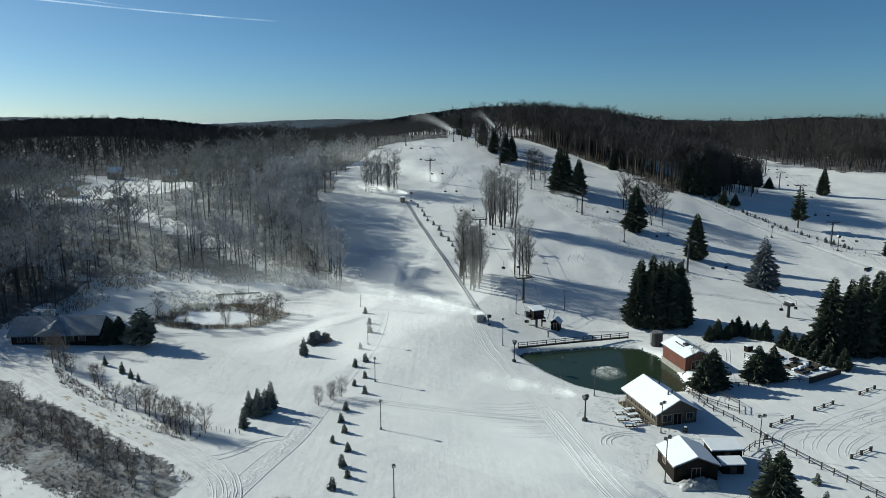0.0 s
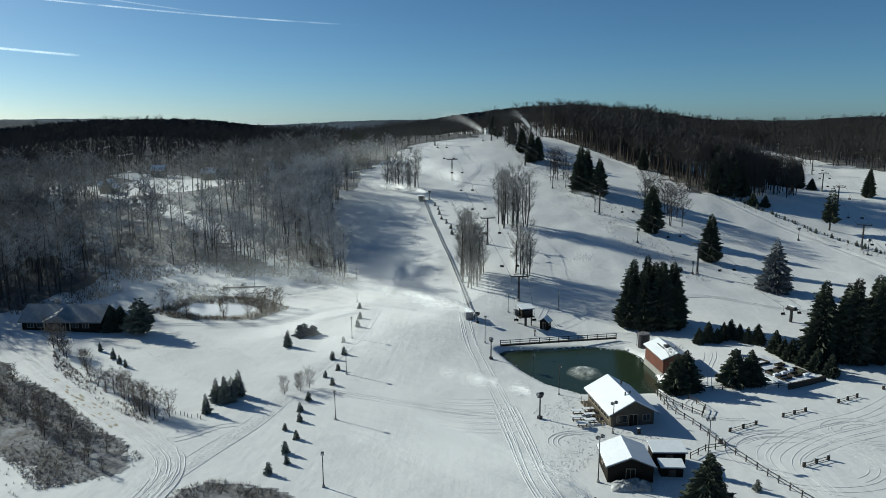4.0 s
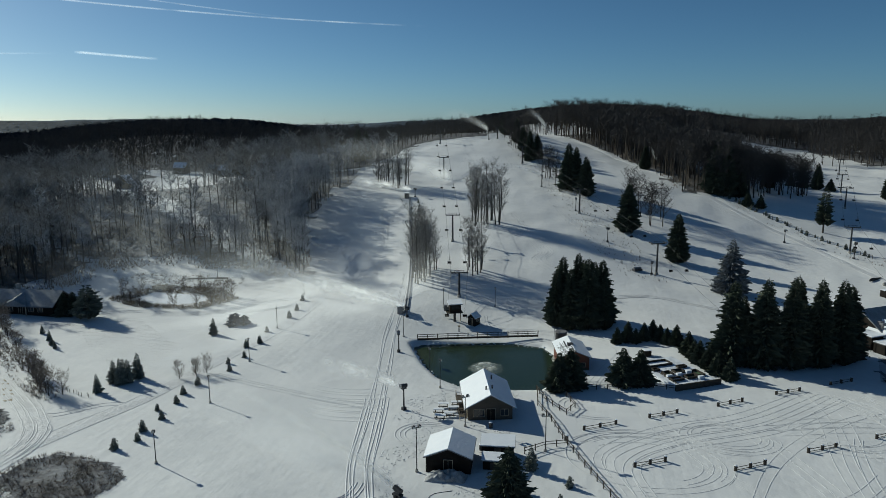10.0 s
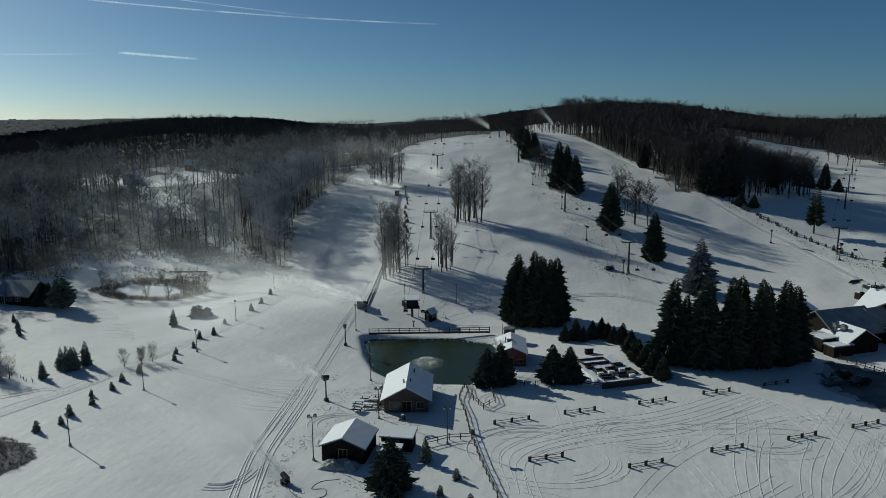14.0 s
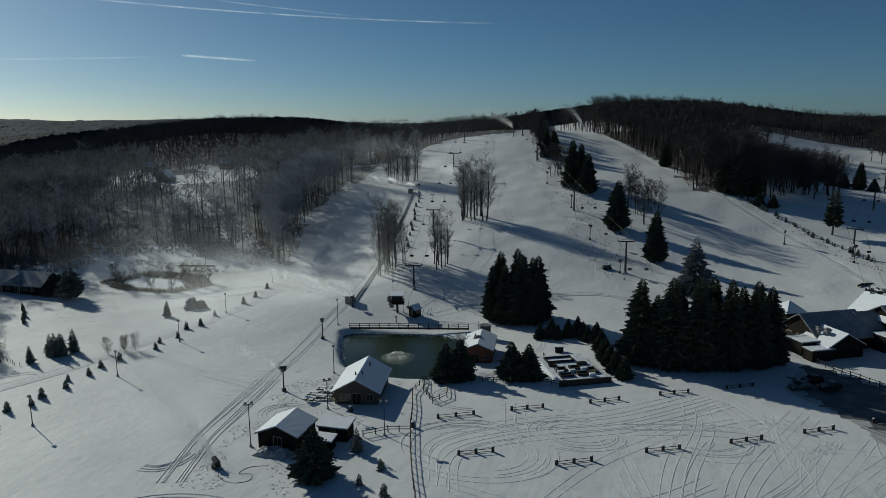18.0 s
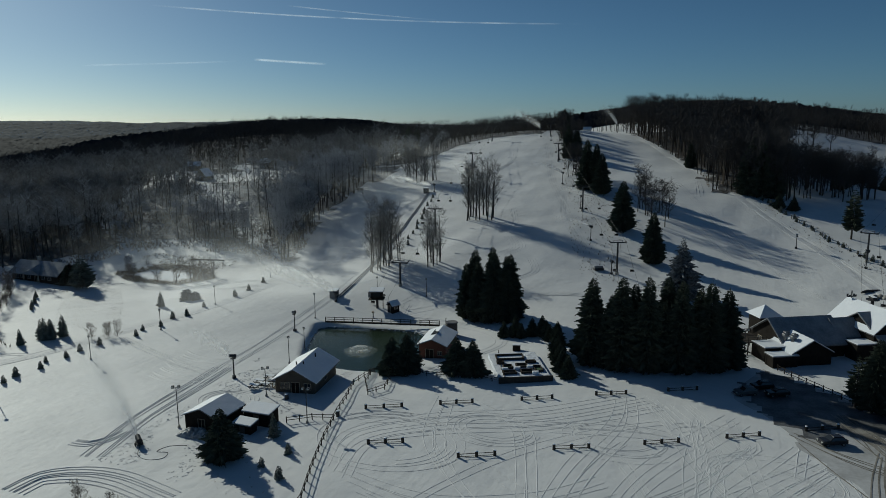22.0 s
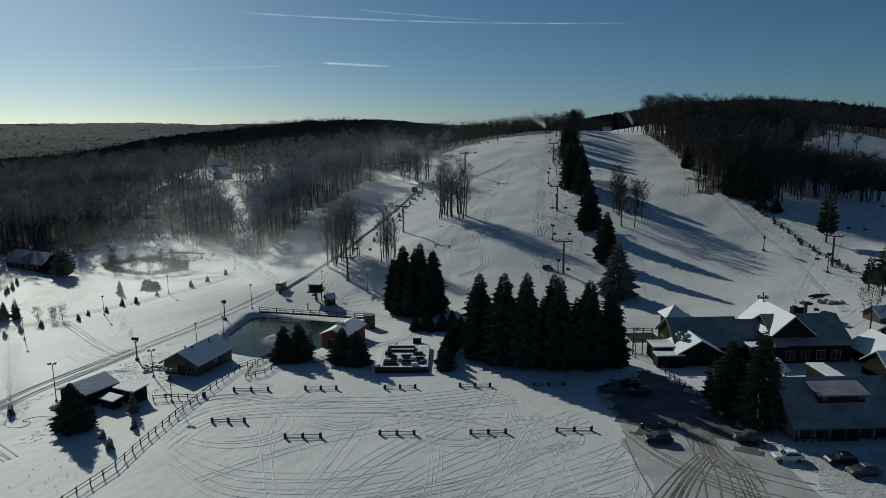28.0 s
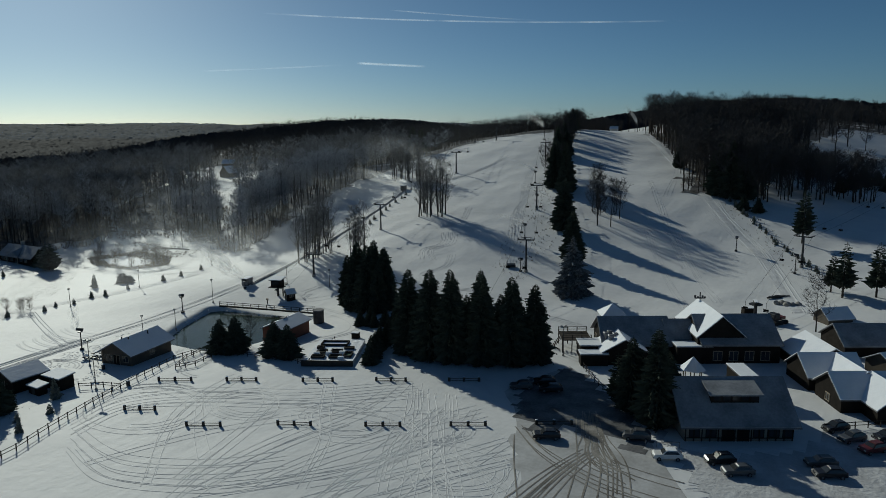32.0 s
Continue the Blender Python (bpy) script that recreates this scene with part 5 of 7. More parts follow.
for (ax, ay), (bx, by) in (((17.6, 151.4), (31.4, 155.4)), ((31.4, 155.4), (45.4, 159.2))):
    k = math.hypot(bx - ax, by - ay)
    m = pose((ax + bx) / 2 - 17.6, (ay + by) / 2 - 151.4, -2.08, 0, 0, math.degrees(math.atan2(by - ay, bx - ax)))
    bmesh.ops.create_cube(walkway, size=1, matrix=m @ Matrix.Diagonal((k, 0.5, 0.35, 1)))
part("edge_beam", walkway, FENCE_WOOD, jetty, "dark edge beam of the walkway")


def barrier(ax, ay, bx, by):
    root = empty("parking_barrier", (ax + bx) / 2, (ay + by) / 2, gz((ax + bx) / 2, (ay + by) / 2), math.degrees(math.atan2(by - ay, bx - ax)), "three dark posts joined by rails on the snowy field", "barrier", "barriers on the field")
    L = math.hypot(bx - ax, by - ay)
    for p in (-L / 2, 0, L / 2):
        b = rod((p, 0, -0.2), (p, 0, 0.82), 0.24, 0.22, 9)
        part("barrel", b, FENCE_WOOD, root)
        part("snow_cap", rod((p, 0, 0.82), (p, 0, 0.9), 0.22, 0.12, 9), ROOF_SNOW, root)
    for s in (-1, 1):
        part("rail", rod((s * L / 2, 0, 0.52), (0, 0, 0.52), 0.05, n=5), FENCE_WOOD, root)
        part("rail", rod((s * L / 2, 0, 0.12), (0, 0, 0.12), 0.05, n=5), FENCE_WOOD, root)


for b in [(55.4, 106.9, 60.6, 110.0), (66.3, 113.4, 71.1, 116.1), (78.6, 120.4, 83.2, 123.3), (90.0, 127.5, 94.7, 130.1), (101.4, 134.3, 106.0, 137.1), (62.4, 95.7, 66.9, 98.2), (76.4, 97.2, 81.0, 99.9), (88.4, 104.9, 93.0, 107.3), (100.4, 111.7, 104.9, 114.5), (111.5, 118.8, 116.0, 121.6), (122.6, 126.0, 127.2, 128.8)]:
    barrier(*b)

# mini golf garden: a low walled terrace with beds
gx0, gy0 = 74.5, 133.5
garden = empty("mini_golf_garden", gx0, gy0, -0.7, 29, "raised snowy mini golf garden with timber-edged beds", "garden")
part("terrace", box(-5.2, -5.0, -0.4, 4.6, 9.5, 0.55, 0.05), SNOW_ROUGH, garden)
part("front_wall", box(-5.4, -5.35, -0.4, 4.8, -5.0, 1.0, 0.03), FENCE_WOOD, garden, "dark retaining wall in front")
for cx, cy, w, d in [(-2.8, -2.0, 2.6, 1.4), (0.6, -1.8, 2.4, 1.6), (3.0, -0.6, 1.6, 2.8), (-2.6, 1.0, 1.8, 1.8), (0.2, 1.4, 2.2, 1.6), (-1.2, 6.4, 5.6, 2.6), (2.4, 3.4, 2.0, 1.0), (-3.6, 3.6, 1.4, 1.2)]:
    fr = bmesh.new()
    for b in ((cx - w / 2, cy - d / 2, cx + w / 2, cy - d / 2 + 0.18), (cx - w / 2, cy + d / 2 - 0.18, cx + w / 2, cy + d / 2), (cx - w / 2, cy - d / 2, cx - w / 2 + 0.18, cy + d / 2), (cx + w / 2 - 0.18, cy - d / 2, cx + w / 2, cy + d / 2)):
        box(b[0], b[1], 0.5, b[2], b[3], 0.98, bm=fr)
    bed = part("bed_edging", fr, FENCE_WOOD, garden)
    part("turf_mat", box(cx - w / 2 + 0.2, cy - d / 2 + 0.2, 0.5, cx + w / 2 - 0.2, cy + d / 2 - 0.2, 0.62), GREEN_FELT if w < 2.5 else ROOF_SNOW, bed)
for cx, cy in ((-1.0, -0.4), (1.6, 0.2), (-3.4, -0.6), (2.0, -3.0)):
    part("bench", box(cx - 0.6, cy - 0.3, 0.5, cx + 0.6, cy + 0.3, 1.15, 0.04), ROOF_SNOW, garden)
bin_ = empty("storage_bin", 69.2, 146.5, gz(69.2, 146.5), 20, "dark wooden bin on the snow by the garden", "bin")
part("body", box(-0.8, -0.6, -0.2, 0.8, 0.6, 1.3, 0.04), WOOD_DARK, bin_)
part("lid", box(-0.85, -0.65, 1.3, 0.85, 0.65, 1.42, 0.03), ROOF_SNOW, bin_)

# picnic tables
def picnic(x, y, rz):
    th = empty("picnic_table", x, y, gz(x, y), rz, "snow-topped wooden picnic table by the lodge", "picnic table", "picnic tables by the lodge")
    part("tabletop", box(-0.95, -0.38, 0.68, 0.95, 0.38, 0.78, 0.02), ROOF_SNOW, th)
    for s in (-0.72, 0.72):
        part("seat", box(-0.95, s - 0.14, 0.4, 0.95, s + 0.14, 0.47), FENCE_WOOD, th)
    for s in (-0.65, 0.65):
        part("trestle", box(s - 0.05, -0.8, 0.3, s + 0.05, 0.8, 0.4), FENCE_WOOD, th)
        part("leg", rod((s, -0.6, -0.1), (s, 0.2, 0.7), 0.05, n=4), FENCE_WOOD, th)
        part("leg", rod((s, 0.6, -0.1), (s, -0.2, 0.7), 0.05, n=4), FENCE_WOOD, th)


for x, y, rz in [(31.2, 112.3, 10), (33.2, 111.0, 15), (30.9, 109.6, 5), (33.0, 108.6, 12), (31.6, 107.2, 0), (33.3, 113.4, 14)]:
    picnic(x, y, rz)
for x, y in [(40.4, 105.2), (52.6, 102.6), (39.9, 97.0)]:
    th = empty("litter_bin", x, y, gz(x, y), 0, "dark barrel litter bin on the snow", "bin")
    part("drum", rod((0, 0, -0.1), (0, 0, 0.95), 0.33, n=10), DARK_STEEL, th)
    part("lid", rod((0, 0, 0.95), (0, 0, 1.03), 0.35, 0.2, 10), ROOF_SNOW, th)


# ---- lamp posts and snow guns ----
def lamp_post(x, y, h, heads=1):
    th = empty("lamp_post", x, y, gz(x, y), rnd.uniform(0, 60), "slim dark floodlight post standing in the snow", "lamp post", "floodlights of the slope")
    part("base", rod((0, 0, -0.3), (0, 0, 0.35), 0.3, 0.2, 8), STONE, th)
    part("post", rod((0, 0, 0), (0, 0, h), 0.085, 0.06, 7), DARK_STEEL, th)
    for k in range(heads):
        a = -0.5 + k
        hd = part("lamp_head", box(a * 0.9 * (heads > 1) - 0.22, -0.3, h - 0.1, a * 0.9 * (heads > 1) + 0.22, 0.18, h + 0.3, 0.04), DARK_STEEL, th)
        part("lens", box(a * 0.9 * (heads > 1) - 0.17, -0.325, h - 0.04, a * 0.9 * (heads > 1) + 0.17, -0.295, h + 0.24), LAMP_LENS, hd)
    if heads > 1:
        part("cross_arm", box(-0.6, -0.05, h - 0.15, 0.6, 0.05, h - 0.05), DARK_STEEL, th)


for x, y, h, n in [(-6.7, 84.7, 5.0, 1), (-10.5, 106.8, 5.0, 1), (-13.6, 128.4, 4.8, 1), (-17.5, 151.0, 5.0, 1), (-22.8, 181.3, 9.0, 1), (31.7, 88.9, 6.8, 2), (49.5, 98.4, 5.8, 2), (24.4, 132.9, 4.9, 1), (14.0, 152.2, 6.3, 1), (36.2, 104.9, 5.2, 2), (28.8, 121.5, 5.5, 1), (-58, 196, 6, 1), (113.5, 158, 6, 2), (19.5, 174.5, 5, 1), (33, 178, 5, 1)]:
    lamp_post(x, y, h, n)


def snow_gun(x, y, h, face=250):
    th = empty("snow_gun", x, y, gz(x, y), face, "snow gun with a round fan barrel on a dark tower", "snow gun", "snow guns on the hill")
    part("tower", rod((0, 0, -0.3), (0, 0, h), 0.15, 0.11, 8), DARK_STEEL, th)
    part("yoke", box(-0.45, -0.3, h - 0.1, 0.45, 0.3, h + 0.05), DARK_STEEL, th)
    brl = part("fan_barrel", rod((-0.6, 0, h + 0.35), (0.6, 0, h + 0.6), 0.36, 0.3, 14), DARK_STEEL, th)
    part("nozzle_ring", rod((0.6, 0, h + 0.6), (0.72, 0, h + 0.63), 0.34, 0.34, 14), STEEL, brl)
    part("base_box", box(-0.35, -0.35, -0.2, 0.35, 0.35, 0.5, 0.03), DARK_STEEL, th)


for x, y, h in [(24.6, 109.9, 4.0), (15.6, 141.4, 4.2), (77.1, 212.3, 3.4), (65.1, 239.6, 4.4), (39.4, 302.0, 4.5), (28.2, 340.0, 4.5), (5.9, 384.8, 4.5), (35.1, 457.8, 4.5), (-13.5, 284.5, 3.0), (54.2, 272, 4.5), (11.6, 165.5, 2.0), (128, 260, 4), (146.0, 246.0, 5.0)]:
    snow_gun(x, y, h, rnd.uniform(160, 290))
gun = empty("ground_snow_gun", 30.7, 81.9, gz(30.7, 81.9), 150, "small wheeled snow gun on the ground by the sheds", "snow gun")
part("barrel", rod((-0.6, 0, 0.9), (0.6, 0, 1.3), 0.45, 0.38, 12), DARK_STEEL, gun)
part("carriage", box(-0.7, -0.4, 0.25, 0.7, 0.4, 0.55, 0.03), DARK_STEEL, gun)
for s in (-0.5, 0.5):
    part("wheel", rod((0, s - 0.08, 0.25), (0, s + 0.08, 0.25), 0.3, n=12), RUBBER, gun)

# ---- ski lifts ----
def lift_tower(x, y, h, rz, arm=2.3, group="lift towers"):
    th = empty("lift_tower", x, y, gz(x, y), rz, "dark steel chairlift tower with a cross-arm", "lift tower", group)
    part("footing", rod((0, 0, -0.5), (0, 0, 0.7), 0.6, 0.5, 10), STONE, th)
    part("pole", rod((0, 0, 0.3), (0, 0, h), 0.33, 0.24, 10), DARK_STEEL, th)
    part("cross_arm", box(-arm, -0.16, h - 0.2, arm, 0.16, h + 0.12, 0.03), DARK_STEEL, th)
    for s in (-arm, arm):
        part("sheave_train", box(s - 0.14, -1.2, h + 0.1, s + 0.14, 1.2, h + 0.38, 0.05), DARK_STEEL, th)
    part("work_frame", box(-arm * 0.6, -0.06, h + 0.6, arm * 0.6, 0.06, h + 0.7), DARK_STEEL, th)
    for s in (-arm * 0.55, arm * 0.55):
        part("frame_post", rod((s, 0, h), (s, 0, h + 0.65), 0.05, n=5), DARK_STEEL, th)
    for k in range(0, int(h * 2), 2):
        part("rung", box(-0.55, -0.03, 0.8 + k * 0.45, -0.25, 0.03, 0.86 + k * 0.45), STEEL, th)


def chair(x, y, z, rz, group):
    th = empty("lift_chair", x, y, z, rz, "empty double lift chair hanging from the cable", "lift chair", group)
    part("hanger", rod((0, 0, 0), (0, 0.1, -2.0), 0.035, n=5), DARK_STEEL, th)
    part("seat", box(-0.55, -0.35, -2.05, 0.55, 0.12, -1.97, 0.02), WOOD_DARK, th)
    part("backrest", box(-0.55, 0.1, -1.95, 0.55, 0.16, -1.5, 0.02), WOOD_DARK, th)
    part("arm_frame", rod((-0.55, -0.2, -2.0), (-0.55, 0.1, -1.3), 0.03, n=4), DARK_STEEL, th)


def lift_line(name, label, tops, arm, gap, group):
    """Two cables along the tower tops with chairs hung from both."""
    root = empty(name, tops[0][0], tops[0][1], 0, 0, label, "cable")
    for s in (-1, 1):
        prev = None
        run = 0.0
        for (ax, ay, az), (bx, by, bz) in zip(tops, tops[1:]):
            k = math.hypot(bx - ax, by - ay)
            ox, oy = (by - ay) / k * arm * s, -(bx - ax) / k * arm * s
            n = 6
            pts = [(ax + (bx - ax) * i / n + ox - tops[0][0], ay + (by - ay) * i / n + oy - tops[0][1], az + (bz - az) * i / n - 4 * k * 0.012 * (i / n) * (1 - i / n)) for i in range(n + 1)]
            V = [(px + 0.035 * math.cos(1.571 * c) * (by - ay) / k, py - 0.035 * math.cos(1.571 * c) * (bx - ax) / k, pz + 0.035 * math.sin(1.571 * c)) for px, py, pz in pts for c in range(4)]
            F = [(4 * i + c, 4 * i + (c + 1) % 4, 4 * i + 4 + (c + 1) % 4, 4 * i + 4 + c) for i in range(n) for c in range(4)]
            mesh_ob("cable", V, F, DARK_STEEL, root)
            while run < k:
                f = run / k
                chair(ax + (bx - ax) * f + ox, ay + (by - ay) * f + oy, az + (bz - az) * f - 4 * k * 0.012 * f * (1 - f) - 0.03, math.degrees(math.atan2(by - ay, bx - ax)) - 90, group)
                run += gap
            run -= k


L1 = [(22.4, 182.8, 6.9), (12.6, 228.5, 9.2), (-5.9, 311.0, 9.8), (-20.5, 378.0, 8.0)]
L2 = [(78.6, 212.8, 9.6), (55.6, 269.0, 9.2), (28.3, 337.0, 8.6), (10.5, 388.0, 7.0)]
L3 = [(147.0, 252.5, 9.0), (168.0, 318.0, 9.0), (186.0, 374.5, 9.5), (204.0, 430.0, 9.0)]
for towers, lab in ((L1, "carpet side lift towers"), (L2, "middle lift towers"), (L3, "east lift towers")):
    a = math.degrees(math.atan2(towers[-1][1] - towers[0][1], towers[-1][0] - towers[0][0])) - 90
    for x, y, h in towers:
        lift_tower(x, y, h, a, group=lab)
lift_line("lift_cable", "pair of chairlift cables up the beginners' slope", [(23.9, 168.5, 1.0)] + [(x, y, gz(x, y) + h + 0.3) for x, y, h in L1], 2.3, 26, "chairs on the first lift")
lift_line("lift_cable", "pair of chairlift cables up the main run", [(90.4, 171.0, 3.6)] + [(x, y, gz(x, y) + h + 0.3) for x, y, h in L2], 2.3, 28, "chairs on the middle lift")
lift_line("lift_cable", "pair of chairlift cables beside the east run", [(142.0, 204.5, 3.6)] + [(x, y, gz(x, y) + h + 0.3) for x, y, h in L3], 2.3, 34, "chairs on the east lift")
for x, y in ((90.4, 171.0), (142.0, 204.5)):
    th = empty("lift_station", x, y, gz(x, y), 15, "dark steel drive station at the foot of a chairlift", "lift station")
    part("mast", rod((0, 0, -0.4), (0, 0, 4.0), 0.4, 0.35, 10), DARK_STEEL, th)
    part("bullwheel", rod((0, 0, 3.3), (0, 0, 3.45), 1.5, n=20), DARK_STEEL, th)
    part("drive_housing", box(-0.5, -1.3, 3.6, 0.5, 1.3, 4.1, 0.08), DARK_STEEL, th)
    part("snow_cover", box(-0.45, -1.25, 4.1, 0.45, 1.25, 4.2, 0.04), ROOF_SNOW, th)

# carpet lift: a belt with low side walls and a station at both ends
CARPET = spline([(10.6, 168.5), (4.0, 202.0), (-5.0, 240.0), (-15.6, 283.5)], 4.0)
carpet = empty("carpet_lift", 10.6, 168.5, 0, 0, "long dark conveyor carpet lift climbing the beginners' slope", "carpet lift")
for k, (p, q) in enumerate(zip(CARPET, CARPET[1:])):
    ang = math.degrees(math.atan2(q[1] - p[1], q[0] - p[0]))
    L = math.hypot(q[0] - p[0], q[1] - p[1])
    zp, zq = gz(*p), gz(*q)
    m = pose((p[0] + q[0]) / 2 - 10.6, (p[1] + q[1]) / 2 - 168.5, (zp + zq) / 2, 0, 0, ang) @ pose(0, 0, 0, 0, -math.degrees(math.atan2(zq - zp, L)), 0)
    for nm, y0, y1, z0, z1, mm in (("belt", -0.3, 0.3, 0.0, 0.14, BELT), ("side_board", 0.32, 0.42, -0.2, 0.3, STEEL), ("side_board", -0.42, -0.32, -0.2, 0.3, STEEL)):
        bm = box(-L / 2 - 0.1, y0, z0, L / 2 + 0.1, y1, z1)
        bmesh.ops.transform(bm, matrix=m, verts=bm.verts)
        part(nm, bm, mm, carpet)
for (x, y), lab in ((CARPET[0], "grey machine box at the foot of the carpet lift"), (CARPET[-1], "dark motor cabin at the top of the carpet lift")):
    th = empty("carpet_station", x - 1.4, y, gz(x, y), 15, lab, "lift station")
    part("housing", box(-0.9, -1.6, -0.3, 0.9, 1.6, 2.0, 0.06), STEEL if y < 200 else DARK_STEEL, th)
    part("roof", box(-1.1, -1.8, 2.0, 1.1, 1.8, 2.15, 0.03), ROOF_SNOW, th)
    part("control_post", rod((1.3, -1.5, -0.2), (1.3, -1.5, 2.2), 0.08, n=6), DARK_STEEL, th)
top = gabled("summit_hut", "small pale hut at the top of the run", "hut", 8.0, 494.0, 10, 5, 4, 3.0, 4.6, PAINT_WHITE, 0.4)


# ---- vehicles ----
def car(x, y, rz, paint, label, tall=0.0):
    th = empty("parked_car", x, y, gz(x, y), rz, label, "car", "parked cars")
    th.scale = (0.9, 0.9, 0.92)
    prof = [(-2.2, 0.35), (-2.25, 0.75), (-1.95, 0.98 + tall * 0.4), (-0.95, 1.02 + tall * 0.4), (-0.35, 1.48 + tall), (1.35, 1.5 + tall), (2.05, 1.05 + tall * 0.5), (2.2, 0.8), (2.2, 0.35)]
    bm = bmesh.new()
    cols = [[bm.verts.new((px, s * (0.88 - (0.18 if pz > 1.2 else 0)), pz)) for px, pz in prof] for s in (-1, 1)]
    bm.faces.new(cols[0])
    bm.faces.new(cols[1][::-1])
    for i in range(len(prof)):
        j = (i + 1) % len(prof)
        bm.faces.new((cols[0][i], cols[1][i], cols[1][j], cols[0][j]))
    bmesh.ops.recalc_face_normals(bm, faces=bm.faces)
    bmesh.ops.bevel(bm, geom=list(bm.edges), offset=0.06, segments=1, affect="EDGES")
    part("body", bm, paint, th)
    g = bmesh.new()
    for s in (-1, 1):
        v = [g.verts.new(p) for p in ((-0.75, s * 0.875, 1.06 + tall * 0.4), (-0.28, s * 0.735, 1.42 + tall), (1.3, s * 0.735, 1.43 + tall), (1.75, s * 0.875, 1.1 + tall * 0.5))]
        g.faces.new(v)
    part("side_glass", g, GLASS_DARK, th)
    w = bmesh.new()
    w.faces.new([w.verts.new(p) for p in ((-0.93, -0.76, 1.06 + tall * 0.4), (-0.93, 0.76, 1.06 + tall * 0.4), (-0.4, 0.66, 1.47 + tall), (-0.4, -0.66, 1.47 + tall))])
    part("windscreen", w, GLASS_DARK, th)
    part("roof_snow", box(-0.2, -0.6, 1.49 + tall, 1.25, 0.6, 1.56 + tall, 0.03), ROOF_SNOW if tall < 0.1 and paint == CAR_WHITE else paint, th)
    for px in (-1.4, 1.38):
        for s in (-1, 1):
            ty = part("tyre", rod((px, s * 0.72, 0.32), (px, s * 0.92, 0.32), 0.33, n=14), RUBBER, th)
            part("rim", rod((px, s * 0.9, 0.32), (px, s * 0.935, 0.32), 0.19, n=10), STEEL, ty)
    for s in (-0.6, 0.6):
        part("headlight", box(-2.27, s - 0.18, 0.72, -2.18, s + 0.18, 0.86), LAMP_LENS, th)
        part("tail_light", box(2.13, s - 0.15, 0.82, 2.22, s + 0.15, 0.98), CAR_RED, th)
    part("bumper", box(-2.32, -0.8, 0.38, -2.18, 0.8, 0.58, 0.03), DARK_STEEL, th)


for x, y, rz, p, lab, t in [(142.6, 125.4, 27, CAR_WHITE, "white estate car parked on the snow", 0.05), (149.0, 127.8, 33, CAR_BLACK, "black car parked in the lodge's shade", 0.15), (151.6, 125.8, 33, CAR_GREY, "dark grey car parked in the lodge's shade", 0.0), (160.6, 134.2, 30, CAR_GREY, "grey saloon parked in the shade", 0.0), (161.8, 131.4, 30, CAR_BLACK, "black saloon with pale headlamps parked in the shade", 0.0),
                        (161.6, 147.2, 48, CAR_BLACK, "dark car parked by the shops", 0.1), (163.8, 144.6, 48, CAR_GREY, "grey car parked by the shops", 0.1), (166.4, 142.2, 48, CAR_RED, "dark red car parked by the shops", 0.1), (168.0, 147.5, 48, CAR_BLACK, "black car parked by the shops", 0.0),
                        (114.0, 138.2, 30, CAR_GREY, "dark car in the shade of the spruces", 0.1), (116.6, 142.2, 30, CAR_BLACK, "black car in the shade of the spruces", 0.1), (119.0, 139.6, 30, CAR_BLACK, "dark car parked under the spruces", 0.0), (125.8, 122.6, 29, CAR_BLACK, "black car parked on the bare asphalt", 0.0), (137.2, 129.2, 20, CAR_GREY, "grey car beside the front building", 0.2)]:
    car(x, y, rz, p, lab, t)
cat = empty("snow_groomer", 146.6, 202.6, gz(146.6, 202.6), 60, "dark snow groomer parked at the foot of the run", "snow groomer")
for s in (-1.3, 1.3):
    part("track", box(-2.3, s - 0.5, 0.0, 2.3, s + 0.5, 0.9, 0.25), RUBBER, cat)
part("cab", box(-1.6, -1.0, 0.9, 0.3, 1.0, 2.5, 0.15), DARK_STEEL, cat)
part("engine_deck", box(0.3, -1.0, 0.9, 2.2, 1.0, 1.6, 0.1), CAR_RED, cat)
part("blade", box(-3.2, -2.0, 0.1, -2.9, 2.0, 1.0, 0.05), DARK_STEEL, cat)
part("cab_glass", box(-1.65, -0.85, 1.6, -1.55, 0.85, 2.35), GLASS_DARK, cat)
th = empty("equipment_box", 140.2, 206.6, gz(140.2, 206.6), 30, "dark equipment crate at the foot of the run", "crate")
part("crate", box(-1.3, -1.0, -0.2, 1.3, 1.0, 1.8, 0.05), WOOD_DARK, th)
part("lid", box(-1.35, -1.05, 1.8, 1.35, 1.05, 1.92, 0.04), ROOF_SNOW, th)
th = empty("groomer_sled", 73.0, 214.0, gz(73.0, 214.0), 30, "low dark grooming sled on the slope", "sled")
part("frame", box(-1.4, -0.8, 0.05, 1.4, 0.8, 0.7, 0.05), DARK_STEEL, th)
part("drum", rod((-1.3, 0, 0.9), (1.3, 0, 0.9), 0.35, n=10), STEEL, th)

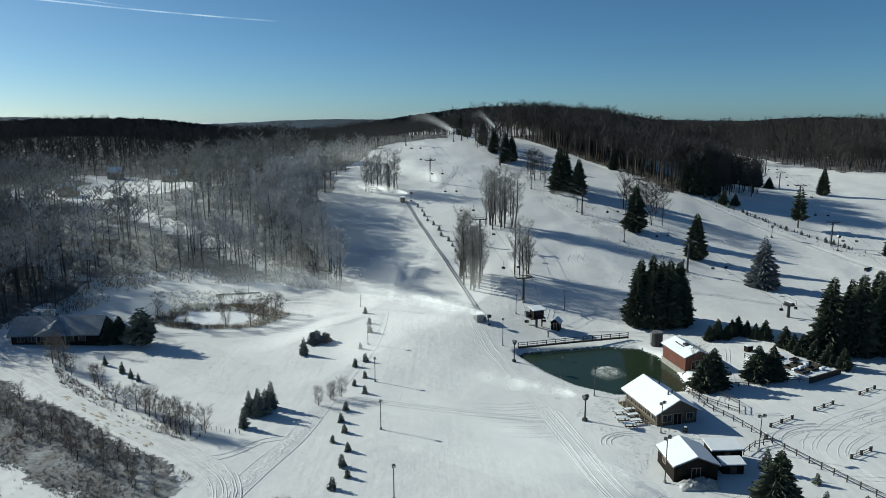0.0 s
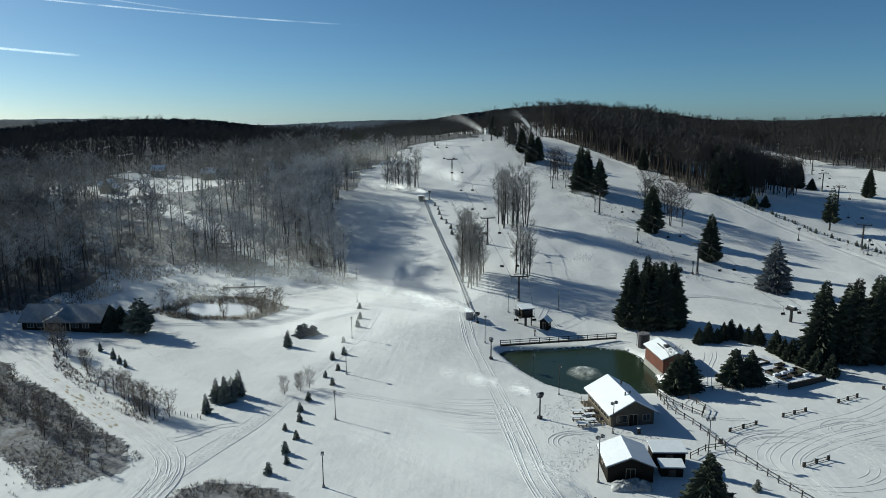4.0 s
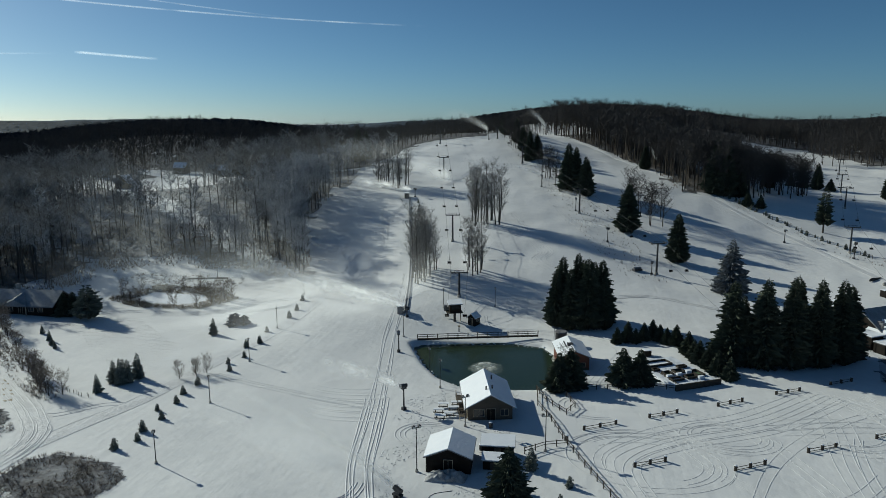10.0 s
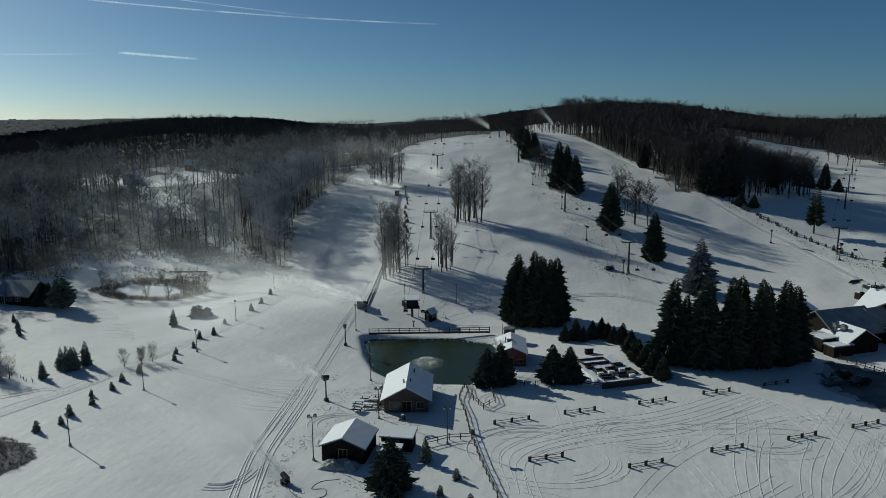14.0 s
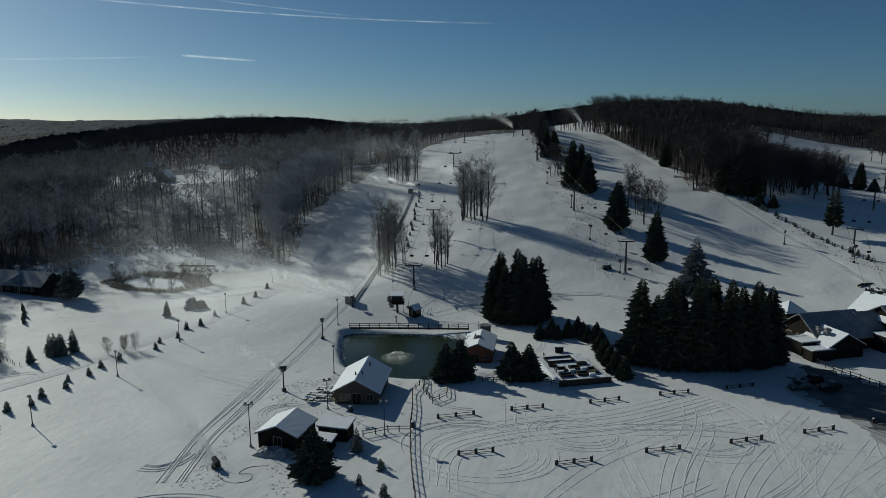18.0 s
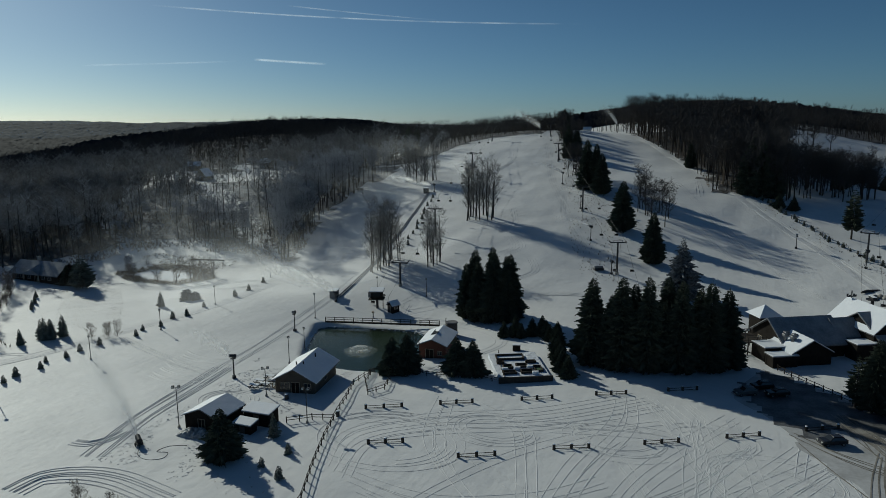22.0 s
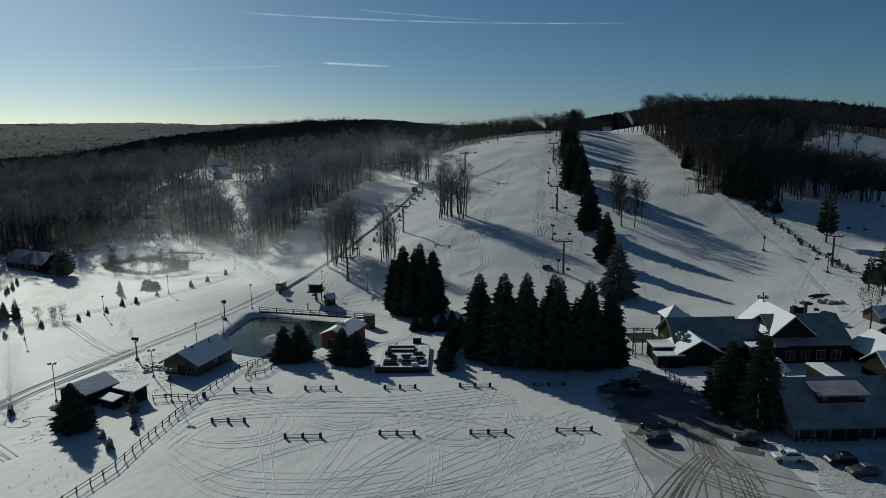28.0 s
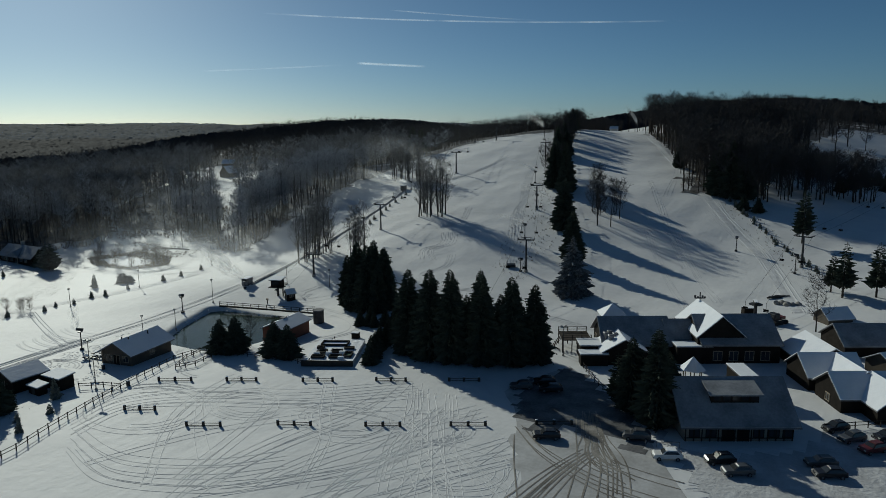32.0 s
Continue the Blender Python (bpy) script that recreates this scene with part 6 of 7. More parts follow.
logs = empty("log_pile", 143.6, 224.4, gz(143.6, 224.4), 25, "snow-dusted brown logs and rocks at the edge of the run", "log pile")
for k in range(6):
    part("log", rod((-2.0 + 0.5 * k, -0.8 + 0.35 * k, 0.25 + 0.12 * (k % 2)), (1.0 + 0.6 * k, -0.2 + 0.2 * k, 0.3 + 0.15 * (k % 2)), 0.24, 0.2, 7), BARK_GREY, logs)
rocks = empty("boulders", 147.0, 218.8, gz(147.0, 218.8), 0, "dark boulders capped with snow beside the run", "boulders")
for k in range(5):
    bm = bmesh.new()
    bmesh.ops.create_icosphere(bm, subdivisions=2, radius=0.7 + 0.12 * (k % 3))
    for v in bm.verts:
        v.co = v.co * (1 + 0.3 * noise.noise(v.co * 1.7 + Vector((k, 0, 0)))) + Vector((-2.2 + 1.2 * k, 0.6 * math.sin(2.1 * k), 0.2))
    part("boulder", bm, STONE, rocks)


# ---- road, tracks and packed snow ----
trk = random.Random(12)


def side_lines(pts, offsets):
    """Lines running beside a path at the given offsets."""
    out = []
    for o in offsets:
        line = []
        for i, (x, y) in enumerate(pts):
            x2, y2 = pts[min(i + 1, len(pts) - 1)]
            x1, y1 = pts[max(i - 1, 0)]
            k = max(math.hypot(x2 - x1, y2 - y1), 1e-6)
            w = o + 0.2 * math.sin(0.17 * i + 7 * o)
            line.append((x - (y2 - y1) / k * w, y + (x2 - x1) / k * w))
        out.append(line)
    return out


FIELD = [(57, 110), (52.5, 104), (60, 88), (66, 68), (75, 52), (165, 60), (150, 100), (136, 118), (122, 122), (112, 135), (96, 136), (80, 127), (66, 120)]
paths = []
SWEEPS = [[(61, 88), (59, 98), (68, 107), (83, 115), (98, 129)], [(87, 83), (77, 93), (71, 102), (67, 115)], [(91, 85), (86, 101), (82, 110), (72, 116)], [(93, 86), (94, 100), (97, 117), (95, 130)],
          [(105, 93), (99, 104), (92, 112), (84, 122)], [(65, 86), (79, 84), (91, 90), (98, 97)], [(123, 103), (112, 111), (103, 115), (86, 111)], [(100, 90), (104, 103), (114, 125)], [(114, 98), (108, 109), (105, 120), (99, 129)]]
for k, way in enumerate(SWEEPS):
    for j in range(4 if k in (0, 5) else 2):
        o = (j - 1) * 1.9 + trk.uniform(-0.6, 0.6)
        pts = spline([(x + o * trk.uniform(0.7, 1.2), y - o * trk.uniform(0.5, 1.0)) for x, y in way])
        paths += side_lines([q for q in pts if inside(np.array(q[0]), np.array(q[1]), FIELD)], (-0.75, 0.75))
for k in range(9):
    x, y = trk.uniform(66, 130), trk.uniform(68, 118)
    a, bend = trk.uniform(0, 6.283), trk.uniform(-0.03, 0.03)
    pts = []
    for _ in range(trk.randrange(18, 46)):
        pts.append((x, y))
        x, y = x + 1.6 * math.cos(a), y + 1.6 * math.sin(a)
        a += bend + trk.uniform(-0.03, 0.03)
        if not inside(np.array(x), np.array(y), FIELD):
            break
    if len(pts) > 6:
        paths += side_lines(pts, (-0.75, 0.75))
for cx, cy, r0, r1 in ((64, 98, 7, 11), (96, 112, 5, 8), (109, 117, 4, 7), (78, 108, 4, 6), (118, 108, 5, 8)):
    for k in range(4):
        r, a0, n = trk.uniform(r0, r1), trk.uniform(0, 6.283), trk.randrange(18, 34)
        pts = [(cx + r * 1.15 * math.cos(a0 + 0.12 * i), cy + r * 0.85 * math.sin(a0 + 0.12 * i)) for i in range(n)]
        paths += side_lines([q for q in pts if inside(np.array(q[0]), np.array(q[1]), FIELD)], (-0.75, 0.75))
for ax, ay, bx, by, n in [(102, 128, 126, 96, 6), (108, 124, 112, 88, 4), (118, 118, 100, 84, 4), (112, 110, 134, 98, 4), (124, 116, 108, 92, 4)]:
    for k in range(n):
        o = trk.uniform(-4.0, 4.0)
        pts = spline([(ax + o, ay + 0.4 * o), ((ax + bx) / 2 + o + trk.uniform(-2, 2), (ay + by) / 2 + 0.4 * o), (bx + 1.5 * o, by + trk.uniform(-5, 5))])
        paths += side_lines([q for q in pts if inside(np.array(q[0]), np.array(q[1]), FIELD)], (-0.75, 0.75))
ribbons("tyre_tracks", [p for p in paths if len(p) > 2], 0.15, 0.02, SNOW, 0.02, "criss-cross tyre tracks pressed into the snowy field", "tyre tracks", "stuff")

RUN_TRACK = spline([(18.6, 113.5), (13.7, 137.6), (10.7, 152.2), (7.0, 178), (3.5, 200)])
runs = side_lines(RUN_TRACK, (-1.35, -1.05, -0.75, 0.75, 1.05, 1.35))
runs += side_lines(spline([(95.5, 300), (88, 345), (72, 380), (50, 420)]), (-1.2, 0, 1.2))
runs += side_lines(spline([(150, 235), (128, 270), (108, 298), (92, 335)]), (-1.4, -0.4, 0.8, 1.6))
runs += side_lines(spline([(72, 216), (52, 262), (32, 312), (17, 360), (8, 384)]), (-1.4, -0.5, 0.5, 1.4))
runs += side_lines(spline([(28, 172), (34, 186), (46, 178), (58, 160)]), (-0.8, 0.8))
runs += side_lines(spline([(30, 172), (33, 164), (44, 163), (58, 158), (64, 150), (60, 138), (57, 128)]), (-0.8, 0.8, 1.6))
runs += side_lines(spline([(-15.3, 175), (-16, 152), (-20, 125), (-23.5, 104), (-27, 92), (-31, 76)]), (-2.6, -1.1, 0.8))
runs += side_lines(spline([(-23.5, 104), (-29, 103), (-36, 97), (-48, 104.5)]), (-0.8, 0.8))
runs += side_lines(spline([(-15.5, 165), (-22, 178), (-34, 187), (-46, 190), (-36, 197), (-52, 215), (-74, 233), (-108, 260), (-172, 310)]), (-1.5, -0.6, 0.6, 1.5))
runs += side_lines(spline([(-20, 172), (-30, 166), (-48, 163), (-66, 161)]), (-0.8, 0.7))
runs += side_lines([(-59 + 25 * math.cos(0.07 * i - 1.5), 175 + 14.5 * math.sin(0.07 * i - 1.5)) for i in range(44)], (-1.6, -0.7, 0.2, 1.1, 2.0))
runs += side_lines(spline([(-19, 178), (-28, 176), (-36, 172), (-38, 182), (-44, 189)]), (-0.8, 0.8))
for way in ([(38, 232), (43, 222), (41, 214), (46, 206)], [(41, 233), (46, 223), (44, 214), (50, 207)], [(52, 214), (56, 204), (53, 196), (59, 190)], [(30, 262), (36, 246), (34, 236)], [(-2, 300), (6, 330), (0, 352)], [(60, 240), (50, 262), (44, 286)], [(118, 240), (108, 262), (96, 290), (84, 318)],
            [(132, 214), (120, 240), (106, 272)], [(126, 206), (112, 236), (98, 268)], [(60, 186), (76, 190), (96, 182), (118, 178)], [(-14, 232), (-18, 256), (-14, 276)], [(-10, 222), (-16, 246), (-24, 270)]):
    runs += side_lines(spline(way), (-1.0, -0.4, 0.5, 1.1))
ribbons("groomer_tracks", runs, 0.22, 0.03, PACKED_SHADE, 0.03, "groomer and sled tracks along the runs and the drive", "snow tracks", "stuff")
# ploughed loops below the sheds and at the lodge
loops = []
for cx, cy, r0, a0, a1 in [(31, 101, 4.0, 0.5, 4.6), (31, 101, 4.8, 0.4, 4.4), (31, 101, 5.6, 0.4, 4.2), (58, 117, 6, 2.2, 5.0), (58, 117, 7, 2.2, 5.0), (64, 99, 10, 1.6, 4.2), (64, 99, 11.5, 1.6, 4.4)]:
    loops.append([(cx + r0 * math.cos(a0 + (a1 - a0) * i / 24), cy + 0.8 * r0 * math.sin(a0 + (a1 - a0) * i / 24)) for i in range(25)])
ribbons("ploughed_loops", loops, 0.24, 0.035, PACKED_SHADE, 0.03, "curved plough marks in the snow by the sheds", "snow tracks", "stuff")

# the drive to the bungalow: packed rough snow with worn ruts
DRIVE_LINE = spline([(-104, 147), (-80, 128), (-62, 114), (-40, 98), (-31, 88), (-30, 74), (-31, 55)])
ribbons("drive", side_lines(DRIVE_LINE, (-1.1, 1.1)), 2.6, 0.05, DRIVE, 0.02, "packed rough snow on the drive to the bungalow", "drive", "structure")
ruts = []
for o in (-2.0, -1.5, -1.0, -0.4, 0.3, 0.8, 1.2, 1.7, 2.2):
    line = side_lines(DRIVE_LINE, (o,))[0]
    k = 0
    while k < len(line) - 8:
        n = trk.randrange(8, 26)
        ruts.append([(x + trk.uniform(-0.08, 0.08), y + trk.uniform(-0.08, 0.08)) for x, y in line[k:k + n]])
        k += n + trk.randrange(0, 7)
ribbons("lane", side_lines(spline([(-15.3, 175), (-16, 152), (-20, 125), (-23.5, 104), (-27, 92), (-31, 76)]), (-0.9,)), 3.6, 0.05, DRIVE, 0.01, "packed snow lane along the young firs", "lane", "structure")
ribbons("drive_ruts", ruts, 0.2, 0.03, PACKED_SHADE, 0.08, "uneven wheel ruts along the drive", "snow tracks", "stuff")
# deep groomer track past the ground snow gun, its turn, and hoses trodden into the snow
deep = side_lines(spline([(18.6, 114), (19.2, 111.2), (21.2, 100), (23.0, 89.9), (25.2, 82.5), (27.2, 76.7)]), (-2.0, -1.7, -1.35, -1.0, -0.7, 0.6, 0.9, 1.25, 1.6, 1.9))
deep += side_lines(spline([(24.6, 84.6), (24.4, 81.5), (22.9, 79.4), (20.4, 79.0)]), (-0.9, -0.6, -0.2, 0.2, 0.6, 0.9))
deep += side_lines(spline([(-17.1, 120.1), (-5.9, 116.3), (7.0, 112.4), (18.0, 110.0)]), (-0.9, -0.5, 0.5, 0.9))
ribbons("groomer_tracks", deep, 0.26, 0.06, PACKED_SHADE, 0.02, "deep groomer tracks turning beside the snow gun", "snow tracks", "stuff")
RUN_LANE = spline([(23.8, 483.6), (87.1, 351.3), (117.4, 290.3), (136.6, 255.9), (150.7, 212.9)])
ribbons("run_lane", side_lines(RUN_LANE, (0.0,)), 3.2, 0.05, DRIVE, 0.02, "packed snowcat lane down the edge of the main run", "lane", "structure")
ribbons("groomer_tracks", side_lines(RUN_LANE, (-1.6, -1.2, 1.2, 1.6, 2.6)), 0.34, 0.07, PACKED_SHADE, 0.03, "deep snowcat tracks down the edge of the main run", "snow tracks", "stuff")
PLOUGH = spline([(24.0, 65.5), (24.4, 70.5), (29.1, 73.9), (36.3, 75.3), (46.6, 74.2)])
ribbons("ploughed_loops", side_lines(PLOUGH, (0.0, -0.6, -1.2, -1.9, -2.5, -3.2, -4.0)), 0.26, 0.06, PACKED_SHADE, 0.02, "wide curved plough furrows below the sheds", "snow tracks", "stuff")
hose = spline([(31.2, 81.6), (33.0, 79.6), (35.4, 79.0), (37.2, 80.2), (36.6, 81.8), (34.8, 81.4), (35.2, 83.4), (37.5, 84.6)], 0.5)
ribbons("water_hose", [hose], 0.07, 0.06, RUBBER, 0.0, "dark water hose of the snow gun lying in loops", "hose")
steps = []
for k in range(2600):
    x, y = trk.uniform(21, 44), trk.uniform(76, 124)
    if x < 22 + 0.12 * (110 - y) + 2 * math.sin(y * 0.3):
        continue
    a = trk.uniform(0, 6.283)
    if math.sin(x * 0.5 + 1.7 * math.sin(y * 0.3)) > 0:
        steps.append([(x, y), (x + 0.3 * math.cos(a), y + 0.3 * math.sin(a))])
for k in range(260):
    x, y = uv(trk.uniform(-4, 34), trk.uniform(-16, -2))
    a = radians(OA) + trk.gauss(0, 0.25)
    n = trk.uniform(0.8, 3.0)
    steps.append([(x, y), (x + n * math.cos(a), y + n * math.sin(a))])
ribbons("footprints", steps, 0.2, 0.04, PACKED_SHADE, 0.01, "trodden footprints and scuffs in the snow", "footprints", "stuff")
# rows of cut stubble in the meadow
V, F, pl = [], [], []
for k in range(5):
    a = 1.257 * k
    V += [(0.1 * math.cos(a), 0.1 * math.sin(a), 0), (0.1 * math.cos(a + 0.5), 0.1 * math.sin(a + 0.5), 0), (0.22 * math.cos(a + 0.2), 0.22 * math.sin(a + 0.2), 0.5)]
    F.append((3 * k, 3 * k + 1, 3 * k + 2))
for k in range(34):
    for i in range(60):
        x, y = -76 + 1.15 * k + 0.3 * i + trk.uniform(-0.12, 0.12), 150 - 0.95 * k - 0.9 * 0.2 * i + 0.55 * i * 0.5 + trk.uniform(-0.12, 0.12)
        if trk.random() < 0.7 and -78 < x < -33 and 122 < y < 160:
            pl.append((x, y, gz(x, y) - 0.02, trk.uniform(0.35, 0.7), trk.uniform(0, 6.28), 0.8))
tagged(scatter("stubble", V, F, pl, BRUSH_FROST), "rows of frosted stubble showing through the meadow snow", "stubble", kind="stuff")
# windrows blown across the beginners' slope
rows_ = []
for k in range(13):
    cx, cy, r = 11.0 + 0.35 * k, 121.5 - 1.15 * k + trk.uniform(-0.2, 0.2), trk.uniform(8.5, 10.5)
    a0, a1 = trk.uniform(-2.5, -2.2), trk.uniform(-1.0, -0.6)
    rows_.append([(cx + r * math.cos(a0 + (a1 - a0) * i / 14), cy + 0.5 * r * math.sin(a0 + (a1 - a0) * i / 14)) for i in range(15)])
ribbons("wind_ripples", rows_, 0.7, 0.07, SNOW, 0.0, "low wind ripples across the open snow", "snow drift", "stuff")

# the bare car park entrance and its dark wheel marks
LEFT_EDGE = spline([(111.5, 138), (121, 121), (129.5, 105.6), (141, 84)], 2.0)
RIGHT_EDGE = spline([(117, 153), (133, 139), (143, 123), (160, 98)], 2.0)
n = 40
V = []
for i in range(n + 1):
    a, b = LEFT_EDGE[round(i / n * (len(LEFT_EDGE) - 1))], RIGHT_EDGE[round(i / n * (len(RIGHT_EDGE) - 1))]
    for j in range(13):
        x, y = a[0] + (b[0] - a[0]) * j / 12 + (0.9 * math.sin(0.9 * i + 2 * math.sin(0.37 * i)) if j == 0 else 0), a[1] + (b[1] - a[1]) * j / 12
        V.append((x, y, gz(x, y) + 0.04))
F = [(i * 13 + j, i * 13 + j + 1, i * 13 + j + 14, i * 13 + j + 13) for i in range(n) for j in range(12)]
patch("trodden_yard", [(134.5, 141), (139, 131), (144.5, 123.5), (153, 110), (164, 104), (182, 118), (182, 152), (171, 156), (160, 146), (157, 138), (148, 129.5), (142, 131), (138, 140)], 1.5, YARD_SNOW, 0.05, "trodden and driven-over yard snow before the lodge, its colour dimmed for weaker light", "yard snow", 0.4)
tagged(mesh_ob("car_park", V, F, ASPHALT), "thinly snowed asphalt entrance of the car park", "car park", kind="structure")
patch("bare_asphalt", [(112.5, 139), (118.5, 126.5), (123.5, 122.5), (128, 126), (133, 128), (138, 124), (141.5, 126), (134, 138), (126, 146.5), (118, 153)], 0.8, SHADED_ASPHALT, 0.06, "wet asphalt driven bare of snow between the parked cars, darkened for shade", "asphalt", 1.1)
marks = []
for k in range(15):
    o = trk.uniform(-1.6, 1.6)
    ex, ey = trk.choice(((139, 108), (144, 111), (150, 114), (154, 118)))
    pts = spline([(127.5 + 0.5 * o, 135 + o), (131 + o, 127 + 0.4 * o), (135.5 + 1.4 * o, 119 + 0.9 * o), (ex + 2 * o, ey + trk.uniform(-2, 2))], 1.0)
    i = trk.randrange(0, 10)
    marks += side_lines(pts[i:i + trk.randrange(12, 26)], (-0.72, 0.72))
for k in range(5):
    o = trk.uniform(-1.5, 1.5)
    pts = spline([(133 + o, 122), (131.5 + 1.5 * o, 113), (131 + 2.4 * o, 102)], 1.0)
    marks += side_lines(pts[trk.randrange(0, 6):], (-0.72, 0.72))
for o in (0.0, 1.3):
    marks += side_lines(spline([(120.5 + o, 124 - o), (127 + o, 118.5 - o), (137 + o, 114.5 - o), (150 + o, 114 - o)], 1.0), (-0.72, 0.72))
marks += side_lines(spline([(131, 103), (137, 107), (147, 109.5)], 1.0), (-0.72, 0.72))
marks.append(spline([(121.3, 121), (124.5, 114.5), (129.6, 105.4)], 1.0))
ribbons("wheel_marks", marks, 0.2, 0.006, TYRE_MARK, 0.07, "dark wheel marks worn through the snow at the entrance", "wheel marks", "stuff")
for k in range(34):
    f = trk.random()
    x, y = -74 + 28 * f + trk.uniform(-1.2, 1.2), 122.4 - 21.5 * f + trk.uniform(-0.9, 0.9)
    rx, ry = trk.uniform(0.3, 1.1), trk.uniform(0.12, 0.35)
    c, s = math.cos(-0.65), math.sin(-0.65)
    V, F = [(x, y, gz(x, y) + 0.13)], []
    for i in range(9):
        a, q = 6.283 * i / 9, trk.uniform(0.6, 1.25)
        px, py = x + q * (rx * math.cos(a) * c - ry * math.sin(a) * s), y + q * (rx * math.cos(a) * s + ry * math.sin(a) * c)
        V.append((px, py, gz(px, py) + 0.07))
        F.append((0, 1 + i, 1 + (i + 1) % 9))
    tagged(mesh_ob("thawed_patch", V, F, DIRT), "brown thawed gravel showing through the packed drive", "gravel patch", "thawed patches on the drive")



# ---- brush, reeds and hedges ----
def tufts(name, label, category, poly, step, hmin, hmax, material, seed, holes=0.25, blades=12):
    rg = np.random.RandomState(seed)
    V, F = [], []
    for k in range(blades):
        a, t = rg.rand() * 6.283, 0.25 + 0.75 * rg.rand()
        bx, by = 0.25 * math.cos(a) * rg.rand(), 0.25 * math.sin(a) * rg.rand()
        s = len(V)
        V += [(bx - 0.03, by, 0), (bx + 0.03, by + 0.02, 0), (bx + 0.55 * math.cos(a) * (1.2 - t), by + 0.55 * math.sin(a) * (1.2 - t), t)]
        F.append((s, s + 1, s + 2))
    xs, ys = [p[0] for p in poly], [p[1] for p in poly]
    X, Y = np.meshgrid(np.arange(min(xs), max(xs), step), np.arange(min(ys), max(ys), step))
    X, Y = (X + rg.uniform(-0.5, 0.5, X.shape) * step).ravel(), (Y + rg.uniform(-0.5, 0.5, Y.shape) * step).ravel()
    clump = np.sin(X * 0.35 + 1.3 * np.sin(Y * 0.21)) + np.cos(Y * 0.31 + X * 0.13)
    ok = inside(X, Y, poly) & (clump > -2 + 4 * holes * rg.rand(len(X)) * 1.6)
    X, Y = X[ok], Y[ok]
    sc = rg.uniform(hmin, hmax, len(X))
    ob = scatter(name, V, F, np.stack([X, Y, ground(X, Y) - 0.05, sc, rg.uniform(0, 6.28, len(X)), np.ones(len(X))], -1), material)
    return tagged(ob, label, category, kind="stuff")


BRUSH_FIELD = [(-100, 136), (-83, 125.2), (-64.6, 112.4), (-48.6, 99.9), (-36, 90.7), (-36.5, 85.5), (-46, 80), (-62, 92), (-75, 98), (-92, 108), (-112, 122)]
tufts("brush", "tangled dead brown brush and grass beside the drive", "brush", BRUSH_FIELD, 0.5, 0.35, 0.95, BRUSH, 31, 0.5)
tufts("frosted_grass", "frosted dead grass among the brush beside the drive", "grass", BRUSH_FIELD, 0.5, 0.3, 0.75, BRUSH_FROST, 41, 0.3)
tufts("grass_tufts", "snow-dusted grass tufts on rough ground", "grass", [(-112, 122), (-92, 108), (-75, 98), (-62, 92), (-46, 80), (-40, 60), (-120, 60), (-140, 110)], 1.5, 0.4, 0.8, BRUSH, 32, 0.5, 8)
tufts("brush", "dark dead brush in the hollow by the drive", "brush", [(-27, 82.4), (-22.9, 85.4), (-14, 83.5), (-8.2, 80), (-9, 74), (-18, 70), (-27, 76)], 0.48, 0.45, 1.1, BRUSH, 33, 0.15)
tufts("hedge_brush", "dead undergrowth of the hedge between drive and meadow", "hedge", [(-84, 138.5), (-67, 123.5), (-51, 112.5), (-38, 104.5), (-41.6, 101.8), (-54.2, 109.5), (-75, 126)], 0.5, 0.4, 0.95, BRUSH, 34, 0.55, 12)
tufts("frosted_grass", "frosted tufts in the hedge between drive and meadow", "grass", [(-84, 138.5), (-67, 123.5), (-51, 112.5), (-38, 104.5), (-41.6, 101.8), (-54.2, 109.5), (-75, 126)], 0.6, 0.4, 0.9, BRUSH_FROST, 44, 0.5, 10)
REED_RING = [(-78.4, 170.3), (-65.5, 164.9), (-47.4, 166.9), (-41.0, 177.3), (-51.7, 186.5), (-72.8, 186.5)]
REED_IN = [(-72, 171.5), (-62, 168.5), (-53, 169.5), (-49, 176), (-54, 180), (-70, 180)]
tufts("reeds", "tall tawny reeds round the frozen pond", "reeds", REED_RING + [REED_RING[0]] + [REED_IN[0]] + REED_IN[::-1], 0.55, 0.7, 1.6, REED, 35, 0.34)
tufts("bank_scrub", "dark scrub on the bank behind the frozen pond", "scrub", [(-82, 178), (-74, 184), (-52, 186), (-44, 190), (-50, 197), (-70, 198), (-86, 196)], 1.1, 0.7, 1.6, BRUSH, 36, 0.45)
for x, y, h in [(-66, 167, 5), (-56, 167.5, 5.5), (-50, 169.5, 5), (-47.5, 173, 6), (-45, 176, 6), (-70, 169, 4), (-44.5, 179.5, 5), (-76, 174, 5), (-74, 180, 4), (-62, 183, 4), (-57, 184, 4.5)]:
    grow(SHRUB[rnd.randrange(2)], used, x, y, h / 4.5, rnd.uniform(0, 360), "bare willow shrub at the frozen pond")
FROZEN = patch("frozen_pond", [(p[0], p[1]) for p in REED_IN], 1.0, ROOF_SNOW, 0.05, "flat snow-covered frozen pond among reeds", "frozen pond", 0.2)
tufts("undergrowth", "dark leafless undergrowth at the foot of the woods", "undergrowth", [(-107, 160), (-96, 178), (-92, 194), (-86, 205), (-68, 204), (-52, 206), (-42, 200), (-28, 198), (-34, 216), (-45, 240), (-60, 250), (-90, 250), (-150, 230), (-160, 170)], 1.0, 0.9, 1.9, BRUSH, 38, 0.35, 8)
tufts("undergrowth", "dark leafless undergrowth below the hilltop woods", "undergrowth", [(98, 311), (116, 306), (126, 310), (124, 347), (125, 430), (60, 440), (50, 430), (72, 396), (90, 354)], 1.6, 0.9, 2.0, BRUSH, 39, 0.3, 10)
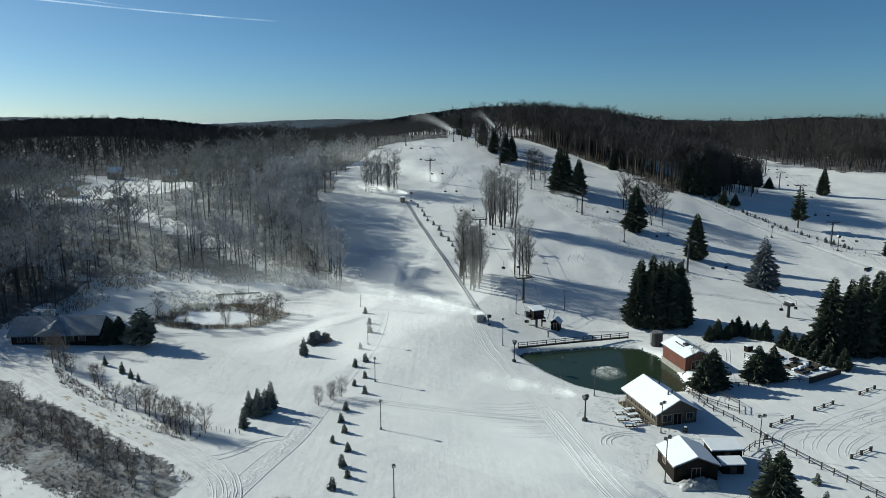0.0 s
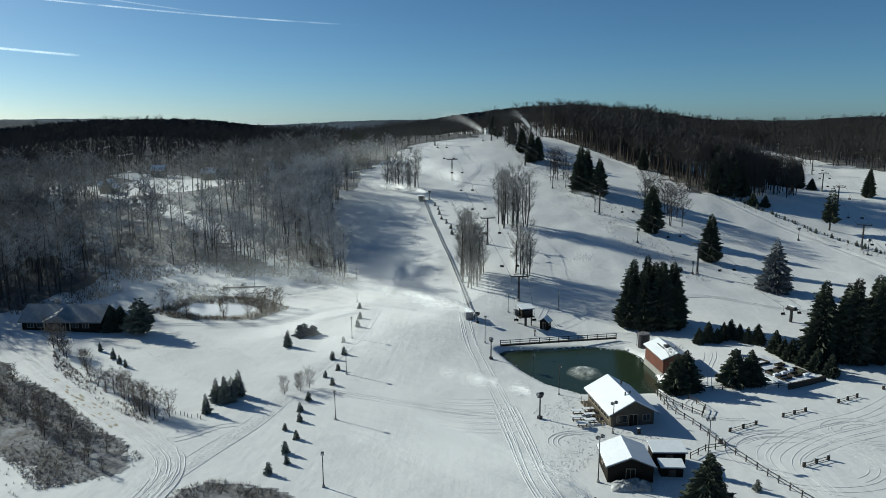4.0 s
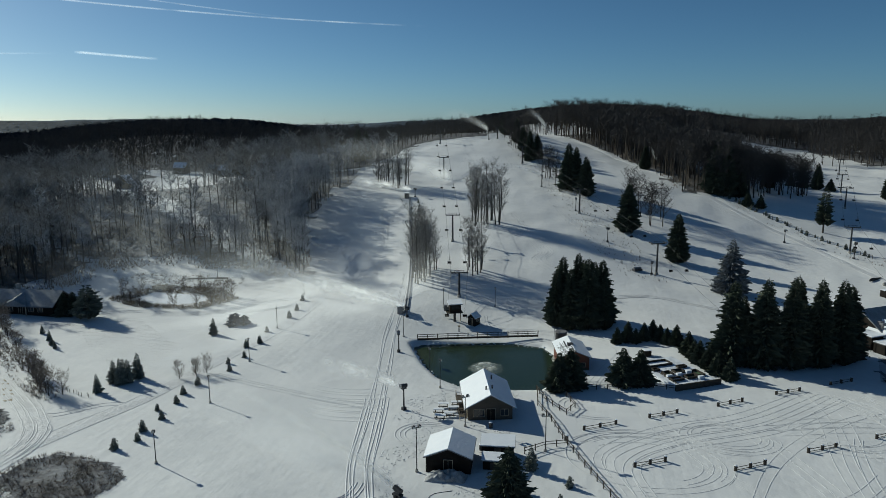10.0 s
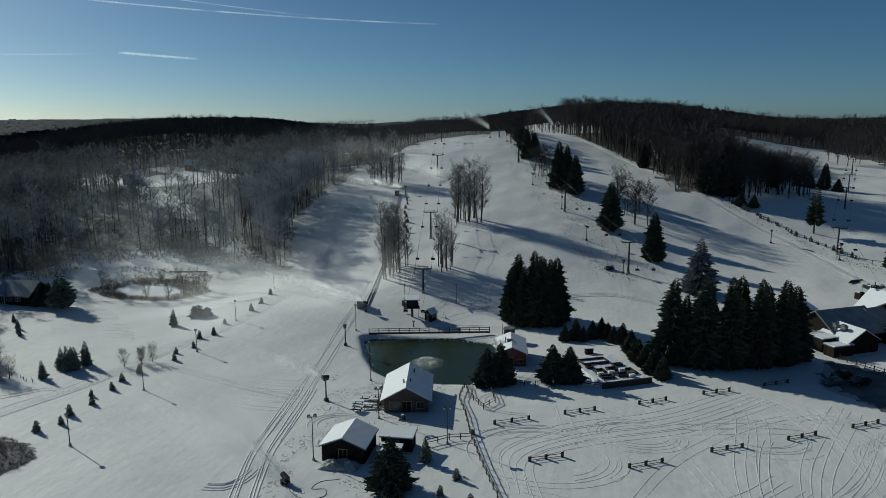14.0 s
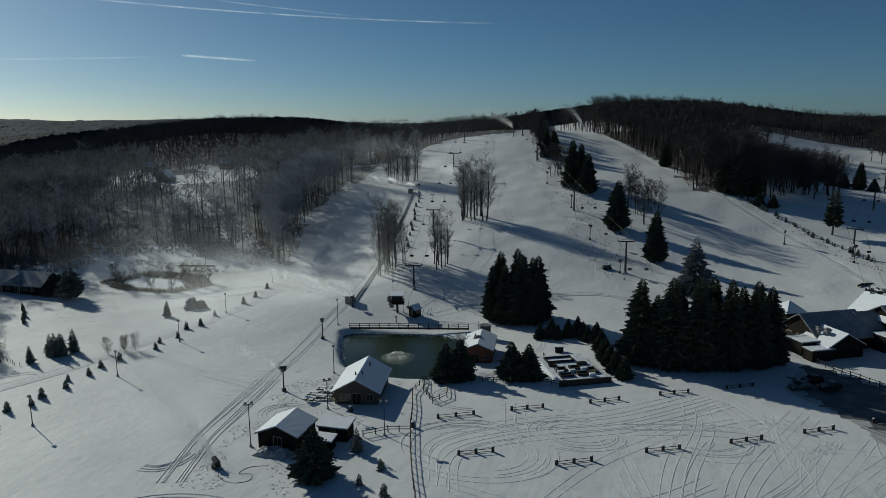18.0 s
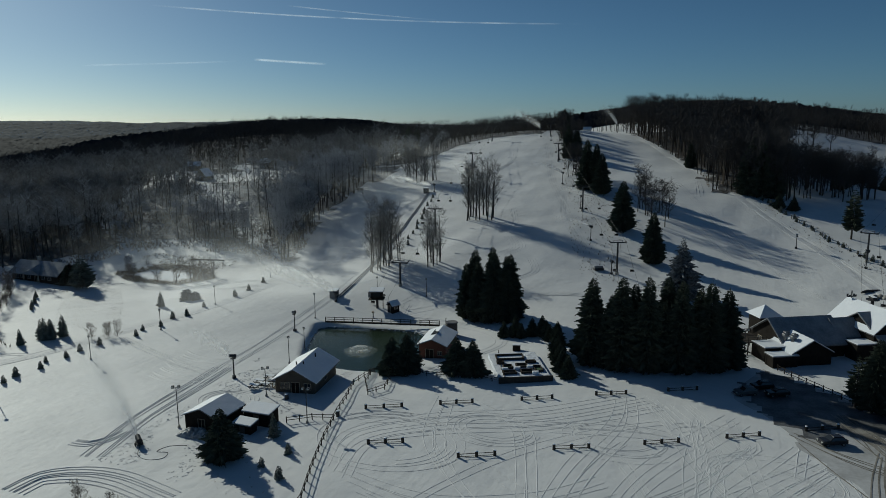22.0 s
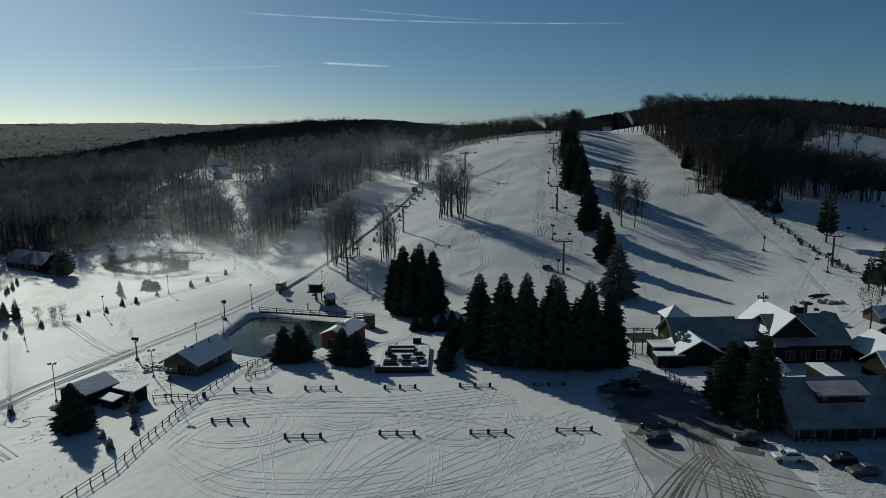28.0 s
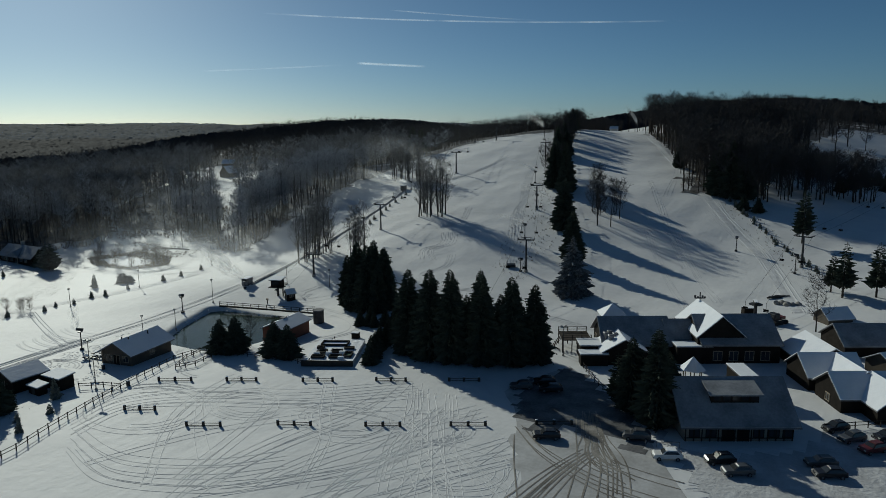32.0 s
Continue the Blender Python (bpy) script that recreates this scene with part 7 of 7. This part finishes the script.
tufts("weeds", "sparse dry weeds along the fences", "weeds", [(44, 96), (54, 88), (66, 62), (60, 60), (46, 82)], 1.6, 0.3, 0.6, BRUSH, 37, 0.6, 6)
for nm, poly in (("strip_scrub", [(82, 205), (70, 205), (56, 245), (44, 292), (30, 335), (17, 372), (8, 410), (14, 425), (28, 380), (42, 340), (56, 300), (72, 256)]), ("bank_weeds", [(162, 232), (156, 228), (136, 262), (116, 298), (98, 326), (104, 330), (124, 302), (144, 266)])):
    tufts(nm, "sparse scrub poking through the snow between two runs", "scrub", poly, 1.5, 0.4, 1.1, BRUSH, 51, 0.5, 9)
tufts("brush", "dead brush in the snow below the sheds", "brush", [(33, 62), (37, 68.6), (44, 69), (48, 66), (44, 60)], 0.5, 0.4, 1.0, BRUSH, 52, 0.3)
for x, y, h in [(35.5, 67.6, 2.4), (38.0, 66.5, 2.8), (41.5, 67.8, 2.2), (44.5, 66.4, 2.6), (40.0, 64.5, 2.4), (46.5, 67.2, 1.8)]:
    grow(SHRUB[rnd.randrange(2)], used, x, y, h / 4.5, rnd.uniform(0, 360), "bare brown shrub below the sheds")
log = empty("fallen_trunks", -62, 194, gz(-62, 194), 5, "dark fallen trunks lying at the wood's edge", "logs")
for k in range(4):
    part("log", rod((-5 + 3.0 * k, 0.5 * k, 0.3), (-1.5 + 3.0 * k, 0.4 * k + 0.6, 0.35), 0.28, 0.2, 7), BARK, log)
stk = random.Random(3)
for k in range(9):
    f = k / 8
    x, y = -41 + 7 * f, 107.5 - 2.0 * f + stk.uniform(-0.4, 0.4)
    th = empty("marker_stake", x, y, gz(x, y), 0, "short dark marker stake in the snow", "stake", "stakes by the hedge")
    part("stake", rod((0, 0, -0.2), (0.05, 0, 0.7), 0.05, n=5), FENCE_WOOD, th)

# fountain in the pond
fx, fy = tuple(FOUNTAIN)
th = empty("fountain", fx, fy, -3.3, 0, "low white fountain spray on the dark pond", "fountain")
part("float", rod((0, 0, -0.1), (0, 0, 0.2), 0.5, 0.4, 14), DARK_STEEL, th)
for rad, hi, dens in ((2.6, 1.0, 0.5), (3.9, 0.5, 0.6)):
    sv, sf, sd = [], [], []
    for i in range(13):
        q = i / 12
        for j in range(28):
            a = 6.283 * j / 28
            rr = rad * q * (1 + 0.06 * math.sin(5 * a + rad))
            sv.append((rr * math.cos(a), rr * math.sin(a), 0.12 + hi * (1 - (2 * q - 0.75) ** 2 / 1.6) * min(1, (1 - q) * 3 + 0.1)))
            sd.append(dens * (1 - q ** 3) * (0.45 + 0.55 * q))
            if i:
                sf.append((28 * (i - 1) + j, 28 * (i - 1) + (j + 1) % 28, 28 * i + (j + 1) % 28, 28 * i + j))
    ob = mesh_ob("spray", sv, sf, FOUNTAIN_MIST, th, smooth=True)
    ob.data.attributes.new("veil", "FLOAT", "POINT").data.foreach_set("value", sd)
    ob.visible_shadow = False

# pond rim: rough snow-covered stones
rim = empty("pond_bank", 0, 0, 0, 0, "rough snow-covered stones along the pond's bank", "pond bank")
st = bmesh.new()
bmesh.ops.create_icosphere(st, subdivisions=1, radius=0.5)
for v in st.verts:
    v.co *= 1 + 0.35 * noise.noise(v.co * 3)
stone = part("stone", st, SNOW_ROUGH, rim)
srg = random.Random(4)
first = True
for (ax, ay), (bx, by) in list(zip(POND, POND[1:] + POND[:1])):
    n = int(math.hypot(bx - ax, by - ay) / 0.75)
    for i in range(n):
        x, y = ax + (bx - ax) * i / n + srg.uniform(-0.5, 0.5), ay + (by - ay) * i / n + srg.uniform(-0.5, 0.5)
        ob = stone if first else new("stone", stone.data)
        first = False
        ob.parent = rim
        ob.matrix_world = pose(x, y, max(gz(x, y), -3.45) - 0.08, srg.uniform(0, 90), 0, srg.uniform(0, 360)) @ Matrix.Diagonal((srg.uniform(0.4, 1.3), srg.uniform(0.4, 1.0), srg.uniform(0.3, 0.8), 1))


# ---- airborne snow ----
def veil(name, label, x, y, z, length, az, rise, w0, w1, material, sheets=3, peak=0.25):
    """A soft plume: crossed curved sheets round a drifting axis, thinning towards their edges and end."""
    V, F, D = [], [], []
    ca, sa = math.cos(radians(az)), math.sin(radians(az))
    nl, nw = 20, 10
    for q in range(sheets):
        ang = math.pi / 2 + (q - (sheets - 1) / 2) * 0.45
        s0 = len(V)
        for i in range(nl + 1):
            t = i / nl
            w = w0 + (w1 - w0) * t ** 0.55
            cx, cy, cz = length * t * ca, length * t * sa, rise * math.sin(t * 1.9)
            for j in range(nw + 1):
                s = -1 + 2 * j / nw
                V.append((x + cx - s * w * math.cos(ang) * sa, y + cy + s * w * math.cos(ang) * ca, z + cz + s * w * 0.55 * math.sin(ang) + 0.2 * w * math.sin(3 * t + q)))
                D.append((1 - s * s) ** 2 * min(1, t / 0.03) * (1 - t) ** 1.2 * (1.0 if t > peak else 1.0) / (0.9 + t))
                if i and j:
                    b = s0 + i * (nw + 1) + j
                    F.append((b - nw - 2, b - nw - 1, b, b - 1))
    ob = mesh_ob(name, V, F, material)
    at = ob.data.attributes.new("veil", "FLOAT", "POINT")
    at.data.foreach_set("value", D)
    ob.visible_shadow = False
    return tagged(ob, label, "snow plume", kind="stuff")


for x, y, h, L, az, rise, w0, w1, m in [(5.9, 384.8, 5.2, 28, 165, 8, 2.4, 8, MIST), (35.1, 457.8, 5.0, 24, 140, 11, 2.0, 8, MIST), (-14.0, 283.0, 3.6, 44, 178, 2, 0.6, 8, SPRAY), (11.0, 166.0, 2.6, 46, 162, 2, 1.2, 9, SPRAY), (24.0, 110.0, 4.6, 34, 155, -1.0, 0.8, 7, SPRAY), (59.0, 272.0, 5.0, 22, 150, 2, 0.4, 3.5, SPRAY), (39.4, 302.0, 5.0, 22, 150, 3, 0.4, 4, SPRAY), (65.0, 239.6, 5.0, 18, 150, 1, 0.4, 3, SPRAY), (96, 372, 2, 26, 120, 16, 2, 7, MIST),
                                 (30.2, 82.2, 1.3, 16, 152, 2, 0.5, 5, SPRAY), (27.0, 84.0, 3.0, 48, 152, 1, 4.0, 13, MIST), (2.0, 169.0, 3.0, 64, 160, 2, 4.0, 10, MIST)]:
    veil("snow_plume", "white plume blowing from a snow gun", x, y, gz(x, y) + h, L, az, rise, w0, w1, m, 3 if w1 > 10 else 2).visible_shadow = w1 > 10
for x, y, h, L, az, rise, w0, w1 in [(0, 300, 4, 70, 170, 8, 6, 16)]:
    veil("snow_haze", "thin haze of drifting machine snow over the slope", x, y, gz(x, y) + h, L, az, rise, w0, w1, MIST, 1)


def haze_bank(label, pts, low, height, dens, material=MIST):
    """A standing sheet of thin haze along a line, fading out upwards and towards its ends."""
    V, F, D = [], [], []
    line = spline(pts, max(4.0, math.hypot(pts[0][0] - pts[-1][0], pts[0][1] - pts[-1][1]) / 40))
    for i, (x, y) in enumerate(line):
        f = i / (len(line) - 1)
        z = gz(x, y) + low
        for j in range(9):
            v = j / 8
            V.append((x, y, z + height * v))
            D.append(dens * (1 - v) ** 1.4 * min(1, v * 6 + 0.35) * min(1, f * 4, (1 - f) * 4))
            if i and j:
                b = 9 * i + j
                F.append((b - 10, b - 9, b, b - 1))
    ob = mesh_ob("haze", V, F, material)
    at = ob.data.attributes.new("veil", "FLOAT", "POINT")
    at.data.foreach_set("value", D)
    ob.visible_shadow = False
    tagged(ob, label, "haze", kind="stuff")


for pts, height, dens in [([(-38, 112), (-20, 138), (0, 165), (16, 192), (28, 222)], 15, 0.3), ([(-48, 138), (-30, 162), (-14, 188), (-2, 222)], 15, 0.3)]:
    haze_bank("thin machine snow hanging over the beginners' slope", pts, 0.0, height, dens)
for r, a0, a1, height, dens in [(222, -50, -20, 18, 0.17), (262, -68, -14, 24, 0.12), (320, -78, -10, 28, 0.11)]:
    haze_bank("thin snow haze drifting through the woods", [(80 + r * math.sin(radians(a0 + (a1 - a0) * k / 8)), 15 + r * math.cos(radians(a0 + (a1 - a0) * k / 8))) for k in range(9)], 0.0, height, dens, WOOD_HAZE)
# added sheets that paint distance haze over the far hills
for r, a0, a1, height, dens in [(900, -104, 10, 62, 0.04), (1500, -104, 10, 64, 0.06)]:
    haze_bank("blue-tinted sheet standing in for distance haze before the far hills", [(60 + r * math.sin(radians(a0 + (a1 - a0) * k / 14)), 30 + r * math.cos(radians(a0 + (a1 - a0) * k / 14))) for k in range(15)], 0.0, height, dens, AERIAL)


# ---- contrails ----
def contrail(az0, el0, az1, el1, width, fade, label):
    V, F, D = [], [], []
    n, R = 30, 4700
    for i in range(n + 1):
        f = i / n
        az, el = radians(az0 + (az1 - az0) * f), radians(el0 + (el1 - el0) * f)
        for j in range(5):
            e = el + (j - 2) * width / R
            V.append((80 + R * math.cos(e) * math.sin(az), 18 + R * math.cos(e) * math.cos(az), 47 + R * math.sin(e)))
            D.append((0, 0.7, 1, 0.7, 0)[j] * fade * min(1, (1 - f) * 4 + 0.05) * min(1, f * 8 + 0.05))
            if i and j:
                b = 5 * i + j
                F.append((b - 6, b - 5, b, b - 1))
    ob = mesh_ob("contrail", V, F, CONTRAIL)
    at = ob.data.attributes.new("veil", "FLOAT", "POINT")
    at.data.foreach_set("value", D)
    ob.visible_shadow = False
    tagged(ob, label, "contrail", kind="structure")


contrail(-46, 8.85, -12.2, 7.65, 3.0, 0.7, "thin white double contrail across the blue sky")
contrail(-38.8, 5.1, -33.2, 4.8, 4.5, 1.1, "short bright contrail in the blue sky")
contrail(-51, 4.4, -40, 4.95, 3, 0.35, "faint contrail low in the sky")
contrail(-36, 9.2, -24, 8.2, 2.5, 0.45, "faint second strand of the contrail")
